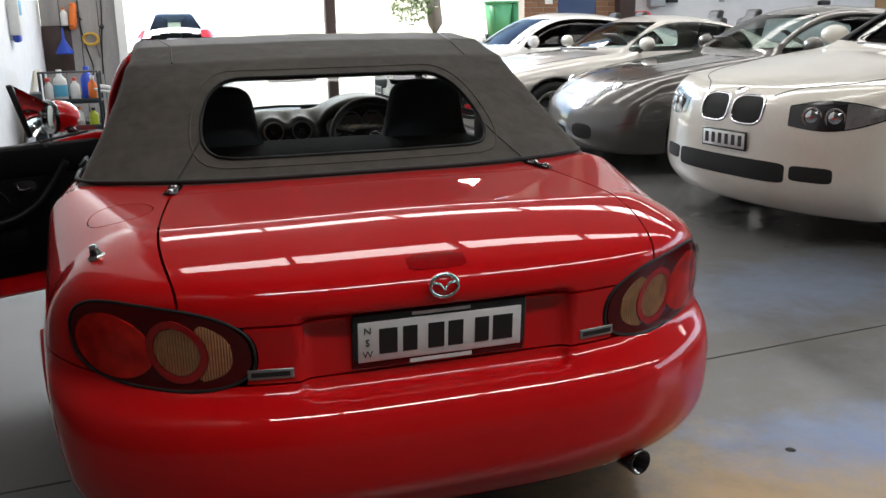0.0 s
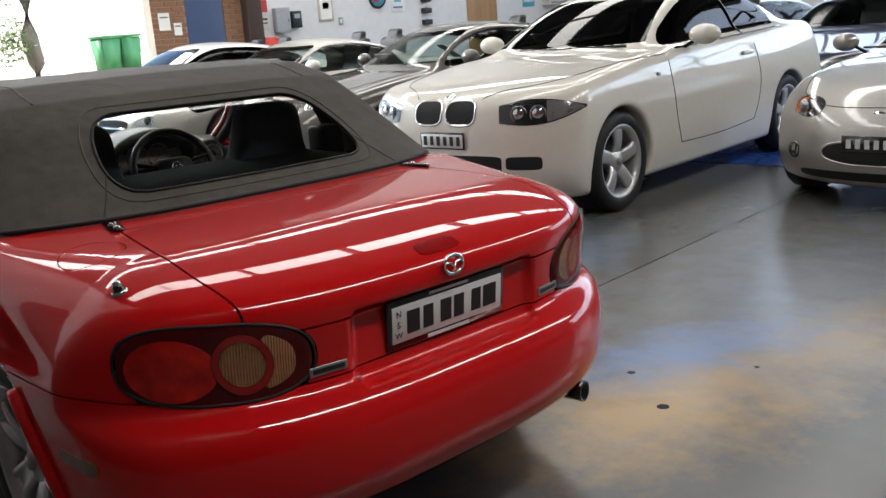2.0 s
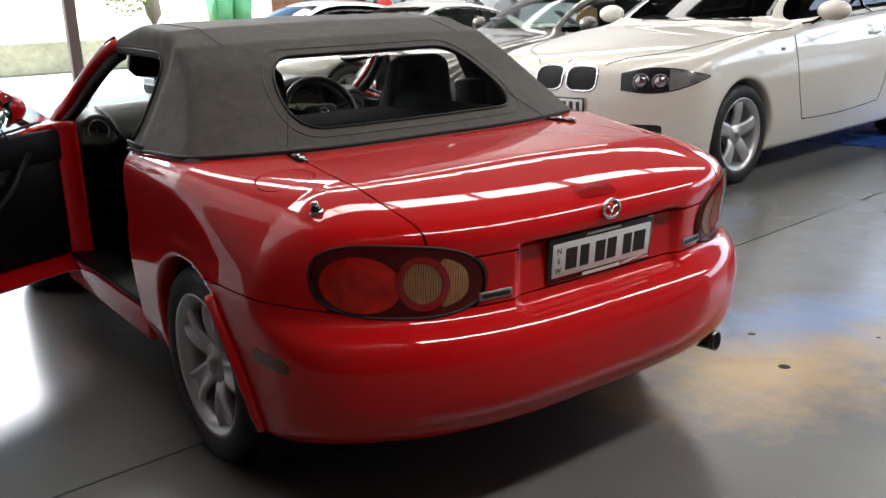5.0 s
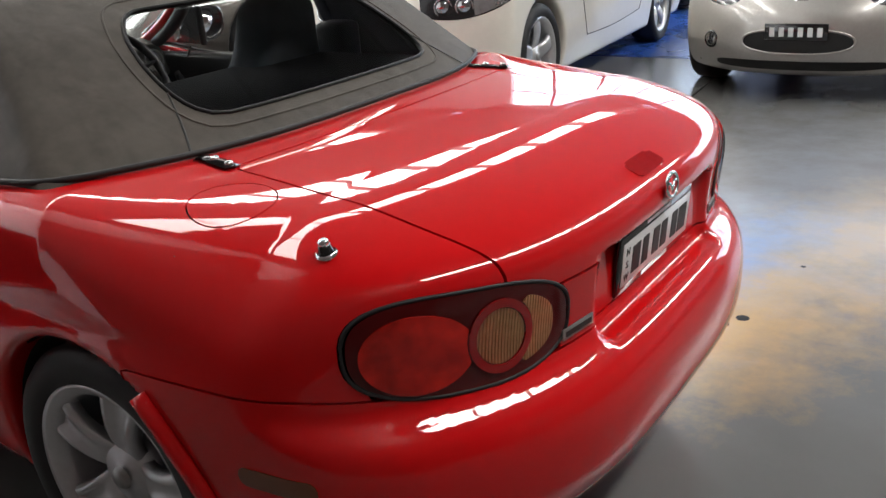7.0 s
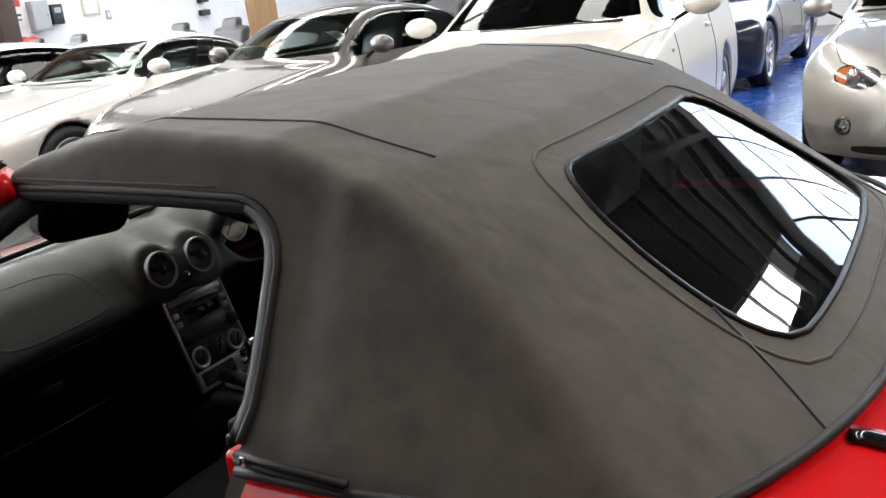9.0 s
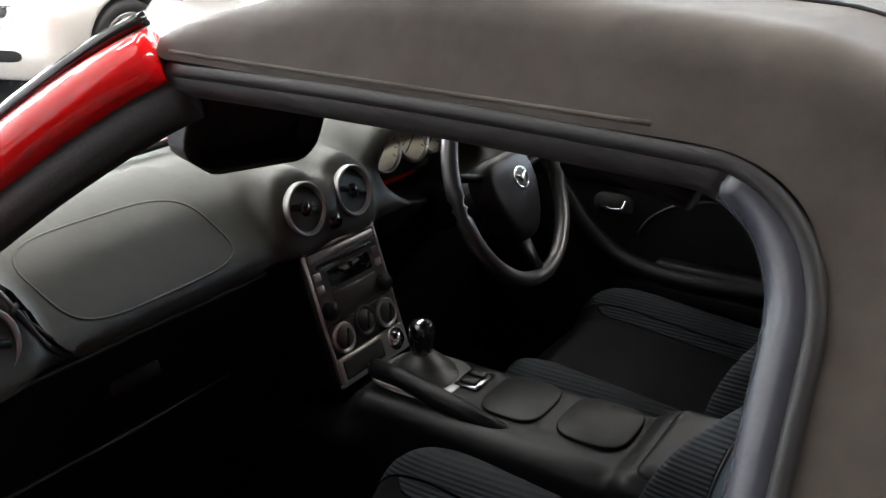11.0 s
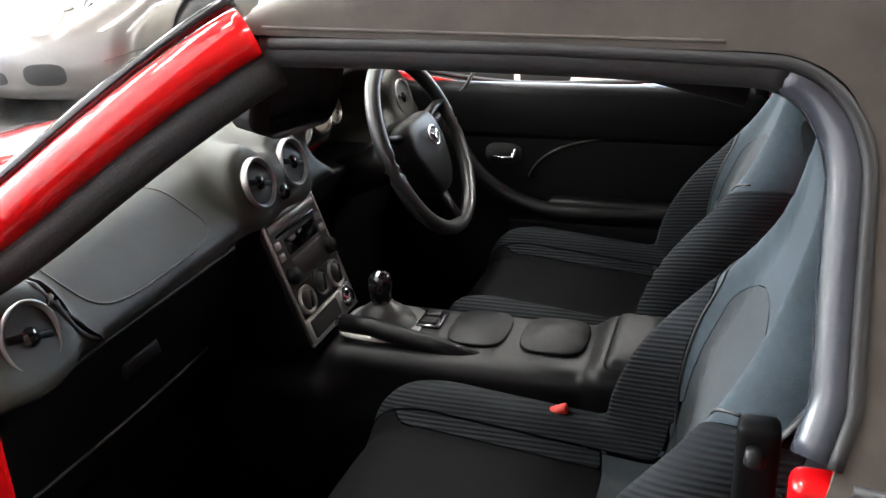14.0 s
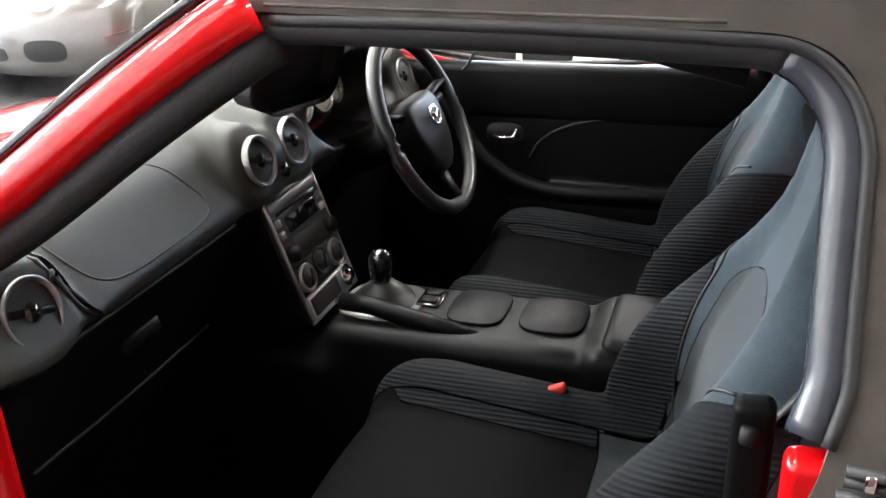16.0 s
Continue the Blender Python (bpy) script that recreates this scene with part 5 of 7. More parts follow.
# dashboard: a rolled bank with a hump over the dials
def dash_f(x, y, z):
    y, z = y + 0.05, z - 0.012
    a = np.abs(x)
    # padded top, a face that slopes to the seats, and a rolled lip under it
    top = z - 0.925 + 0.012 * (x / 0.6) ** 2 + 0.10 * np.clip(y - 2.50, 0, 1)
    face = 0.75 * (2.445 - 0.02 * (x / 0.6) ** 2 - y) + 0.66 * (z - 0.918)
    f = smax(smax(top, face, 0.06), 0.772 - z, 0.045)
    f = smax(f, y - 2.66, 0.03)
    lower = rbox(x, y + 0.28 * (z - 0.7), z, (0, 2.478, 0.66), (0.70, 0.115, 0.15), 0.04)
    f = smin(f, lower, 0.012)
    # brow over the dials
    hood = smax((np.sqrt(((x - 0.355) / 0.215) ** 2 + ((z - 0.855) / 0.128) ** 2) - 1) * 0.13, np.maximum(2.335 + 0.45 * (0.98 - z) * 0.35 - y, y - 2.60), 0.035)
    f = smin(f, hood, 0.035)
    # round pods of the vents
    for px, pz, r, y0 in ((-0.062, 0.846, 0.062, 2.348), (0.062, 0.846, 0.062, 2.348), (-0.622, 0.838, 0.064, 2.330), (0.622, 0.838, 0.064, 2.330)):
        pod = smax(np.sqrt((x - px) ** 2 + (z - pz) ** 2) - r, np.maximum(y0 + 0.22 * (z - pz) - y, y - 2.55), 0.018)
        f = smin(f, pod, 0.030)
    bridge = rbox(x, y, z, (0.004, 2.44, 0.79), (0.115, 0.105, 0.075), 0.03)
    f = smin(f, bridge, 0.03)
    well = (np.sqrt(((x - 0.355) / 0.178) ** 2 + ((z - 0.852) / 0.094) ** 2) - 1) * 0.09
    f = smax(f, -np.maximum(well, y - 2.462), 0.012)
    return smax(f, a - 0.72, 0.03)


_ds = nets(dash_f, (-0.74, 2.15, 0.48), (0.74, 2.72, 1.04), 0.0125)
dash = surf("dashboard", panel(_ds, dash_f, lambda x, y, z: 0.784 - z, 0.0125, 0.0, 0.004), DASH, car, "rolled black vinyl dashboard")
# below the roll the dash turns black, shade given by the material
surf("lower_dash", panel(_ds, dash_f, lambda x, y, z: z - 0.784, 0.0125, 0.002, 0.004), TRIM, dash, "glovebox and knee panel, darkened in place of shade")
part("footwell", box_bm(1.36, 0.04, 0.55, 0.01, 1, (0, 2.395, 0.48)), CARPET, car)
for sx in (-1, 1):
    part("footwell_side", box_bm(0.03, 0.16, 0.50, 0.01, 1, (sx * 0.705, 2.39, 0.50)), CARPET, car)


def airbag_in(x, y, z):
    return smax(np.abs(x + 0.370 + 0.06 * (z - 0.87) / 0.13) - 0.195, np.abs(z - 0.862) - 0.078, 0.05) + 0.0 * y


_d = nets(dash_f, (-0.68, 2.15, 0.74), (-0.12, 2.50, 0.98), 0.012)
surf("airbag_cover", panel(_d, dash_f, lambda x, y, z: np.maximum(airbag_in(x, y, z), y - 2.46), 0.012, 0.002, 0.014, 0.007), DASH, dash, "raised airbag cover")
_rim = [tuple(along_y(dash_f, -0.370 - 0.06 * pz / 0.13 + px, 0.862 + pz, 2.10, 2.70)) for px, pz in oval(0.396, 0.162, 5, 56)]
bead("cover_gap", dash_f, _rim, 0.0045, INK, dash, 0, True)
bead("cover_step", dash_f, [tuple(along_y(dash_f, -0.370 - 0.06 * pz / 0.13 + px, 0.862 + pz, 2.10, 2.70)) for px, pz in oval(0.300, 0.098, 4, 48)], 0.0022, DASH, dash, 0, True, lift=0.006)
bead("glovebox_gap", dash_f, [(-0.66, 2.30, 0.772), (-0.40, 2.29, 0.768), (-0.15, 2.30, 0.772)], 0.004, INK, dash, 24)
bead("glovebox_gap", dash_f, [(-0.62, 2.33, 0.600), (-0.40, 2.33, 0.594), (-0.20, 2.33, 0.600)], 0.004, INK, dash, 24)
_gl = on_surface(dash_f, [(-0.40, 2.33, 0.700)])[0]
part("glovebox_latch", box_bm(0.085, 0.012, 0.026, 0.006, 2), TRIM, dash, "", pose(_gl[0], _gl[1] - 0.002, _gl[2], -14, 0, 0))
for vx, vz in ((-0.062, 0.858), (0.062, 0.858), (-0.622, 0.850), (0.622, 0.850)):
    q = along_y(dash_f, vx, vz, 2.10, 2.60)
    v = part("air_vent", lathe_bm([(0.036, 0.03), (0.0375, 0.004), (0.0405, 0.001), (0.0425, -0.001), (0.0445, 0.001), (0.045, 0.012)], 40, "y"), SILVER_TRIM, dash, "round vent with silver ring", pose(q[0], q[1] - 0.004, q[2], -14, 0, 0))
    part("vent_cup", lathe_bm([(0.038, 0.006), (0.034, 0.02), (0, 0.022)], 28, "y"), INK, v)
    part("vent_slat", box_bm(0.070, 0.004, 0.012, 0.002, 1, (0, 0.004, 0)), TRIM, v, "", pose(0, 0, 0, 0, 18, 0))
    part("vent_knob", lathe_bm([(0, -0.002), (0.012, 0.0), (0.014, 0.01)], 16, "y"), GLOSS_BLACK, v)
q = along_y(dash_f, 0.0, 0.822, 2.10, 2.60)
part("hazard_button", lathe_bm([(0, -0.004), (0.013, -0.003), (0.016, 0.006)], 24, "y"), GLOSS_BLACK, dash, "round hazard switch", pose(0.0, q[1] - 0.002, 0.822, -12, 0, 0))
for gx, gr in ((0.232, 0.034), (0.308, 0.048), (0.410, 0.048), (0.482, 0.030)):
    gg = part("dial", lathe_bm([(0, 0), (gr, 0)], 40, "y"), DIAL, dash, "cream faced dial", pose(gx, 2.398, 0.866 if gr > 0.045 else 0.852, -12, 0, 0))
    part("dial_ring", lathe_bm([(gr, 0.004), (gr + 0.002, -0.006), (gr + 0.006, -0.006), (gr + 0.007, 0.004)], 40, "y"), SILVER_TRIM, gg)
    bm = bmesh.new()
    for k in range(11):
        a = radians(220 - 26 * k)
        merge(bm, moved(box_bm(0.009, 0.0008, 0.0022, 0, 1, (gr * 0.80, -0.001, 0)), Matrix.Rotation(-a, 4, "Y")))
    merge(bm, moved(box_bm(gr * 0.85, 0.001, 0.003, 0, 1, (gr * 0.35, -0.002, 0)), Matrix.Rotation(radians(140), 4, "Y")))
    part("dial_marks", bm, INK, gg, smooth=False)
part("cluster_back", box_bm(0.34, 0.012, 0.15, 0.01, 2, (0.355, 2.412, 0.862)), INK, dash)

# centre stack
stack = part("radio_console", box_bm(0.196, 0.10, 0.240, 0.010, 3, (0, 0.052, 0)), TRIM, car, "dark pewter console with radio and heater", pose(0.008, 2.240, 0.676, -19, 0, 0))
part("stack_frame", frame_bm(0.194, 0.238, 0.007, 0.008), SILVER_TRIM, stack, "thin bright frame")
part("stack_face", box_bm(0.180, 0.004, 0.152, 0.004, 2, (0, -0.001, 0.036)), PEWTER, stack)
part("top_bar", box_bm(0.172, 0.006, 0.014, 0.003, 2, (0, -0.003, 0.103)), SILVER_TRIM, stack)
part("cd_slot", box_bm(0.150, 0.004, 0.007, 0.002, 1, (0, -0.0035, 0.086)), GLOSS_BLACK, stack)
part("radio_display", box_bm(0.116, 0.005, 0.032, 0.003, 2, (0.004, -0.0025, 0.060)), GLOSS_BLACK, stack, "dark radio display")
part("radio_block", box_bm(0.120, 0.006, 0.040, 0.003, 2, (0.004, -0.002, 0.018)), PEWTER, stack)
for k in (-1, 1):
    for zz in (0.072, 0.050):
        part("side_key", box_bm(0.018, 0.006, 0.014, 0.002, 1, (0.078 * k, -0.003, zz)), SILVER_TRIM, stack)
    part("radio_knob", lathe_bm([(0, -0.017), (0.012, -0.016), (0.015, -0.012), (0.016, 0.0)], 24, "y"), TRIM, stack, "", pose(0.074 * k, -0.002, 0.012))
part("stack_gap", box_bm(0.182, 0.003, 0.003, 0, 1, (0, -0.003, -0.012)), INK, stack)
for x, z in ((-0.060, -0.040), (0.0, -0.032), (0.060, -0.040)):
    hk = part("heater_dial", lathe_bm([(0.026, 0.004), (0.027, -0.004), (0.024, -0.007), (0.021, -0.004), (0.0, -0.004)], 28, "y"), SILVER_TRIM if x else INK, stack, "", pose(x, -0.002, z))
    part("dial_knob", lathe_bm([(0, -0.012), (0.015, -0.011), (0.020, -0.003)], 24, "y"), INK, hk)
    part("dial_pointer", box_bm(0.005, 0.010, 0.032, 0.002, 1, (0, -0.010, 0)), TRIM, hk, "", pose(0, 0, 0, 0, 25, 0))
tray = part("tray_frame", box_bm(0.182, 0.008, 0.046, 0.004, 3, (0, -0.001, -0.092)), SILVER_TRIM, stack, "bright silver tray surround")
# no hollow here: a flat dark plate gives the tray's inner shade
part("tray_shade", box_bm(0.108, 0.006, 0.034, 0.004, 2, (-0.028, -0.0045, -0.092)), DARK, tray, "dark plate standing for the open tray's shade")
part("lighter_socket", lathe_bm([(0.019, 0.003), (0.021, -0.004), (0.017, -0.006), (0.015, -0.002), (0.013, -0.012), (0, -0.013)], 24, "y"), CHROME, tray, "", pose(0.062, -0.004, -0.090))

# tunnel console
def tunnel_f(x, y, z):
    main = rbox(x, y, z, (0.0, 1.845, 0.43), (0.108, 0.335, 0.148), 0.03)
    rear = rbox(x, y, z, (0.0, 1.58, 0.46), (0.120, 0.14, 0.135), 0.03)
    front = rbox(x, y + (z - 0.5) * 0.2, z, (0.0, 2.27, 0.375), (0.135, 0.11, 0.15), 0.04)
    return smin(smin(main, rear, 0.02), front, 0.06)


tun = surf("tunnel_console", nets(tunnel_f, (-0.17, 1.40, 0.24), (0.17, 2.40, 0.64), 0.013), TRIM, car, "black tunnel console with lids and switches")
for y, ln in ((1.79, 0.115), (1.925, 0.105)):
    part("console_lid", moved(prism_bm(oval(0.130, ln, 3.5), 0.007, 0.002), Matrix.Rotation(radians(-90), 4, "X")), TRIM, tun, "", pose(0.022, y, 0.577))
part("rear_bin", box_bm(0.20, 0.15, 0.05, 0.02, 3, (0.0, 1.62, 0.583)), TRIM, tun)
sw = part("window_switch", box_bm(0.062, 0.045, 0.008, 0.003, 2, (0.035, 2.02, 0.580)), GLOSS_BLACK, tun)
for k in (-1, 1):
    part("switch_key", box_bm(0.022, 0.030, 0.010, 0.003, 2, (0.035 + 0.014 * k, 2.02, 0.584)), TRIM, sw)
tr = part("gear_trim", moved(prism_bm(oval(0.150, 0.150, 3), 0.006, 0.002), Matrix.Rotation(radians(-90), 4, "X")), SILVER_TRIM, tun, "silver gear lever surround", pose(0.008, 2.105, 0.574))
part("gear_boot", lathe_bm([(0.062, 0.0), (0.056, 0.012), (0.042, 0.018), (0.040, 0.026), (0.026, 0.036), (0.014, 0.05), (0.010, 0.06)], 20), INK, tr, "", pose(0, 0, 0.004))
part("gear_stick", lathe_bm([(0.012, 0.0), (0.016, 0.030), (0.0195, 0.050), (0.0215, 0.070), (0.021, 0.086), (0.016, 0.095), (0, 0.098)], 24), GLOSS_BLACK, tr, "black gear knob", pose(-0.003, 0.0, 0.008))
part("knob_cap", lathe_bm([(0.012, 0), (0.010, 0.003), (0, 0.004)], 16), CHROME, tr, "", pose(-0.003, 0, 0.104))
part("hand_brake", tube_bm([(-0.062, 1.90, 0.560), (-0.066, 1.99, 0.586), (-0.062, 2.10, 0.604), (-0.060, 2.155, 0.606)], 0.0165, 12), TRIM, tun, "black hand brake lever")
part("brake_button", lathe_bm([(0.008, 0), (0.008, 0.010), (0, 0.011)], 12, "y"), CHROME, tun, "", pose(-0.060, 2.155, 0.606))

# steering wheel
stw = new("steering_wheel")
stw.parent = car
tagged(stw, "black three-spoke leather steering wheel")
stw.matrix_basis = pose(0.354, 2.135, 0.818, -24, 0, 0)
part("wheel_rim", tube_bm([(0.184 * math.cos(t), 0, 0.184 * math.sin(t)) for t in np.linspace(0, 2 * math.pi, 56, endpoint=False)], 0.0155, 12, True), material("wheel_leather", (0.020, 0.020, 0.020), 0.38, vary=0.2, scale=60, bump=0.2), stw)
def airbag_f(x, y, z):
    w = 0.092 - 0.42 * np.clip(-0.01 - z, 0, 1)
    c = smax(smax(np.abs(x) - w, np.abs(z + 0.025) - 0.085, 0.045), np.abs(y - 0.004 - 1.2 * x * x - 0.8 * z * z) - 0.026, 0.02)
    return c


part_hub = blob("airbag_pad", airbag_f, (-0.1, -0.06, -0.17), (0.1, 0.06, 0.1), 0.009, TRIM, stw)
for a in (-1, 1):
    part("wheel_spoke", tube_bm([(a * 0.06, 0.012, 0.03), (a * 0.12, 0.010, 0.045), (a * 0.170, 0.002, 0.053)], 0.016, 8, False, 0.5), TRIM, stw)
part("wheel_spoke", tube_bm([(0, 0.012, -0.09), (0, 0.008, -0.14), (0, 0.002, -0.172)], 0.018, 8, False, 0.5), TRIM, stw)
we = part("wheel_badge", tube_bm([(0.023 * math.cos(t), 0, 0.020 * math.sin(t)) for t in np.linspace(0, 2 * math.pi, 24, endpoint=False)], 0.0028, 6, True), CHROME, part_hub, "silver oval badge", pose(0, -0.029, 0.008))
part("badge_mark", tube_bm([(-0.019, -0.030, 0.014), (-0.008, -0.030, 0.012), (0, -0.030, 0.0), (0.008, -0.030, 0.012), (0.019, -0.030, 0.014)], 0.0026, 6), CHROME, part_hub)
part("steering_column", tube_bm([(0.354, 2.16, 0.80), (0.354, 2.32, 0.73)], 0.045, 12), TRIM, car)
part("column_stalk", tube_bm([(0.40, 2.17, 0.815), (0.50, 2.15, 0.84)], 0.008, 8), TRIM, car)
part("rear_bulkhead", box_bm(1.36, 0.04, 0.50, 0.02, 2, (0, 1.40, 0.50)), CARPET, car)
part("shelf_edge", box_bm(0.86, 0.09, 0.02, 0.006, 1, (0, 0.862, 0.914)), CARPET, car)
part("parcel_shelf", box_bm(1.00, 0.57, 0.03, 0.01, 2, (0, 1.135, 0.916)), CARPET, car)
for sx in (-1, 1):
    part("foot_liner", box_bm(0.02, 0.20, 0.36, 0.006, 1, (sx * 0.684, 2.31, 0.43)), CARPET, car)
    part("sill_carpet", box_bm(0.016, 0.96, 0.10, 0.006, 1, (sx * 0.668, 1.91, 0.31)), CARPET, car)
    part("belt_strap", tube_bm([(sx * 0.60, 1.36, 0.98), (sx * 0.57, 1.50, 0.75), (sx * 0.53, 1.62, 0.50)], 0.022, 4, False, 0.08), INK, car, "black seat belt")
    part("belt_tower", box_bm(0.10, 0.12, 0.22, 0.02, 2, (sx * 0.60, 1.33, 0.90)), TRIM, car)
# the whole cockpit sits a little further forward and lower
for _ob in car.children:
    if _ob not in _outside:
        _ob.matrix_basis = Matrix.Translation((0, 0.05, -0.012)) @ _ob.matrix_basis

# ---- the other cars ----
class Shape:
    pass


def other_car(name, label, m, paint, L, W, H, wb, fo, wr, hood, deck, roof, nose, tail, sides, glass_mat, gw=0.86, spokes=5, twin=False, h=0.03, rim=None, crown=0.03, arch_r=None, screen=None, plan=0.14, side_y=None, soft=0.15, blunt=0.10, belt_rise=0.0):
    """A closed car pointing along +y with its front at y = 0. Splines run over y (hood, roof) or z (nose, tail, sides)."""
    c = thing(name, label, "car", m)
    hz, rz, fy, ty, sw = spline(*hood), spline(*roof), spline(*nose), spline(*tail), spline(*sides)
    fa, ra = -fo, -fo - wb
    ar = arch_r or wr + 0.035

    def lower(x, y, z):
        a = np.abs(x)
        f = smax(z - hz(y) + crown * (a / (W / 2)) ** 2.4, a - sw(z) * W / 2, soft)
        f = smax(f, y - fy(z) + plan * (a / (W * 0.36)) ** 2.6, blunt)
        f = smax(f, ty(z) + plan * 0.8 * (a / (W * 0.36)) ** 2.6 - y, 0.10)
        return smax(f, 0.16 - z, 0.04)

    def upper(x, y, z):
        a = np.abs(x)
        t = (z - rz(y) + 0.05 * (a / 0.55) ** 2.2) * 0.8
        return smax(smax(t, a - W / 2 * gw + (z - deck) * 0.42, 0.12), deck - 0.10 - z, 0.02)

    def full(x, y, z):
        f = smin(lower(x, y, z), upper(x, y, z), 0.05)
        a = np.abs(x)
        for hub in (fa, ra):
            f = smax(f, -np.maximum(np.sqrt((y - hub) ** 2 + (z - wr) ** 2) - ar, W / 2 - 0.30 - a), 0.03)
        return f

    s = nets(full, (-W / 2 - 0.06, -L - 0.06, 0.12), (W / 2 + 0.06, 0.08, H + 0.06), h)

    def side_win(x, y, z):
        a = np.abs(x)
        up = rz(y) - 0.085 - z
        lo = z - deck - 0.035 - belt_rise * (side_y[0] - y)
        f = smax(-up * 0.8, -lo, 0.03)
        f = smax(f, np.maximum(y - side_y[0] + (z - deck) * side_y[3], side_y[1] - y + (z - deck) * 0.5), 0.06)
        return np.maximum(f, W / 2 * gw * 0.55 - a + 0.0)

    def wind(x, y, z):
        a = np.abs(x)
        return np.maximum(np.maximum(smax(a - W / 2 * gw + (z - deck) * 0.45 + 0.085, z - H + 0.075, 0.05), screen[0] - y), np.maximum(hz(y) + 0.03 - z, y - screen[1]))

    def backlight(x, y, z):
        a = np.abs(x)
        return np.maximum(np.maximum(smax(a - W / 2 * gw + (z - deck) * 0.5 + 0.14, z - H + 0.09, 0.05), y - screen[2]), np.maximum(deck + 0.05 - z, screen[3] - y))

    def any_glass(x, y, z):
        return np.minimum(np.minimum(side_win(x, y, z), wind(x, y, z)), backlight(x, y, z))

    surf("body", panel(s, full, lambda x, y, z: -any_glass(x, y, z), h, 0.0, 0.015), paint, c)
    for nm, fn in (("windscreen", wind), ("rear_window", backlight)):
        g = panel(s, full, fn, h, 0.0, 0.0)
        if g:
            surf(nm, g, glass_mat, c)
    for sg in (-1, 1):
        g = panel(s, full, lambda x, y, z: np.maximum(side_win(x, y, z), -sg * x), h, 0.0, 0.0)
        if g:
            surf("side_window", g, glass_mat, c)
    rim = rim or wr * 0.72
    for sx, sy in ((-1, fa), (1, fa), (-1, ra), (1, ra)):
        wheel(c, pose(sx * (W / 2 - 0.125), sy, wr, 0, 0, 0 if sx < 0 else 180), wr, 0.215, rim, spokes, ALLOY, twin, 0.075)
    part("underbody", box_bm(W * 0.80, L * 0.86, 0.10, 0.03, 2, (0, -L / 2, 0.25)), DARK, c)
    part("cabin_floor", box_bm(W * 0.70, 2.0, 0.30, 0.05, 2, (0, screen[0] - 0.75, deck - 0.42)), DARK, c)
    for sx in (-1, 1):
        def seat(x, y, z, sx=sx):
            q = rbox(x, y, z, (sx * 0.37, screen[0] - 0.95, deck - 0.18), (0.24, 0.25, 0.09), 0.07)
            yy = y - (screen[0] - 1.22) + (z - deck) * 0.30
            b = rbox(x, yy, z, (sx * 0.37, 0, deck + 0.08), (0.23, 0.06, 0.28), 0.055)
            hd = rbox(x, yy, z, (sx * 0.37, 0, deck + 0.37), (0.12, 0.045, 0.08), 0.04)
            return smin(smin(q, b, 0.06), hd, 0.03)
        blob("seat", seat, (sx * 0.37 - 0.30, screen[0] - 1.50, deck - 0.32), (sx * 0.37 + 0.30, screen[0] - 0.60, deck + 0.50), 0.03, BLACK_PLASTIC, c)
    c["front_axle"] = fa
    sh = Shape()
    sh.thing, sh.full, sh.surface, sh.h, sh.glass = c, full, s, h, any_glass
    return sh


FACING_W = lambda x, y, turn=0: pose(x, y, 0, 0, 0, 90 + turn)

bmw = other_car("white_coupe", "cream white compact coupe with dark tinted windows parked nose out", FACING_W(2.74, 3.075, 5.2) @ Matrix.Scale(1.07, 4), CREAM,
    4.36, 1.75, 1.42, 2.66, 0.76, 0.318,
    hood=((-4.4, 0.92), (-4.2, 1.03), (-3.8, 1.09), (-3.2, 1.075), (-2.4, 1.045), (-1.6, 1.015), (-1.3, 0.995), (-0.7, 0.925), (-0.25, 0.850), (-0.05, 0.785), (0.05, 0.74)),
    deck=0.965,
    roof=((-4.3, 0.85), (-4.0, 1.02), (-3.55, 1.24), (-3.1, 1.385), (-2.5, 1.425), (-2.12, 1.400), (-1.75, 1.265), (-1.32, 1.035), (-1.1, 0.90)),
    nose=((0.15, -0.13), (0.25, -0.03), (0.45, 0.0), (0.60, -0.01), (0.72, -0.035), (0.80, -0.07), (0.9, -0.16)),
    tail=((0.15, -4.2), (0.4, -4.36), (0.7, -4.35), (1.0, -4.26)),
    sides=((0.15, 0.94), (0.3, 0.985), (0.55, 1.0), (0.7, 0.995), (0.85, 0.965), (1.0, 0.92), (1.1, 0.89)),
    glass_mat=TINT, spokes=5, screen=(-2.10, -1.1, -3.05, -4.0), side_y=(-1.45, -3.45, 0, 0.75), h=0.023, rim=0.232, soft=0.085, blunt=0.075, belt_rise=0.035, plan=0.11)

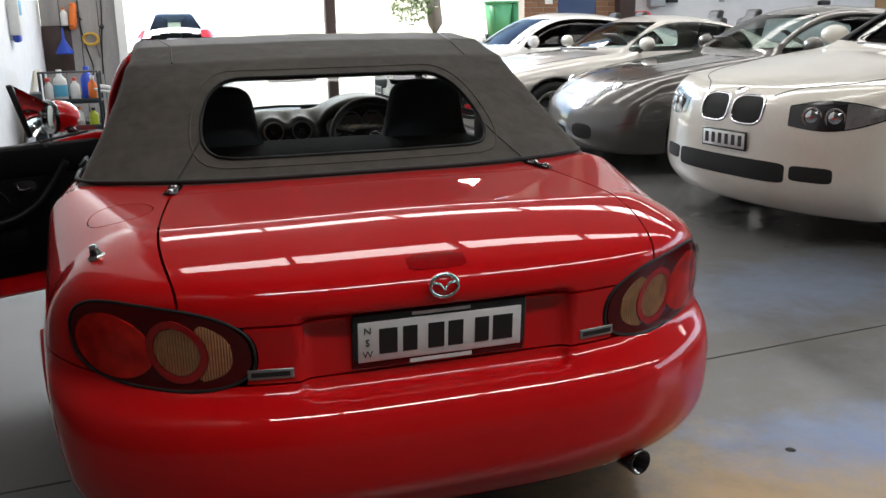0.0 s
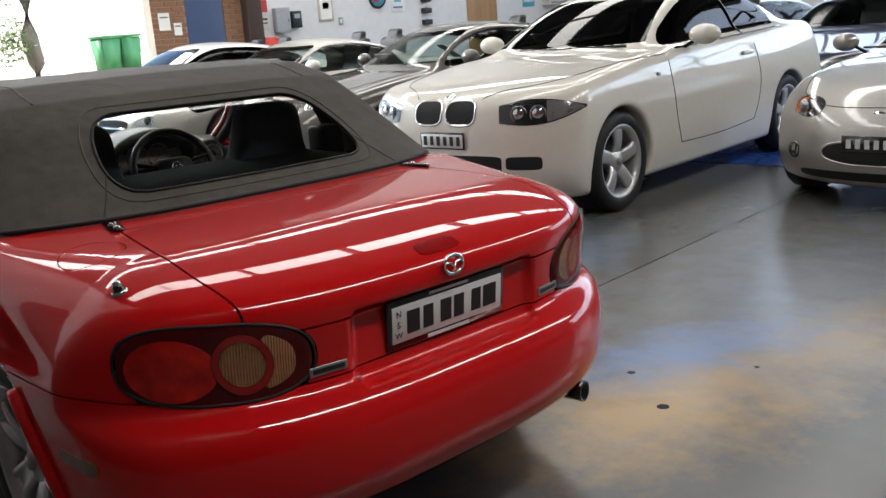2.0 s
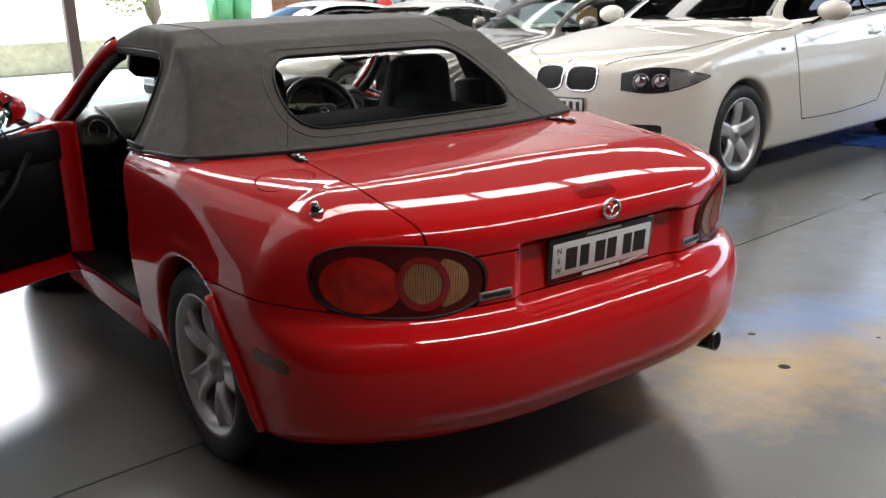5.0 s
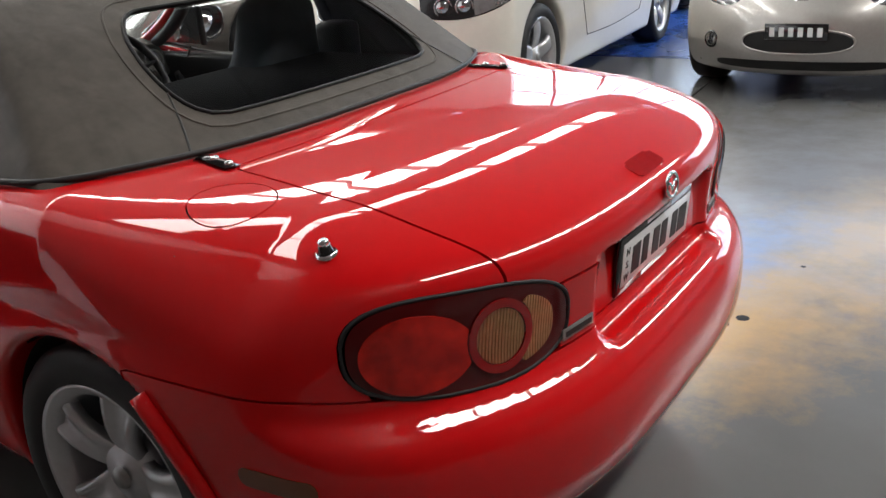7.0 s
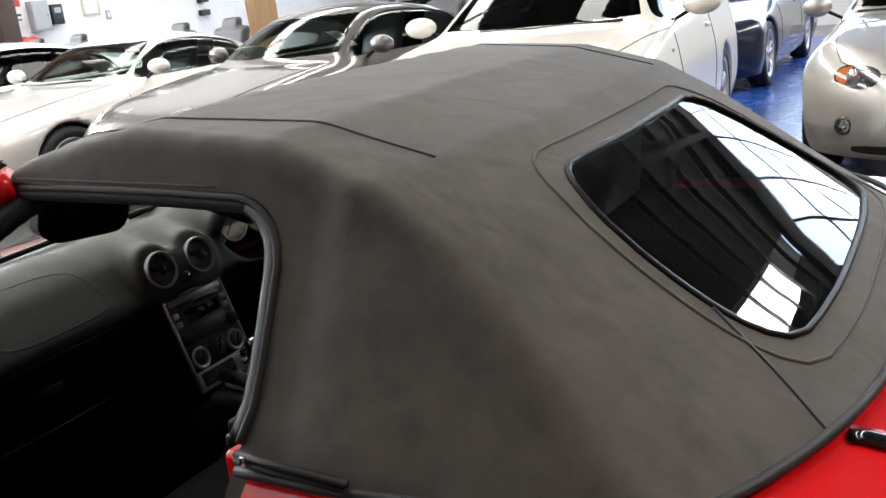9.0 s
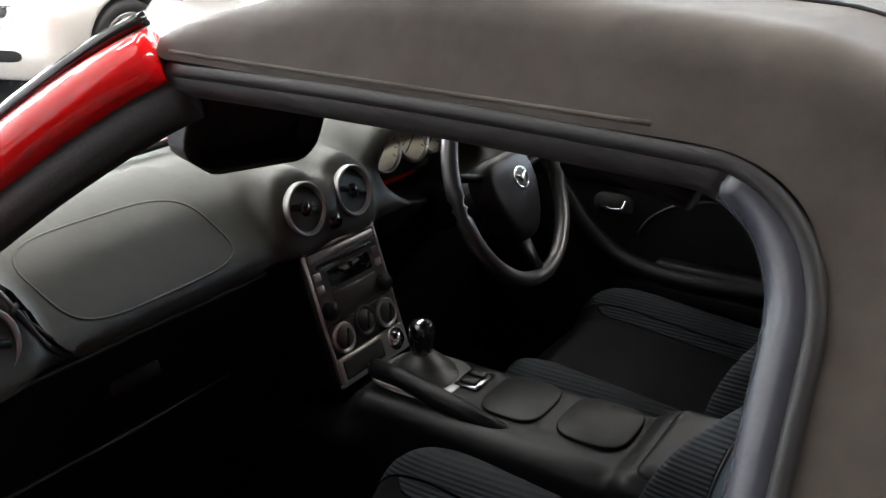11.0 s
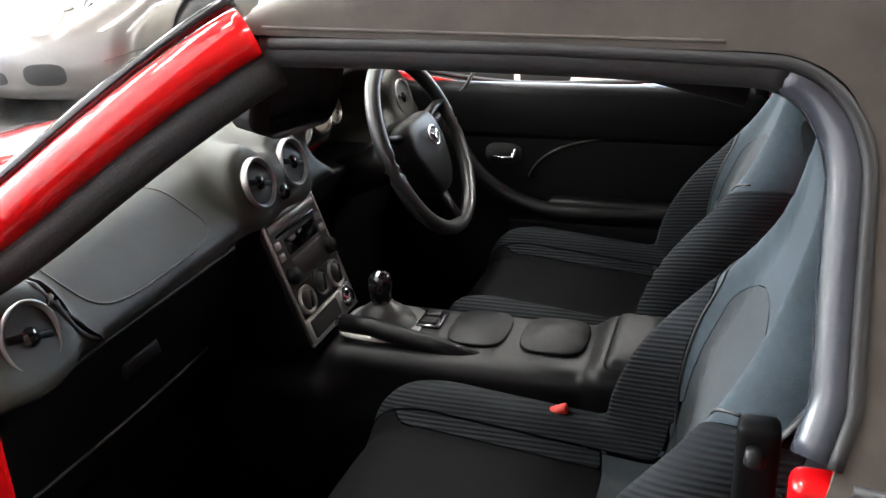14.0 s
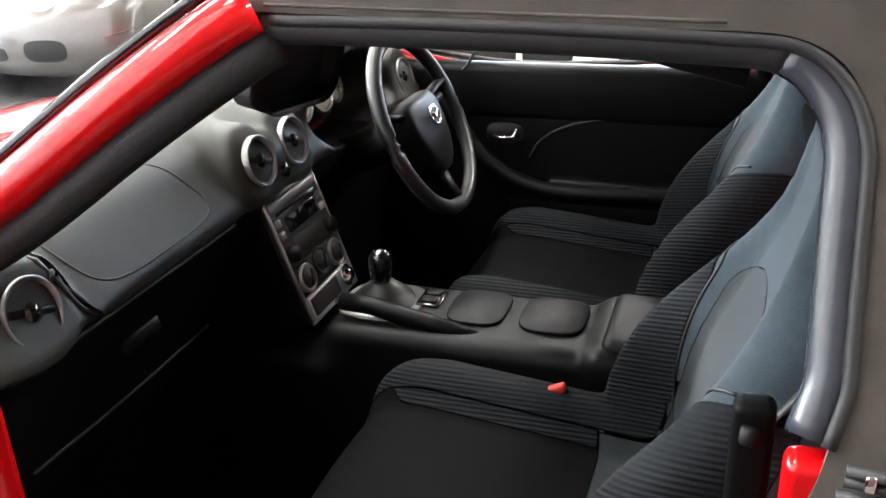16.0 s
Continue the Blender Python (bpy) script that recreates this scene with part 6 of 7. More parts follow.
porsche = other_car("grey_coupe", "dark grey metallic rear-engined sports coupe", FACING_W(2.92, 5.95, -7) @ Matrix.Scale(1.05, 4), GREY,
    4.45, 1.80, 1.30, 2.35, 1.0, 0.325,
    hood=((-4.5, 0.70), (-4.2, 0.86), (-3.6, 0.93), (-3.0, 0.94), (-1.7, 0.93), (-1.35, 0.90), (-0.9, 0.84), (-0.5, 0.765), (-0.2, 0.66), (0.0, 0.53)),
    deck=0.88,
    roof=((-4.4, 0.70), (-4.0, 0.90), (-3.5, 1.10), (-3.0, 1.25), (-2.5, 1.30), (-2.15, 1.27), (-1.8, 1.12), (-1.45, 0.90), (-1.2, 0.74)),
    nose=((0.15, -0.14), (0.25, -0.03), (0.42, 0.0), (0.53, -0.03), (0.63, -0.11), (0.78, -0.33)),
    tail=((0.15, -4.3), (0.4, -4.44), (0.7, -4.40), (0.9, -4.25)),
    sides=((0.15, 0.93), (0.3, 0.98), (0.5, 1.0), (0.65, 0.99), (0.8, 0.93), (0.95, 0.85)),
    glass_mat=SHADE_GREEN, spokes=5, twin=True, screen=(-2.15, -1.15, -2.9, -4.1), side_y=(-1.62, -3.3, 0, 0.9), h=0.028, rim=0.23, gw=0.84)

merc = other_car("silver_roadster", "pale silver hardtop roadster with price paper in the windscreen", FACING_W(2.40, 7.82), PALE,
    4.60, 1.85, 1.31, 2.58, 0.95, 0.335,
    hood=((-4.7, 0.85), (-4.4, 0.95), (-3.8, 0.98), (-3.0, 0.95), (-1.9, 0.95), (-1.5, 0.93), (-0.9, 0.86), (-0.3, 0.76), (-0.05, 0.66), (0.05, 0.55)),
    deck=0.90,
    roof=((-4.3, 0.80), (-3.9, 0.97), (-3.4, 1.18), (-3.0, 1.28), (-2.6, 1.31), (-2.3, 1.28), (-1.95, 1.12), (-1.6, 0.93), (-1.4, 0.80)),
    nose=((0.15, -0.12), (0.25, -0.03), (0.45, 0.0), (0.62, -0.01), (0.75, -0.08), (0.9, -0.3)),
    tail=((0.15, -4.4), (0.4, -4.59), (0.7, -4.57), (1.0, -4.4)),
    sides=((0.15, 0.94), (0.3, 0.985), (0.5, 1.0), (0.7, 0.99), (0.85, 0.94), (1.0, 0.88)),
    glass_mat=SHADE_GREEN, spokes=5, twin=True, screen=(-2.3, -1.35, -3.0, -4.0), side_y=(-1.8, -3.4, 0, 0.9), h=0.03, rim=0.24)

car1 = other_car("pearl_coupe", "pearl white two-door coupe beside the roller door", FACING_W(2.2, 9.85), WHITE_CAR,
    4.58, 1.80, 1.36, 2.65, 0.85, 0.325,
    hood=((-4.7, 0.88), (-4.4, 0.98), (-3.8, 1.0), (-3.0, 0.95), (-1.8, 0.95), (-1.45, 0.94), (-0.9, 0.87), (-0.3, 0.76), (-0.05, 0.66), (0.05, 0.55)),
    deck=0.90,
    roof=((-4.5, 0.85), (-4.1, 1.0), (-3.5, 1.22), (-3.0, 1.33), (-2.6, 1.36), (-2.2, 1.33), (-1.8, 1.15), (-1.45, 0.93), (-1.2, 0.80)),
    nose=((0.15, -0.12), (0.25, -0.03), (0.45, 0.0), (0.62, -0.01), (0.75, -0.08), (0.9, -0.3)),
    tail=((0.15, -4.4), (0.4, -4.57), (0.7, -4.55), (1.0, -4.4)),
    sides=((0.15, 0.94), (0.3, 0.985), (0.5, 1.0), (0.7, 0.99), (0.85, 0.94), (1.0, 0.88)),
    glass_mat=TINT, spokes=5, screen=(-2.2, -1.2, -3.0, -4.2), side_y=(-1.65, -3.7, 0, 0.9), h=0.03, rim=0.235)

nc = other_car("silver_convertible", "champagne silver convertible with oval grille and headlamps", FACING_W(4.15, 0.78), SILVER,
    4.0, 1.72, 1.245, 2.33, 0.80, 0.31,
    hood=((-4.1, 0.80), (-3.8, 0.90), (-3.3, 0.93), (-2.6, 0.92), (-1.6, 0.93), (-1.25, 0.92), (-0.8, 0.865), (-0.35, 0.775), (-0.1, 0.675), (0.0, 0.59)),
    deck=0.90,
    roof=((-3.6, 0.80), (-3.3, 0.93), (-2.95, 1.10), (-2.6, 1.21), (-2.3, 1.245), (-2.0, 1.21), (-1.65, 1.05), (-1.35, 0.90), (-1.2, 0.80)),
    nose=((0.15, -0.10), (0.25, -0.02), (0.42, 0.0), (0.55, -0.03), (0.66, -0.10), (0.8, -0.28)),
    tail=((0.15, -3.85), (0.4, -4.0), (0.7, -3.97), (0.9, -3.85)),
    sides=((0.15, 0.95), (0.3, 0.985), (0.5, 1.0), (0.65, 0.99), (0.8, 0.93), (0.95, 0.85)),
    glass_mat=SHADE_GREEN, spokes=5, screen=(-2.0, -1.1, -2.8, -3.3), side_y=(-1.5, -2.7, 0, 0.9), h=0.026, rim=0.215, plan=0.20)

navy = other_car("navy_coupe", "dark navy grand tourer parked on the blue bay", FACING_W(8.2, 3.5, 0), NAVY,
    4.7, 1.88, 1.36, 2.75, 0.85, 0.345,
    hood=((-4.8, 0.90), (-4.4, 1.0), (-3.8, 1.02), (-3.0, 0.98), (-1.9, 0.97), (-1.5, 0.95), (-0.9, 0.86), (-0.3, 0.76), (-0.05, 0.66), (0.05, 0.55)),
    deck=0.92,
    roof=((-4.5, 0.85), (-4.1, 1.0), (-3.5, 1.22), (-3.0, 1.33), (-2.6, 1.36), (-2.2, 1.33), (-1.8, 1.15), (-1.45, 0.93), (-1.2, 0.80)),
    nose=((0.15, -0.12), (0.25, -0.03), (0.45, 0.0), (0.62, -0.01), (0.75, -0.08), (0.9, -0.3)),
    tail=((0.15, -4.5), (0.4, -4.69), (0.7, -4.67), (1.0, -4.5)),
    sides=((0.15, 0.94), (0.3, 0.985), (0.5, 1.0), (0.7, 0.99), (0.85, 0.94), (1.0, 0.88)),
    glass_mat=SHADE_GREEN, spokes=5, twin=True, screen=(-2.2, -1.2, -3.0, -4.2), side_y=(-1.65, -3.7, 0, 0.9), h=0.04, rim=0.25)


def plain_car(name, label, m, paint, glass_mat, tall=0.0):
    """A further car of the row behind, of common proportions."""
    return other_car(name, label, m, paint,
        4.58, 1.80, 1.36 + tall, 2.65, 0.85, 0.325,
        hood=((-4.7, 0.90), (-4.4, 1.0), (-3.8, 1.02), (-3.0, 0.97), (-1.8, 0.96), (-1.45, 0.95), (-0.9, 0.88), (-0.3, 0.77), (-0.05, 0.66), (0.05, 0.55)),
        deck=0.91,
        roof=((-4.6, 0.85 + tall), (-4.25, 1.05 + tall), (-3.7, 1.26 + tall), (-3.0, 1.35 + tall), (-2.6, 1.36 + tall), (-2.2, 1.32 + tall), (-1.8, 1.15 + tall * 0.6), (-1.45, 0.94), (-1.2, 0.80)),
        nose=((0.15, -0.12), (0.25, -0.03), (0.45, 0.0), (0.62, -0.01), (0.75, -0.08), (0.9, -0.3)),
        tail=((0.15, -4.4), (0.4, -4.57), (0.7, -4.56), (1.0, -4.5)),
        sides=((0.15, 0.94), (0.3, 0.985), (0.5, 1.0), (0.7, 0.99), (0.85, 0.94), (1.0, 0.88)),
        glass_mat=glass_mat, screen=(-2.2, -1.2, -3.0, -4.4), side_y=(-1.65, -3.9, 0, 0.9), h=0.045, rim=0.235)


charcoal = plain_car("charcoal_saloon", "dark charcoal saloon behind the front row with price sheets", FACING_W(7.9, 7.55), CHARCOAL, SHADE_GREEN)
hatch = plain_car("silver_hatchback", "bright silver hatchback behind the front row", FACING_W(8.2, 5.55), PALE, SHADE_GREEN, 0.06)
wagon = plain_car("white_wagon", "white wagon parked outside with its red tail lamps showing", pose(0.0, 24.4, 0.16), WHITE_CAR, SHADE_GREEN, 0.12)

# ---- lamps, grilles and trim of the other cars ----
HEAD_DARK = material("dark_lamp_housing", (0.018, 0.018, 0.020), 0.2, 0.2, 0.4, 0.02, vary=0.2, scale=40)
HEAD_SMOKE = material("smoky_lamp_housing", (0.11, 0.11, 0.115), 0.15, 0.8, 1.0, 0.02, vary=0.4, scale=26)
HEAD_CLEAR = material("pale_lamp_housing", (0.42, 0.43, 0.44), 0.2, 0.7, 1.0, 0.02, vary=0.3, scale=30)
LENS = material("lamp_lens", (0.55, 0.56, 0.58), 0.06, 0.9, 1.0, 0.02, vary=0.2, scale=30)
MESH_BLACK = material("grille_mesh", (0.006, 0.006, 0.006), 0.8, vary=0.3, scale=120)
ORANGE = material("orange_lens", (0.55, 0.13, 0.02), 0.15, 0.0, 1.0, 0.02, vary=0.15, scale=50)


def inlay(sh, name, region, mat, lo, hi, label="", proud=0.002, h=0.014, parent=None):
    """A flush piece set into a car's skin where region() is negative."""
    s = nets(sh.full, lo, hi, h)
    g = panel(s, sh.full, region, h, 0.0, 0.006, proud)
    return surf(name, g, mat, parent or sh.thing, label) if g else None


def onto_front(sh, points, back=False):
    """Points carried straight along y onto a car's nose (or tail)."""
    p = np.array(points, float)
    for _ in range(40):
        p[:, 1] += (0.6 if back else -0.6) * sh.full(p[:, 0], p[:, 1], p[:, 2])
    return p


def oval_zone(cx, cz, rx, rz, e=2.0, tilt=0.0, ymin=-9.0, ymax=9.0, lean=0.0):
    """Oval in front view; lean carries it round the corner."""
    def g(x, y, z):
        u = x - cx - math.copysign(lean, cx) * y
        v = z - cz - tilt * (np.abs(x) - abs(cx))
        return np.maximum(((np.abs(u / rx) ** e + np.abs(v / rz) ** e) ** (1 / e) - 1) * min(rx, rz), np.maximum(ymin - y, y - ymax))
    return g


def plate_on(sh, z, w=0.372, hgt=0.107, mat=None, y=None, tilt=0):
    q = on_surface(sh.full, [(0, 0.0, z)])[0]
    p = part("number_plate", box_bm(w, 0.012, hgt, 0.004, 2), mat or GLOSS_BLACK, sh.thing, "number plate with plain bars", pose(0, q[1] + 0.008, z, tilt, 0, 0))
    part("plate_face", box_bm(w - 0.02, 0.003, hgt - 0.02, 0.002, 1, (0, 0.006, 0)), GLOSS_BLACK if mat else PLATE, p)
    for k in range(6):
        part("plate_bar", box_bm(0.030, 0.001, hgt * 0.55, 0, 1, (-0.14 + 0.056 * k, 0.0082, 0)), PLATE if mat else INK, p, smooth=False)
    return p


def mirrors_on(sh, x, y, z, mat, sx=0.10, sy=0.075, sz=0.07):
    for k in (-1, 1):
        f = lambda X, Y, Z, k=k: smax(np.sqrt(((X - k * x) / sx) ** 2 + ((Y - y) / sy) ** 2 + ((Z - z) / sz) ** 2) - 1, (y - 0.03 - Y) / 0.06, 0.05) * min(sx, sy, sz)
        m = blob("door_mirror", f, (k * x - 0.13, y - 0.11, z - 0.10), (k * x + 0.13, y + 0.11, z + 0.10), 0.016, mat, sh.thing)
        part("mirror_stalk", tube_bm([(k * (x - 0.06), y, z - 0.03), (k * (x - 0.17), y - 0.01, z - 0.09)], 0.020, 8, False, 0.6), TRIM, m)


def seams_on(sh, lines, r=0.0035, mat=None):
    for ln in lines:
        for k in (-1, 1):
            bead("panel_gap", sh.full, [(k * a, b, c) for a, b, c in ln], r, mat or INK, sh.thing, 26)


def paper_on(sh, x, y, z, w, hgt, turn, tilt=-58):
    part("price_paper", box_bm(w, 0.003, hgt, 0, 1), PAPER, sh.thing, "white price sheet behind the windscreen", pose(x, y, z, tilt, 0, turn), smooth=False)


def handles_on(sh, y, z, mat):
    for k in (-1, 1):
        q = on_surface(sh.full, [(k * 0.9, y, z)])[0]
        part("door_handle", box_bm(0.035, 0.17, 0.028, 0.012, 3, (q[0] + k * 0.004, y, z)), mat, sh.thing)


LAMP_UP = spline((0.40, 0.735), (0.47, 0.748), (0.62, 0.775), (0.80, 0.778), (0.95, 0.760), (1.09, 0.728))
LAMP_LO = spline((0.40, 0.650), (0.47, 0.642), (0.62, 0.628), (0.78, 0.634), (0.95, 0.672), (1.09, 0.722))


def swept_lamp(k, inset=0.0, start=0.46):
    """A headlamp that is blunt towards the grille and runs to a point along the wing."""
    def g(x, y, z):
        w = k * x - 0.60 * y
        return np.maximum(np.maximum(smax(z - LAMP_UP(w), LAMP_LO(w) - z, 0.008) + inset, np.maximum(start + inset - w, w - 1.09)), np.maximum(-k * x, -0.8 - y))
    return g


def detail_bmw(sh):
    c = sh.thing
    for k in (-1, 1):
        g = oval_zone(k * 0.135, 0.705, 0.116, 0.074, 3.4)
        gr = inlay(sh, "kidney_grille", g, MESH_BLACK, (k * 0.135 - 0.15, -0.30, 0.58), (k * 0.135 + 0.15, 0.08, 0.84), "black kidney grille")
        ring = onto_front(sh, [(k * 0.135 + px, 0.0, 0.705 + pz) for px, pz in oval(0.234, 0.150, 3.4, 44)])
        part("grille_frame", tube_bm([tuple(v) for v in ring], 0.009, 8, True), CHROME, gr, "chrome grille frame")
        for n in range(7):
            xx = k * 0.135 - 0.078 + 0.026 * n
            part("grille_slat", tube_bm([tuple(v) for v in onto_front(sh, [(xx, 0, 0.645), (xx, 0, 0.705), (xx, 0, 0.765)])], 0.003, 5), MESH_BLACK, gr)
        hl = swept_lamp(k)
        lamp = inlay(sh, "headlamp", hl, HEAD_DARK, (k * 0.63 - 0.36, -0.65, 0.55), (k * 0.63 + 0.36, 0.06, 0.88), "dark headlamp with twin round lenses")
        for px in (0.545, 0.655):
            q = onto_front(sh, [(k * px, -0.1, 0.695)])[0]
            part("lamp_ring", lathe_bm([(0.042, 0.0), (0.050, 0.006), (0.053, 0.0), (0.05, -0.01)], 28, "y"), HEAD_CLEAR, lamp, "", pose(q[0], q[1] + 0.002, 0.695, 0, 0, -k * 28))
            part("lamp_lens", lathe_bm([(0, 0.014), (0.02, 0.011), (0.037, 0.0)], 24, "y"), LENS, lamp, "", pose(q[0], q[1] + 0.002, 0.695, 0, 0, -k * 28))
        inlay(sh, "side_intake", oval_zone(k * 0.61, 0.400, 0.125, 0.040, 6, 0.0, -0.6, 9, 0.4), MESH_BLACK, (k * 0.60 - 0.25, -0.45, 0.33), (k * 0.60 + 0.25, 0.06, 0.50))
        inlay(sh, "tail_lamp", oval_zone(k * 0.66, 0.86, 0.16, 0.07, 2.5, 0, -9, -3.5), LAMP_RED, (k * 0.66 - 0.25, -4.45, 0.75), (k * 0.66 + 0.25, -3.9, 0.98))
    for k in (-1, 1):
        inlay(sh, "clear_corner", swept_lamp(k, 0.006, 0.80), HEAD_CLEAR, (k * 0.68 - 0.30, -0.65, 0.55), (k * 0.68 + 0.30, 0.06, 0.88), "clear indicator corner", 0.004)
    inlay(sh, "lower_intake", oval_zone(0, 0.390, 0.44, 0.055, 9), MESH_BLACK, (-0.50, -0.35, 0.30), (0.50, 0.06, 0.50), "dark lower air intake")
    plate_on(sh, 0.535)
    q = on_surface(sh.full, [(0, -0.1, 0.81)])[0]
    part("bonnet_badge", lathe_bm([(0, 0.006), (0.034, 0.005), (0.038, 0)], 28), CHROME, c, "round silver bonnet badge", pose(0, q[1], q[2], -35, 0, 0))
    mirrors_on(sh, 0.945, -1.72, 1.060, CREAM, 0.115)
    handles_on(sh, -2.62, 0.875, CREAM)
    seams_on(sh, [((0.86, -1.42, 0.92), (0.88, -1.42, 0.72), (0.88, -1.46, 0.50), (0.86, -1.52, 0.34)), ((0.86, -2.80, 0.95), (0.88, -2.82, 0.75), (0.88, -2.80, 0.55), (0.86, -2.70, 0.36)), ((0.86, -1.52, 0.34), (0.86, -2.1, 0.33), (0.86, -2.70, 0.36)), ((0.80, -1.42, 0.95), (0.72, -0.9, 0.86), (0.62, -0.42, 0.80), (0.40, -0.22, 0.78), (0.27, -0.12, 0.76))])
    for k in (-1, 1):
        bead("window_trim", sh.full, [(k * 0.80, -1.60, 1.003), (k * 0.80, -2.4, 1.030), (k * 0.78, -3.4, 1.065)], 0.009, GLOSS_BLACK, c, 24)
        bead("window_post", sh.full, [(k * 0.78, -2.70, 1.04), (k * 0.70, -2.66, 1.18), (k * 0.64, -2.60, 1.33)], 0.020, GLOSS_BLACK, c, 12, flat=0.4)
        q = on_surface(sh.full, [(k * 0.9, -1.24, 0.83)])[0]
        part("side_repeater", box_bm(0.012, 0.05, 0.022, 0.005, 2, (q[0], -1.24, 0.83)), LENS, c)
    part("roof_aerial", tube_bm([(0.0, -3.0, 1.36), (0.0, -3.12, 1.52)], 0.004, 6), INK, c)
    part("wiper", tube_bm([(-0.55, -1.34, 1.02), (0.0, -1.28, 1.015), (0.35, -1.32, 1.02)], 0.010, 6), INK, c)
    paper_on(sh, 0.30, -1.62, 1.09, 0.24, 0.17, 10)


def detail_nc(sh):
    c = sh.thing
    inlay(sh, "oval_grille", oval_zone(0, 0.385, 0.33, 0.068, 2.6), MESH_BLACK, (-0.42, -0.3, 0.28), (0.42, 0.06, 0.50), "dark oval grille mouth")
    bead("grille_lip", sh.full, [(px, -0.02, 0.385 + pz) for px, pz in oval(0.67, 0.142, 2.6, 48)], 0.008, SILVER, c, 0, True)
    plate_on(sh, 0.445, 0.372, 0.10, GLOSS_BLACK)
    for k in (-1, 1):
        lamp = inlay(sh, "headlamp", oval_zone(k * 0.60, 0.655, 0.165, 0.062, 2.4, 0.08, -0.7, 9, 0.45), HEAD_SMOKE, (k * 0.62 - 0.28, -0.55, 0.54), (k * 0.62 + 0.28, 0.06, 0.80), "oval clear headlamp with orange indicator")
        inlay(sh, "indicator", lambda x, y, z, k=k: np.maximum(oval_zone(k * 0.60, 0.655, 0.150, 0.050, 2.4, 0.08, -0.7, 9, 0.45)(x, y, z), 0.05 - (np.abs(x) - 0.60 - 0.45 * y)), ORANGE, (k * 0.66 - 0.26, -0.55, 0.54), (k * 0.66 + 0.26, 0.06, 0.80), "orange corner indicator", 0.005, 0.012, lamp)
        q = on_surface(sh.full, [(k * 0.57, -0.1, 0.655)])[0]
        part("lamp_lens", lathe_bm([(0, 0.016), (0.025, 0.012), (0.043, 0.0)], 24, "y"), LENS, lamp, "", pose(q[0], q[1], 0.655, 0, 0, -k * 25))
        q = on_surface(sh.full, [(k * 0.60, -0.1, 0.372)])[0]
        fg = part("fog_lamp", lathe_bm([(0.040, 0.01), (0.054, 0.008), (0.056, -0.01)], 28, "y"), GLOSS_BLACK, c, "round fog lamp", pose(q[0], q[1], 0.372, 0, 0, -k * 24))
        part("fog_lens", lathe_bm([(0, 0.006), (0.038, 0.002)], 24, "y"), LENS, fg)
    inlay(sh, "lower_intake", oval_zone(0, 0.235, 0.52, 0.030, 4), MESH_BLACK, (-0.60, -0.4, 0.17), (0.60, 0.06, 0.29), "dark lower lip opening")
    q = on_surface(sh.full, [(0, -0.1, 0.60)])[0]
    part("nose_badge", moved(prism_bm(oval(0.10, 0.075), 0.006, 0.002), Matrix.Rotation(radians(180), 4, "Z")), CHROME, c, "oval chrome nose badge", pose(0, q[1], 0.60, 25, 0, 0))
    mirrors_on(sh, 0.90, -1.62, 0.98, SILVER, 0.10)
    seams_on(sh, [((0.60, -0.36, 0.72), (0.66, -0.7, 0.81), (0.66, -1.2, 0.88)), ((0.60, -0.36, 0.72), (0.35, -0.16, 0.655), (0.0, -0.12, 0.645)), ((0.86, -1.25, 0.86), (0.86, -1.27, 0.6), (0.85, -1.3, 0.35))])
    for k in (-1, 1):
        part("wiper", tube_bm([(-0.5 + 0.5 * k, -1.30, 0.955), (0.1 + 0.5 * k, -1.24, 0.955)], 0.009, 6), INK, c)


def detail_grey(sh):
    c = sh.thing
    for k in (-1, 1):
        lamp = inlay(sh, "headlamp", oval_zone(k * 0.50, 0.650, 0.13, 0.105, 2.2, 0.05, -0.75, 9, 0.45), HEAD_CLEAR, (k * 0.62 - 0.36, -0.75, 0.50), (k * 0.62 + 0.36, 0.06, 0.86), "teardrop clear headlamp")
        q = on_surface(sh.full, [(k * 0.60, -0.3, 0.70)])[0]
        part("lamp_lens", lathe_bm([(0, 0.02), (0.04, 0.014), (0.06, 0.0)], 24, "y"), LENS, lamp, "", pose(q[0], q[1] - 0.01, q[2], 35, 0, -k * 20))
        inlay(sh, "front_intake", oval_zone(k * 0.50, 0.335, 0.13, 0.062, 3, 0, -0.6, 9, 0.3), MESH_BLACK, (k * 0.52 - 0.25, -0.45, 0.24), (k * 0.52 + 0.25, 0.06, 0.43), "dark corner air intake")
    inlay(sh, "centre_intake", oval_zone(0, 0.315, 0.24, 0.045, 4), MESH_BLACK, (-0.32, -0.3, 0.24), (0.32, 0.06, 0.40))
    mirrors_on(sh, 0.93, -1.82, 0.985, GREY, 0.105)
    handles_on(sh, -2.60, 0.76, GREY)
    seams_on(sh, [((0.55, -0.30, 0.62), (0.60, -0.8, 0.75), (0.66, -1.4, 0.87)), ((0.55, -0.30, 0.62), (0.30, -0.20, 0.55), (0.0, -0.18, 0.54)), ((0.9, -1.50, 0.82), (0.9, -1.52, 0.6), (0.9, -1.56, 0.34)), ((0.9, -2.75, 0.85), (0.9, -2.80, 0.6), (0.88, -2.65, 0.36)), ((0.93, -0.06, 0.42), (0.90, -0.30, 0.43), (0.9, -0.66, 0.45))])
    part("wiper", tube_bm([(-0.50, -1.40, 0.89), (0.1, -1.34, 0.885), (0.45, -1.40, 0.89)], 0.010, 6), INK, c)
    paper_on(sh, 0.38, -1.78, 0.99, 0.28, 0.20, 6)
    paper_on(sh, -0.42, -1.95, 1.04, 0.14, 0.24, -4)


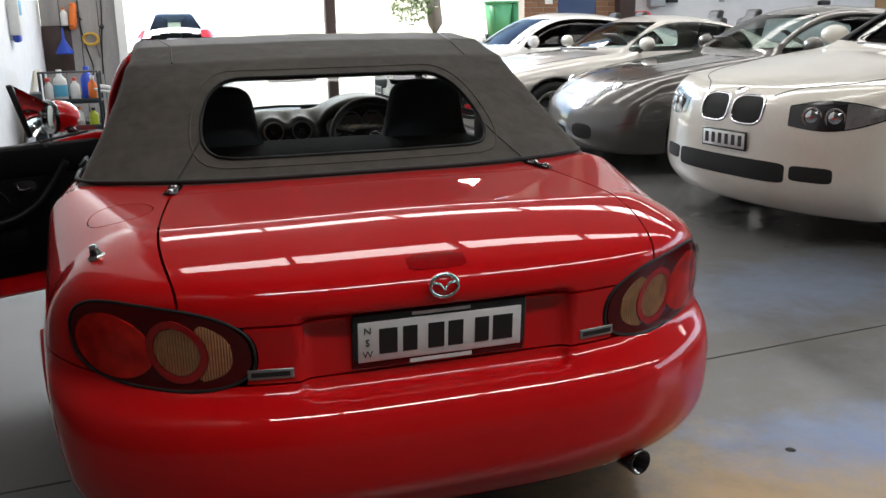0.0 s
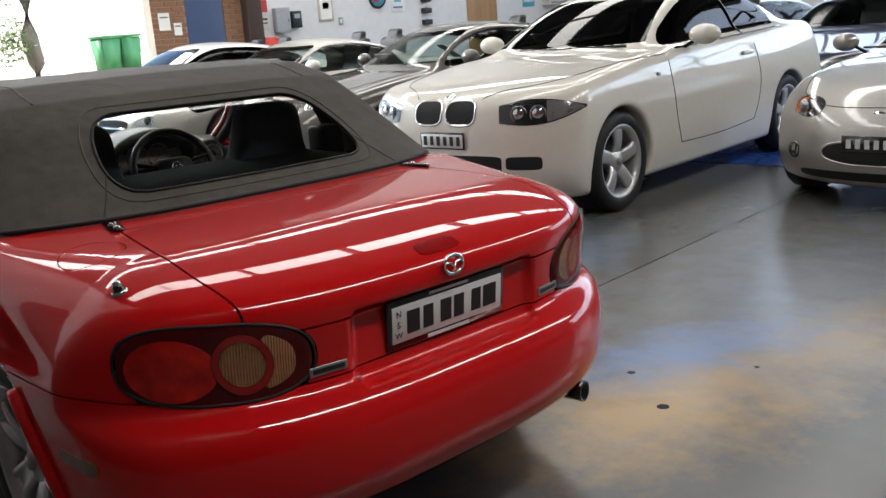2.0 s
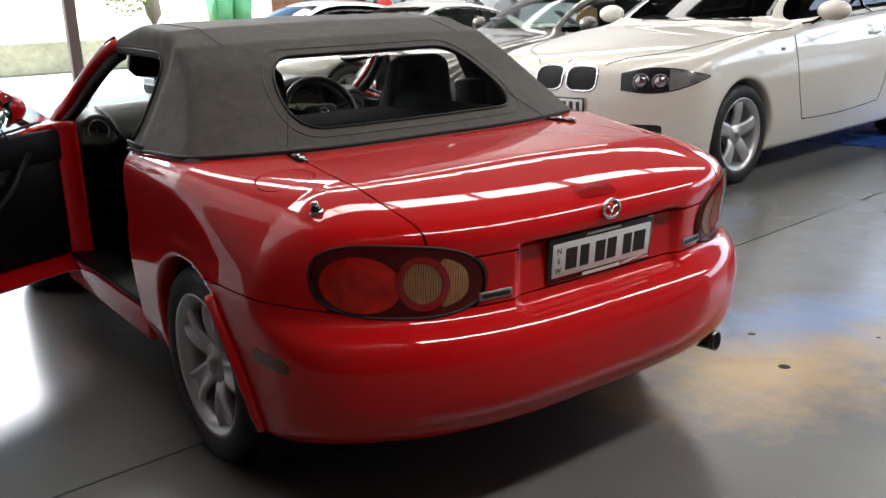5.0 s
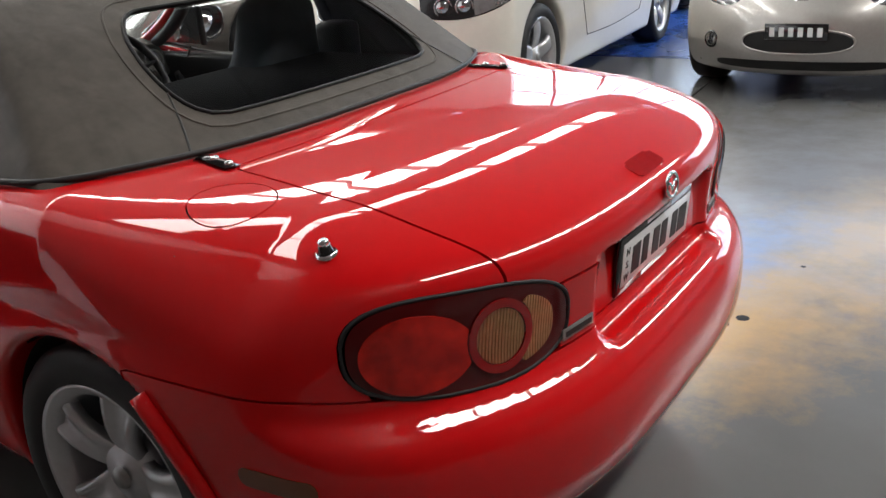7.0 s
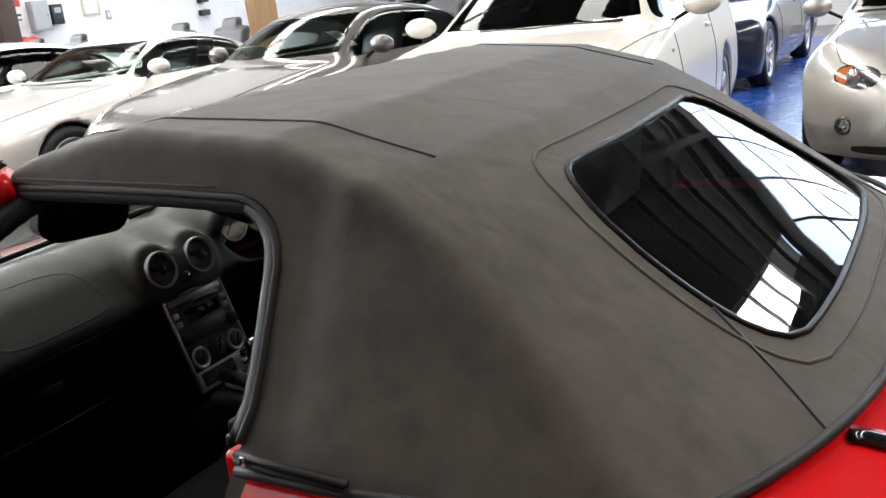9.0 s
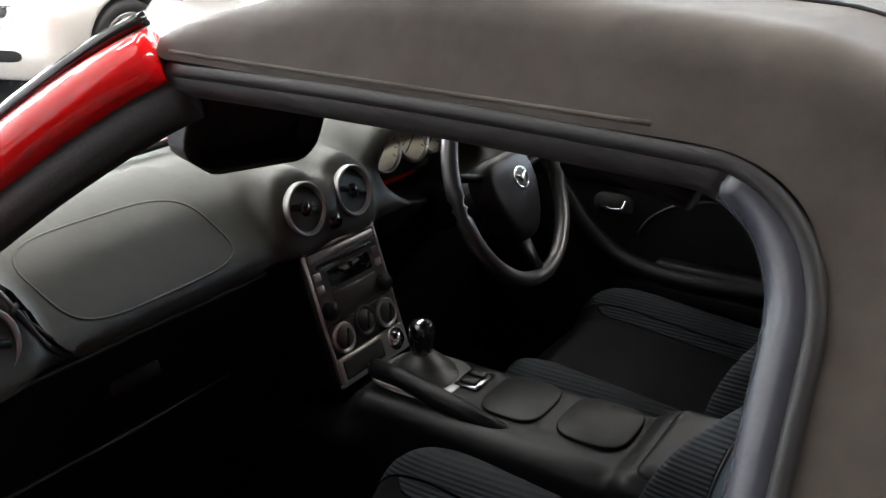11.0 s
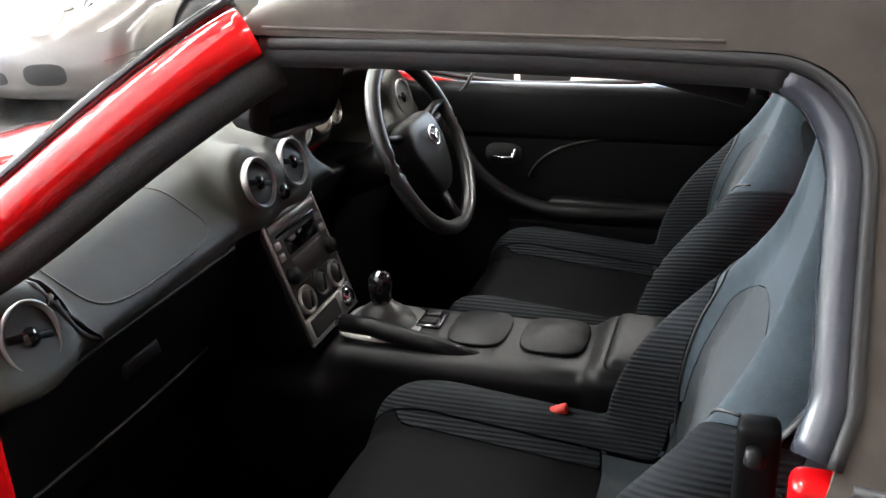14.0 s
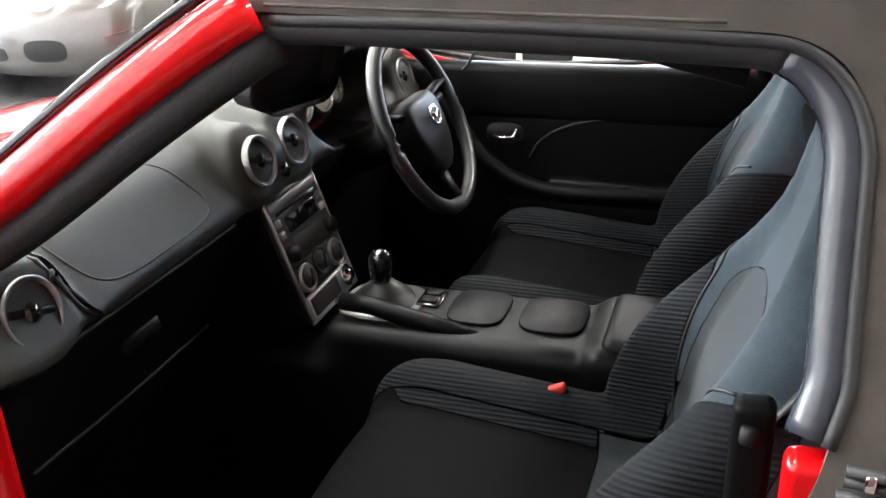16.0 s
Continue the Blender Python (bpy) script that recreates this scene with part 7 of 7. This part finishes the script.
def detail_merc(sh):
    c = sh.thing
    g = inlay(sh, "grille", oval_zone(0, 0.555, 0.36, 0.085, 5), MESH_BLACK, (-0.45, -0.3, 0.43), (0.45, 0.06, 0.68), "dark grille with a bright cross bar")
    bead("grille_bar", sh.full, [(-0.34, -0.02, 0.560), (0, 0, 0.560), (0.34, -0.02, 0.560)], 0.018, CHROME, g, 16, lift=0.006)
    inlay(sh, "lower_intake", oval_zone(0, 0.345, 0.42, 0.055, 5), MESH_BLACK, (-0.50, -0.3, 0.26), (0.50, 0.06, 0.43))
    for k in (-1, 1):
        lamp = inlay(sh, "headlamp", oval_zone(k * 0.61, 0.60, 0.19, 0.082, 2.4, 0.30, -0.75, 9, 0.55), HEAD_CLEAR, (k * 0.66 - 0.34, -0.65, 0.46), (k * 0.66 + 0.34, 0.06, 0.80), "large swept clear headlamp")
        q = on_surface(sh.full, [(k * 0.60, -0.2, 0.60)])[0]
        part("lamp_lens", lathe_bm([(0, 0.02), (0.03, 0.014), (0.05, 0.0)], 24, "y"), HEAD_DARK, lamp, "", pose(q[0], q[1] - 0.008, q[2], 10, 0, -k * 30))
        inlay(sh, "side_intake", oval_zone(k * 0.66, 0.345, 0.13, 0.040, 3, 0, -0.6, 9, 0.4), MESH_BLACK, (k * 0.66 - 0.24, -0.5, 0.26), (k * 0.66 + 0.24, 0.06, 0.43))
    plate_on(sh, 0.45)
    mirrors_on(sh, 0.97, -1.95, 1.02, PALE, 0.115)
    handles_on(sh, -2.75, 0.80, PALE)
    seams_on(sh, [((0.66, -0.45, 0.76), (0.72, -1.0, 0.84), (0.74, -1.6, 0.92)), ((0.9, -1.65, 0.86), (0.92, -1.67, 0.6), (0.9, -1.7, 0.36)), ((0.9, -3.0, 0.88), (0.92, -3.02, 0.6), (0.9, -2.9, 0.36))])
    part("wiper", tube_bm([(-0.50, -1.60, 0.965), (0.1, -1.54, 0.96), (0.45, -1.60, 0.965)], 0.010, 6), INK, c)
    paper_on(sh, -0.22, -1.98, 1.06, 0.26, 0.22, 6)


def detail_plain(sh, mat, my=-1.75, hy=-2.6, dark=HEAD_CLEAR):
    c = sh.thing
    inlay(sh, "grille", oval_zone(0, 0.55, 0.33, 0.075, 4), MESH_BLACK, (-0.42, -0.3, 0.44), (0.42, 0.06, 0.66))
    inlay(sh, "lower_intake", oval_zone(0, 0.345, 0.42, 0.055, 5), MESH_BLACK, (-0.50, -0.3, 0.26), (0.50, 0.06, 0.43))
    for k in (-1, 1):
        inlay(sh, "headlamp", oval_zone(k * 0.61, 0.62, 0.18, 0.065, 2.4, 0.15, -0.75, 9, 0.55), dark, (k * 0.66 - 0.34, -0.65, 0.50), (k * 0.66 + 0.34, 0.06, 0.78))
    plate_on(sh, 0.45)
    mirrors_on(sh, 0.95, my, 1.02, mat, 0.11)
    handles_on(sh, hy, 0.80, mat)
    seams_on(sh, [((0.9, my + 0.3, 0.86), (0.92, my + 0.28, 0.6), (0.9, my + 0.25, 0.36)), ((0.9, hy - 0.28, 0.88), (0.92, hy - 0.30, 0.6), (0.9, hy - 0.2, 0.36))])


detail_bmw(bmw)
detail_nc(nc)
detail_grey(porsche)
detail_merc(merc)
detail_plain(car1, WHITE_CAR)
detail_plain(navy, NAVY)
detail_plain(charcoal, CHARCOAL)
paper_on(charcoal, 0.30, -1.75, 1.06, 0.28, 0.20, 6)
paper_on(charcoal, -0.40, -1.80, 1.08, 0.20, 0.16, -5)
detail_plain(hatch, PALE)
paper_on(hatch, -0.20, -1.75, 1.10, 0.30, 0.20, 4)
for k in (-1, 1):
    inlay(wagon, "tail_lamp", oval_zone(k * 0.70, 0.95, 0.17, 0.085, 4, 0, -9, -3.5), LAMP_RED, (k * 0.70 - 0.25, -4.75, 0.80), (k * 0.70 + 0.25, -4.0, 1.12), "red tail lamp")
part("number_plate", box_bm(0.42, 0.012, 0.11, 0.004, 2), PLATE, wagon.thing, "white plate", pose(0, -4.585, 0.80))

# ---- corner clutter by the roller door ----
def plastic(name, color, rough=0.4):
    return material(name, color, rough, vary=0.12, scale=25, bump=0.08)


P_WHITE, P_BLUE, P_ORANGE = plastic("white_plastic", (0.70, 0.71, 0.70)), plastic("blue_plastic", (0.02, 0.07, 0.50)), plastic("orange_plastic", (0.75, 0.17, 0.02))
P_LIME, P_SKY, P_RED = plastic("lime_plastic", (0.42, 0.50, 0.03)), plastic("sky_label", (0.10, 0.42, 0.62)), plastic("red_plastic", (0.55, 0.03, 0.02))
P_GREEN, P_YELLOW = plastic("green_bin_plastic", (0.05, 0.22, 0.08), 0.5), plastic("yellow_tape", (0.60, 0.36, 0.05))
CABLE = material("grey_cable", (0.30, 0.29, 0.28), 0.5, vary=0.2, scale=40)
TROLLEY = material("dark_green_steel", (0.018, 0.026, 0.030), 0.45, 0.2, vary=0.3, scale=14)
CREAM_BOARD = material("cream_board", (0.60, 0.55, 0.45), 0.7, vary=0.2, scale=10, bump=0.15)
GREY_BOX = material("grey_enamel", (0.33, 0.35, 0.38), 0.45, vary=0.12, scale=14)


def bottle(name, label, at, r, h, mat, cap, band=None, turn=0, category="bottle", spray=False):
    b = thing(name, label, category, pose(*at, 0, 0, turn))
    part("body", lathe_bm([(0, 0), (r * 0.92, 0), (r, h * 0.03), (r, h * 0.62), (r * 0.86, h * 0.72), (r * 0.42, h * 0.80), (r * 0.36, h * 0.86), (0, h * 0.86)], 28), mat, b)
    if band:
        part("label", lathe_bm([(r * 1.01, h * 0.16), (r * 1.015, h * 0.17), (r * 1.015, h * 0.52), (r * 1.01, h * 0.53)], 28), band, b, "printed label")
    if spray:
        head = part("spray_head", box_bm(0.034, 0.085, 0.034, 0.008, 2, (0, -0.012, h * 0.95)), cap, b)
        part("trigger", tube_bm([(0, -0.040, h * 0.94), (0, -0.050, h * 0.86), (0, -0.042, h * 0.80)], 0.006, 6), cap, head)
        part("neck", lathe_bm([(0.017, h * 0.85), (0.017, h * 0.94)], 16), cap, head)
    else:
        part("cap", lathe_bm([(r * 0.42, h * 0.86), (r * 0.42, h * 0.985), (r * 0.38, h), (0, h)], 24), cap, b)
    return b


def hand_cart():
    c = thing("tool_cart", "dark steel tool cart with two shelves, loaded with bottles", "cart", pose(-1.47, 9.75, 0))
    for sx in (-1, 1):
        for sy in (-1, 1):
            part("post", box_bm(0.03, 0.03, 0.72, 0.004, 1, (sx * 0.31, sy * 0.23, 0.44)), TROLLEY, c)
            wh = part("castor", lathe_bm([(0, -0.015), (0.042, -0.015), (0.045, -0.01), (0.045, 0.01), (0.042, 0.015), (0, 0.015)], 20, "x"), RUBBER, c, "", pose(sx * 0.31, sy * 0.23, 0.045))
            part("fork", box_bm(0.045, 0.03, 0.05, 0.004, 1, (0, 0, 0.04)), STEEL, wh)
    for z in (0.17, 0.47):
        sh = part("shelf", box_bm(0.64, 0.48, 0.02, 0.004, 1, (0, 0, z)), TROLLEY, c)
        for sy in (-1, 1):
            part("lip", box_bm(0.64, 0.008, 0.05, 0.002, 1, (0, sy * 0.24, z + 0.022)), TROLLEY, sh)
    part("handle", tube_bm([(-0.31, -0.23, 0.78), (-0.31, -0.30, 0.81), (-0.31, -0.30, 0.82), (0.31, -0.30, 0.82), (0.31, -0.23, 0.78)], 0.012, 8), STEEL, c)


hand_cart()
tagged(part("leaning_board", box_bm(0.016, 0.55, 0.86, 0.003, 1), CREAM_BOARD, None, "", pose(-1.925, 9.72, 0.431, 0, 15, 0)), "cream board leaning against the white wall", "board")
tagged(part("tool_case", box_bm(0.12, 0.34, 0.62, 0.02, 2), TROLLEY, None, "", pose(-1.80, 9.26, 0.31, 0, 0, 8)), "dark upright tool case on the floor", "case")
bottle("jerry_bottle", "large white bottle with a blue label", (-1.58, 9.66, 0.481), 0.075, 0.36, P_WHITE, P_WHITE, P_SKY)
bottle("jerry_bottle", "white bottle with a pale label", (-1.42, 9.60, 0.481), 0.052, 0.27, P_WHITE, P_RED)
bottle("detergent_bottle", "tall deep blue plastic bottle", (-1.30, 9.86, 0.481), 0.075, 0.38, P_BLUE, P_BLUE)
bottle("spray_bottle", "orange spray bottle with a white head", (-1.235, 9.62, 0.481), 0.050, 0.28, P_ORANGE, P_WHITE, None, 25, "bottle", True)
bottle("spray_bottle", "white spray bottle with a red trigger", (-1.70, 9.62, 0.481), 0.045, 0.27, P_WHITE, P_RED, None, -20, "bottle", True)
bottle("polish_bottle", "lime green polish bottle with a black cap", (-1.25, 9.60, 0.181), 0.052, 0.22, P_LIME, INK)
bottle("polish_bottle", "white polish bottle with an orange cap", (-1.40, 9.58, 0.181), 0.048, 0.24, P_WHITE, P_ORANGE)


def coil(name, label, at, r, turns, thick, mat, rx, ry, rz, squash=0.8):
    rnd = random.Random(int(abs(at[0]) * 1000))
    pts = []
    for k in range(turns * 20):
        a = 2 * math.pi * k / 20
        q = r * (1 + 0.12 * math.sin(a * 0.37 + 1) + rnd.uniform(-0.02, 0.02))
        pts.append((q * math.cos(a), q * squash * math.sin(a), 0.012 * math.sin(a * 0.53) + 0.006 * (k / 20)))
    tagged(part(name, tube_bm(pts, thick, 6), mat, None, "", pose(*at, rx, ry, rz)), label, "cable")


coil("cable_coil", "grey cable coiled loosely over the cart's edge", (-1.60, 9.47, 0.31), 0.16, 5, 0.008, CABLE, 80, 0, 10)
coil("hose_loop", "white hose looped on the cart", (-1.10, 9.62, 0.60), 0.13, 2, 0.013, P_WHITE, 25, 10, 0, 0.45)
coil("cable_coil", "black cable coiled on the floor beside the cart", (-1.20, 9.40, 0.05), 0.12, 4, 0.008, RUBBER, 5, 0, 0)

# things hung on the grey boards
WB = YF - 0.001
bd = tagged(part("back_panel", box_bm(0.40, 0.02, 0.66, 0.003, 1, (-1.85, WB - 0.011, 1.0)), BROWN, None), "dark brown panel fixed to the boards", "panel")
fn = thing("funnel", "blue plastic funnel hung on the wall", "funnel", pose(-1.755, WB - 0.15, 0.93))
part("cone", lathe_bm([(0.118, 0.0), (0.122, 0.0), (0.122, 0.03), (0.018, 0.22), (0.014, 0.36), (0.010, 0.36), (0.014, 0.22), (0.114, 0.03), (0.118, 0.0)], 36), P_BLUE, fn)
part("hook", tube_bm([(0, 0.0, 0.37), (0, 0.08, 0.38), (0, 0.15, 0.36)], 0.006, 6), STEEL, fn)
hs = thing("caulking_gun", "orange sealant tool hung on the wall", "tool", pose(-1.60, WB - 0.05, 1.45, 0, 6, 0))
part("barrel", lathe_bm([(0, -0.18), (0.045, -0.18), (0.055, -0.10), (0.050, 0.18), (0.02, 0.20), (0, 0.20)], 24), P_ORANGE, hs)
part("grip", tube_bm([(0.02, 0, 0.02), (0.09, 0, 0.0), (0.12, 0, -0.04)], 0.011, 8), INK, hs)
bottle("hung_bottle", "white bottle held by a wire clip on the wall", (-1.72, WB - 0.06, 1.33), 0.05, 0.26, P_WHITE, P_ORANGE)
part("clip_shelf", box_bm(0.20, 0.12, 0.012, 0.003, 1, (-1.70, WB - 0.06, 1.323)), STEEL, bd)
coil("tape_reel", "yellow brown air hose hung in a small coil", (-1.39, WB - 0.03, 1.13), 0.10, 4, 0.012, P_YELLOW, 90, 0, 0)
tagged(part("hung_strap", tube_bm([(-1.34, WB - 0.012, 1.10), (-1.31, WB - 0.016, 0.98), (-1.29, WB - 0.012, 0.86)], 0.018, 6, False, 0.3), BROWN, None), "brown strap hanging on the boards", "strap")
for pts, lab in (([(-1.20, WB - 0.012, 2.3), (-1.20, WB - 0.012, 1.6), (-1.24, WB - 0.014, 1.1), (-1.27, WB - 0.012, 0.62)], "black cable running down the boards"), ([(-1.52, WB - 0.012, 2.0), (-1.50, WB - 0.012, 1.2), (-1.40, WB - 0.016, 0.75), (-1.46, WB - 0.012, 0.5)], "black air hose hanging down the boards")):
    tagged(part("wall_cable", tube_bm([tuple(v) for v in on_surface(lambda x, y, z: x * 0, pts, 1, 24)], 0.010, 6), RUBBER, None), lab, "cable")
tagged(part("wall_hook", lathe_bm([(0, -0.03), (0.03, -0.028), (0.034, 0.0), (0.03, 0.02)], 20, "y"), INK, None, "", pose(-1.22, WB - 0.012, 1.30)), "black round hook on the boards", "hook")
bx = thing("glove_dispenser", "clear box of blue gloves fixed to the side wall", "dispenser", pose(XL + 0.062, 9.9, 1.45))
part("case", box_bm(0.12, 0.30, 0.44, 0.012, 2), P_WHITE, bx)
part("front_label", box_bm(0.004, 0.20, 0.16, 0.001, 1, (0.062, 0, 0.08)), P_SKY, bx)
part("glove_end", box_bm(0.08, 0.20, 0.10, 0.035, 3, (0.0, -0.02, -0.25)), P_BLUE, bx)

# ---- along the white front wall ----
WF = YF + 0.04


def wall_plate(name, label, category, x, z, w, h, d, mat, marks=()):
    o = thing(name, label, category, pose(x, WF, z))
    part("plate", box_bm(w, d, h, min(0.008, d / 3), 2, (0, -d / 2, 0)), mat, o)
    for n, mx, mz, mw, mh, mm in marks:
        part(n, box_bm(mw, 0.004, mh, 0.001, 1, (mx, -d - 0.002, mz)), mm, o, smooth=False)
    return o


wall_plate("fire_sign", "red and white fire equipment sign on the wall", "sign", 7.66, 1.80, 0.20, 0.55, 0.01, PAPER, (("red_field", 0, 0.13, 0.18, 0.22, P_RED), ("text_bar", 0, -0.10, 0.14, 0.03, INK), ("text_bar", 0, -0.17, 0.14, 0.02, INK)))
hr = thing("hose_reel", "red fire hose reel mounted on the wall", "hose reel", pose(7.66, WF - 0.14, 1.18))
part("drum", lathe_bm([(0.05, -0.09), (0.20, -0.09), (0.20, -0.08), (0.07, -0.07), (0.07, 0.07), (0.20, 0.08), (0.20, 0.09), (0.05, 0.09)], 36, "y"), P_RED, hr)
part("bracket", box_bm(0.10, 0.06, 0.16, 0.006, 1, (0, 0.11, 0)), P_RED, hr)
wall_plate("meter_box", "grey enamel electrical box with a door", "electrical box", 7.99, 1.66, 0.30, 0.44, 0.14, GREY_BOX, (("door_panel", 0, 0.0, 0.25, 0.38, GREY_BOX), ("door_lock", 0.10, 0.0, 0.02, 0.05, INK)))
wall_plate("meter_box", "small dark grey electrical box", "electrical box", 8.30, 1.66, 0.20, 0.30, 0.12, TROLLEY, (("window", 0, 0.06, 0.12, 0.08, GREY_BOX),))
wall_plate("framed_notice", "cream framed notice with a blue mark", "notice", 9.03, 1.82, 0.34, 0.46, 0.02, CREAM_BOARD, (("sheet", 0, 0, 0.26, 0.38, PAPER), ("blue_mark", 0, 0.06, 0.14, 0.12, P_SKY)))
wall_plate("switch_plate", "small grey switch plate", "switch", 9.36, 1.58, 0.10, 0.14, 0.02, GREY_BOX, (("rocker", 0, 0, 0.04, 0.07, PAPER),))
cl = thing("wall_clock", "black rimmed round clock on the wall", "clock", pose(10.30, WF, 1.98))
part("rim", lathe_bm([(0, -0.03), (0.17, -0.03), (0.20, -0.045), (0.21, -0.02), (0.21, 0)], 40, "y"), INK, cl)
part("face", lathe_bm([(0, -0.034), (0.165, -0.034), (0.165, -0.030)], 40, "y"), P_SKY, cl)
part("red_sector", box_bm(0.12, 0.004, 0.10, 0.001, 1, (-0.05, -0.038, -0.03)), P_RED, cl)
wall_plate("poster", "white poster with a blue roundel", "poster", 10.82, 1.92, 0.34, 0.48, 0.008, PAPER, (("roundel", 0, 0.05, 0.18, 0.18, P_SKY), ("text_bar", 0, -0.14, 0.24, 0.03, P_BLUE)))
for z in (1.45, 1.68, 1.91):
    wall_plate("tool_bracket", "black bracket fixed to the wall", "bracket", 11.55, z, 0.22, 0.10, 0.10, INK, (("clip", -0.05, 0.0, 0.03, 0.14, STEEL),))
wall_plate("plywood_panel", "varnished plywood panel on the white wall", "panel", 13.22, 1.35, 0.92, 2.1, 0.02, WOODP, (("cleat", 0, 0.9, 0.86, 0.06, WOODP),))
ac = wall_plate("air_conditioner", "white wall air conditioner unit", "air conditioner", 15.7, 1.80, 0.95, 0.32, 0.22, P_WHITE, (("outlet", 0, -0.11, 0.80, 0.05, GREY_BOX), ("badge", 0.30, 0.05, 0.12, 0.03, P_SKY)))
wall_plate("poster", "blue and white swirl poster", "poster", 14.75, 1.78, 0.40, 0.30, 0.008, P_SKY, (("white_band", 0, 0, 0.34, 0.08, PAPER),))
for x, z, w, h in ((5.72, 1.75, 0.20, 0.28), (5.95, 1.62, 0.14, 0.20)):
    o = thing("notice", "small white notice taped on the brick pier", "notice", pose(x, YF - 0.006, z))
    part("sheet", box_bm(w, 0.003, h, 0, 1), PAPER, o, smooth=False)
    part("text_bar", box_bm(w * 0.7, 0.002, 0.02, 0, 1, (0, -0.0026, h * 0.25)), INK, o, smooth=False)

# ---- outside ----
slab("verge", -40, 60, 20.6, 60, -0.02, 0.70, GRASSY, "sunlit grass verge beyond the road", "verge", bevel=0.05)


def wheelie_bin(x, y, turn):
    b = thing("wheelie_bin", "green two-wheeled rubbish bin with its lid shut", "bin", pose(x, y, 0.70, 0, 0, turn), )
    bm = bmesh.new()
    lo = [bm.verts.new((sx * 0.21, sy * 0.23, 0.06)) for sx, sy in ((-1, -1), (1, -1), (1, 1), (-1, 1))]
    hi = [bm.verts.new((sx * 0.27, sy * 0.30, 0.98)) for sx, sy in ((-1, -1), (1, -1), (1, 1), (-1, 1))]
    bm.faces.new(lo[::-1]), bm.faces.new(hi)
    for k in range(4):
        bm.faces.new((lo[k], lo[(k + 1) % 4], hi[(k + 1) % 4], hi[k]))
    bmesh.ops.bevel(bm, geom=bm.edges[:], offset=0.025, segments=2, affect="EDGES")
    part("bin_body", bm, P_GREEN, b)
    part("lid", box_bm(0.58, 0.66, 0.06, 0.025, 2, (0, -0.01, 1.02)), P_GREEN, b)
    part("handle", tube_bm([(-0.2, 0.33, 0.96), (-0.2, 0.38, 0.98), (0.2, 0.38, 0.98), (0.2, 0.33, 0.96)], 0.014, 6), P_GREEN, b)
    for sx in (-1, 1):
        part("wheel", lathe_bm([(0, -0.025), (0.10, -0.025), (0.10, 0.025), (0, 0.025)], 24, "x"), RUBBER, b, "", pose(sx * 0.25, 0.22, 0.10))
    return tagged(b, "green two-wheeled rubbish bin with its lid shut", "bin", "wheelie bins")


wheelie_bin(8.45, 22.0, 6)
wheelie_bin(9.05, 22.05, -4)
BARK = material("tree_bark", (0.16, 0.13, 0.10), 0.9, vary=0.4, scale=18, stretch=(3, 3, 0.6), bump=0.6)
LEAF = material("tree_leaf", (0.10, 0.15, 0.035), 0.6, vary=0.4, scale=6)


def tree(x, y, h, seed, low):
    rnd = random.Random(seed)
    t = thing("tree", "leafy street tree with a pale trunk on the verge", "tree", pose(x, y, 0.68))
    bm = tube_bm([(0, 0, 0), (0.03, 0, 0.5), (-0.03, 0.02, 1.2), (0.02, 0, 2.2)], 0.20, 12)
    merge(bm, tube_bm([(0, 0, 2.0), (0.35, 0.1, 2.8), (0.9, 0.2, 3.6)], 0.10, 8), tube_bm([(0, 0, 2.0), (-0.4, 0.1, 2.9), (-1.0, -0.2, 3.7)], 0.09, 8), tube_bm([(0, 0, 2.0), (0.0, -0.2, 3.2), (0.1, -0.3, h)], 0.10, 8))
    part("trunk", bm, BARK, t)
    n = 2600
    vs, fs = [], []
    for k in range(n):
        c = rnd.choice(((0, 0, h - 0.4), (0.9, 0.2, h - 1.1), (-1.0, -0.2, h - 1.0), (0.1, -0.3, h + 0.3), (-0.5, 0.3, h - 1.5), (-0.6, -0.1, low)))
        r = 1.0 if c[2] > low else 0.65
        p = Vector((rnd.gauss(0, 1), rnd.gauss(0, 1), rnd.gauss(0, 0.8)))
        p = Vector(c) + p.normalized() * r * rnd.random() ** 0.4
        u = Vector((rnd.gauss(0, 1), rnd.gauss(0, 1), rnd.gauss(0, 1))).normalized()
        w = u.orthogonal().normalized()
        s = rnd.uniform(0.05, 0.10)
        i = len(vs)
        vs += [p - u * s, p + w * s * 0.4, p + u * s, p - w * s * 0.4]
        fs.append((i, i + 1, i + 2, i + 3))
    part_me = bpy.data.meshes.new("crown")
    part_me.from_pydata([tuple(v) for v in vs], [], fs)
    put("crown", part_me, LEAF, t, "uneven crown of small leaves")


tree(6.7, 22.2, 4.2, 4, 1.1)
# spots on the floor under and beside the car
for x, y, r in ((1.04, 0.17, 0.022), (1.23, 0.44, 0.016), (1.55, 0.10, 0.010)):
    tagged(part("oil_spot", lathe_bm([(0, 0.0008), (r * 0.8, 0.0008), (r, 0.0002)], 18), DARK, None, "", pose(x, y, 0.0002)), "small dark oil spot on the concrete", "stain", "oil spots", "structure")
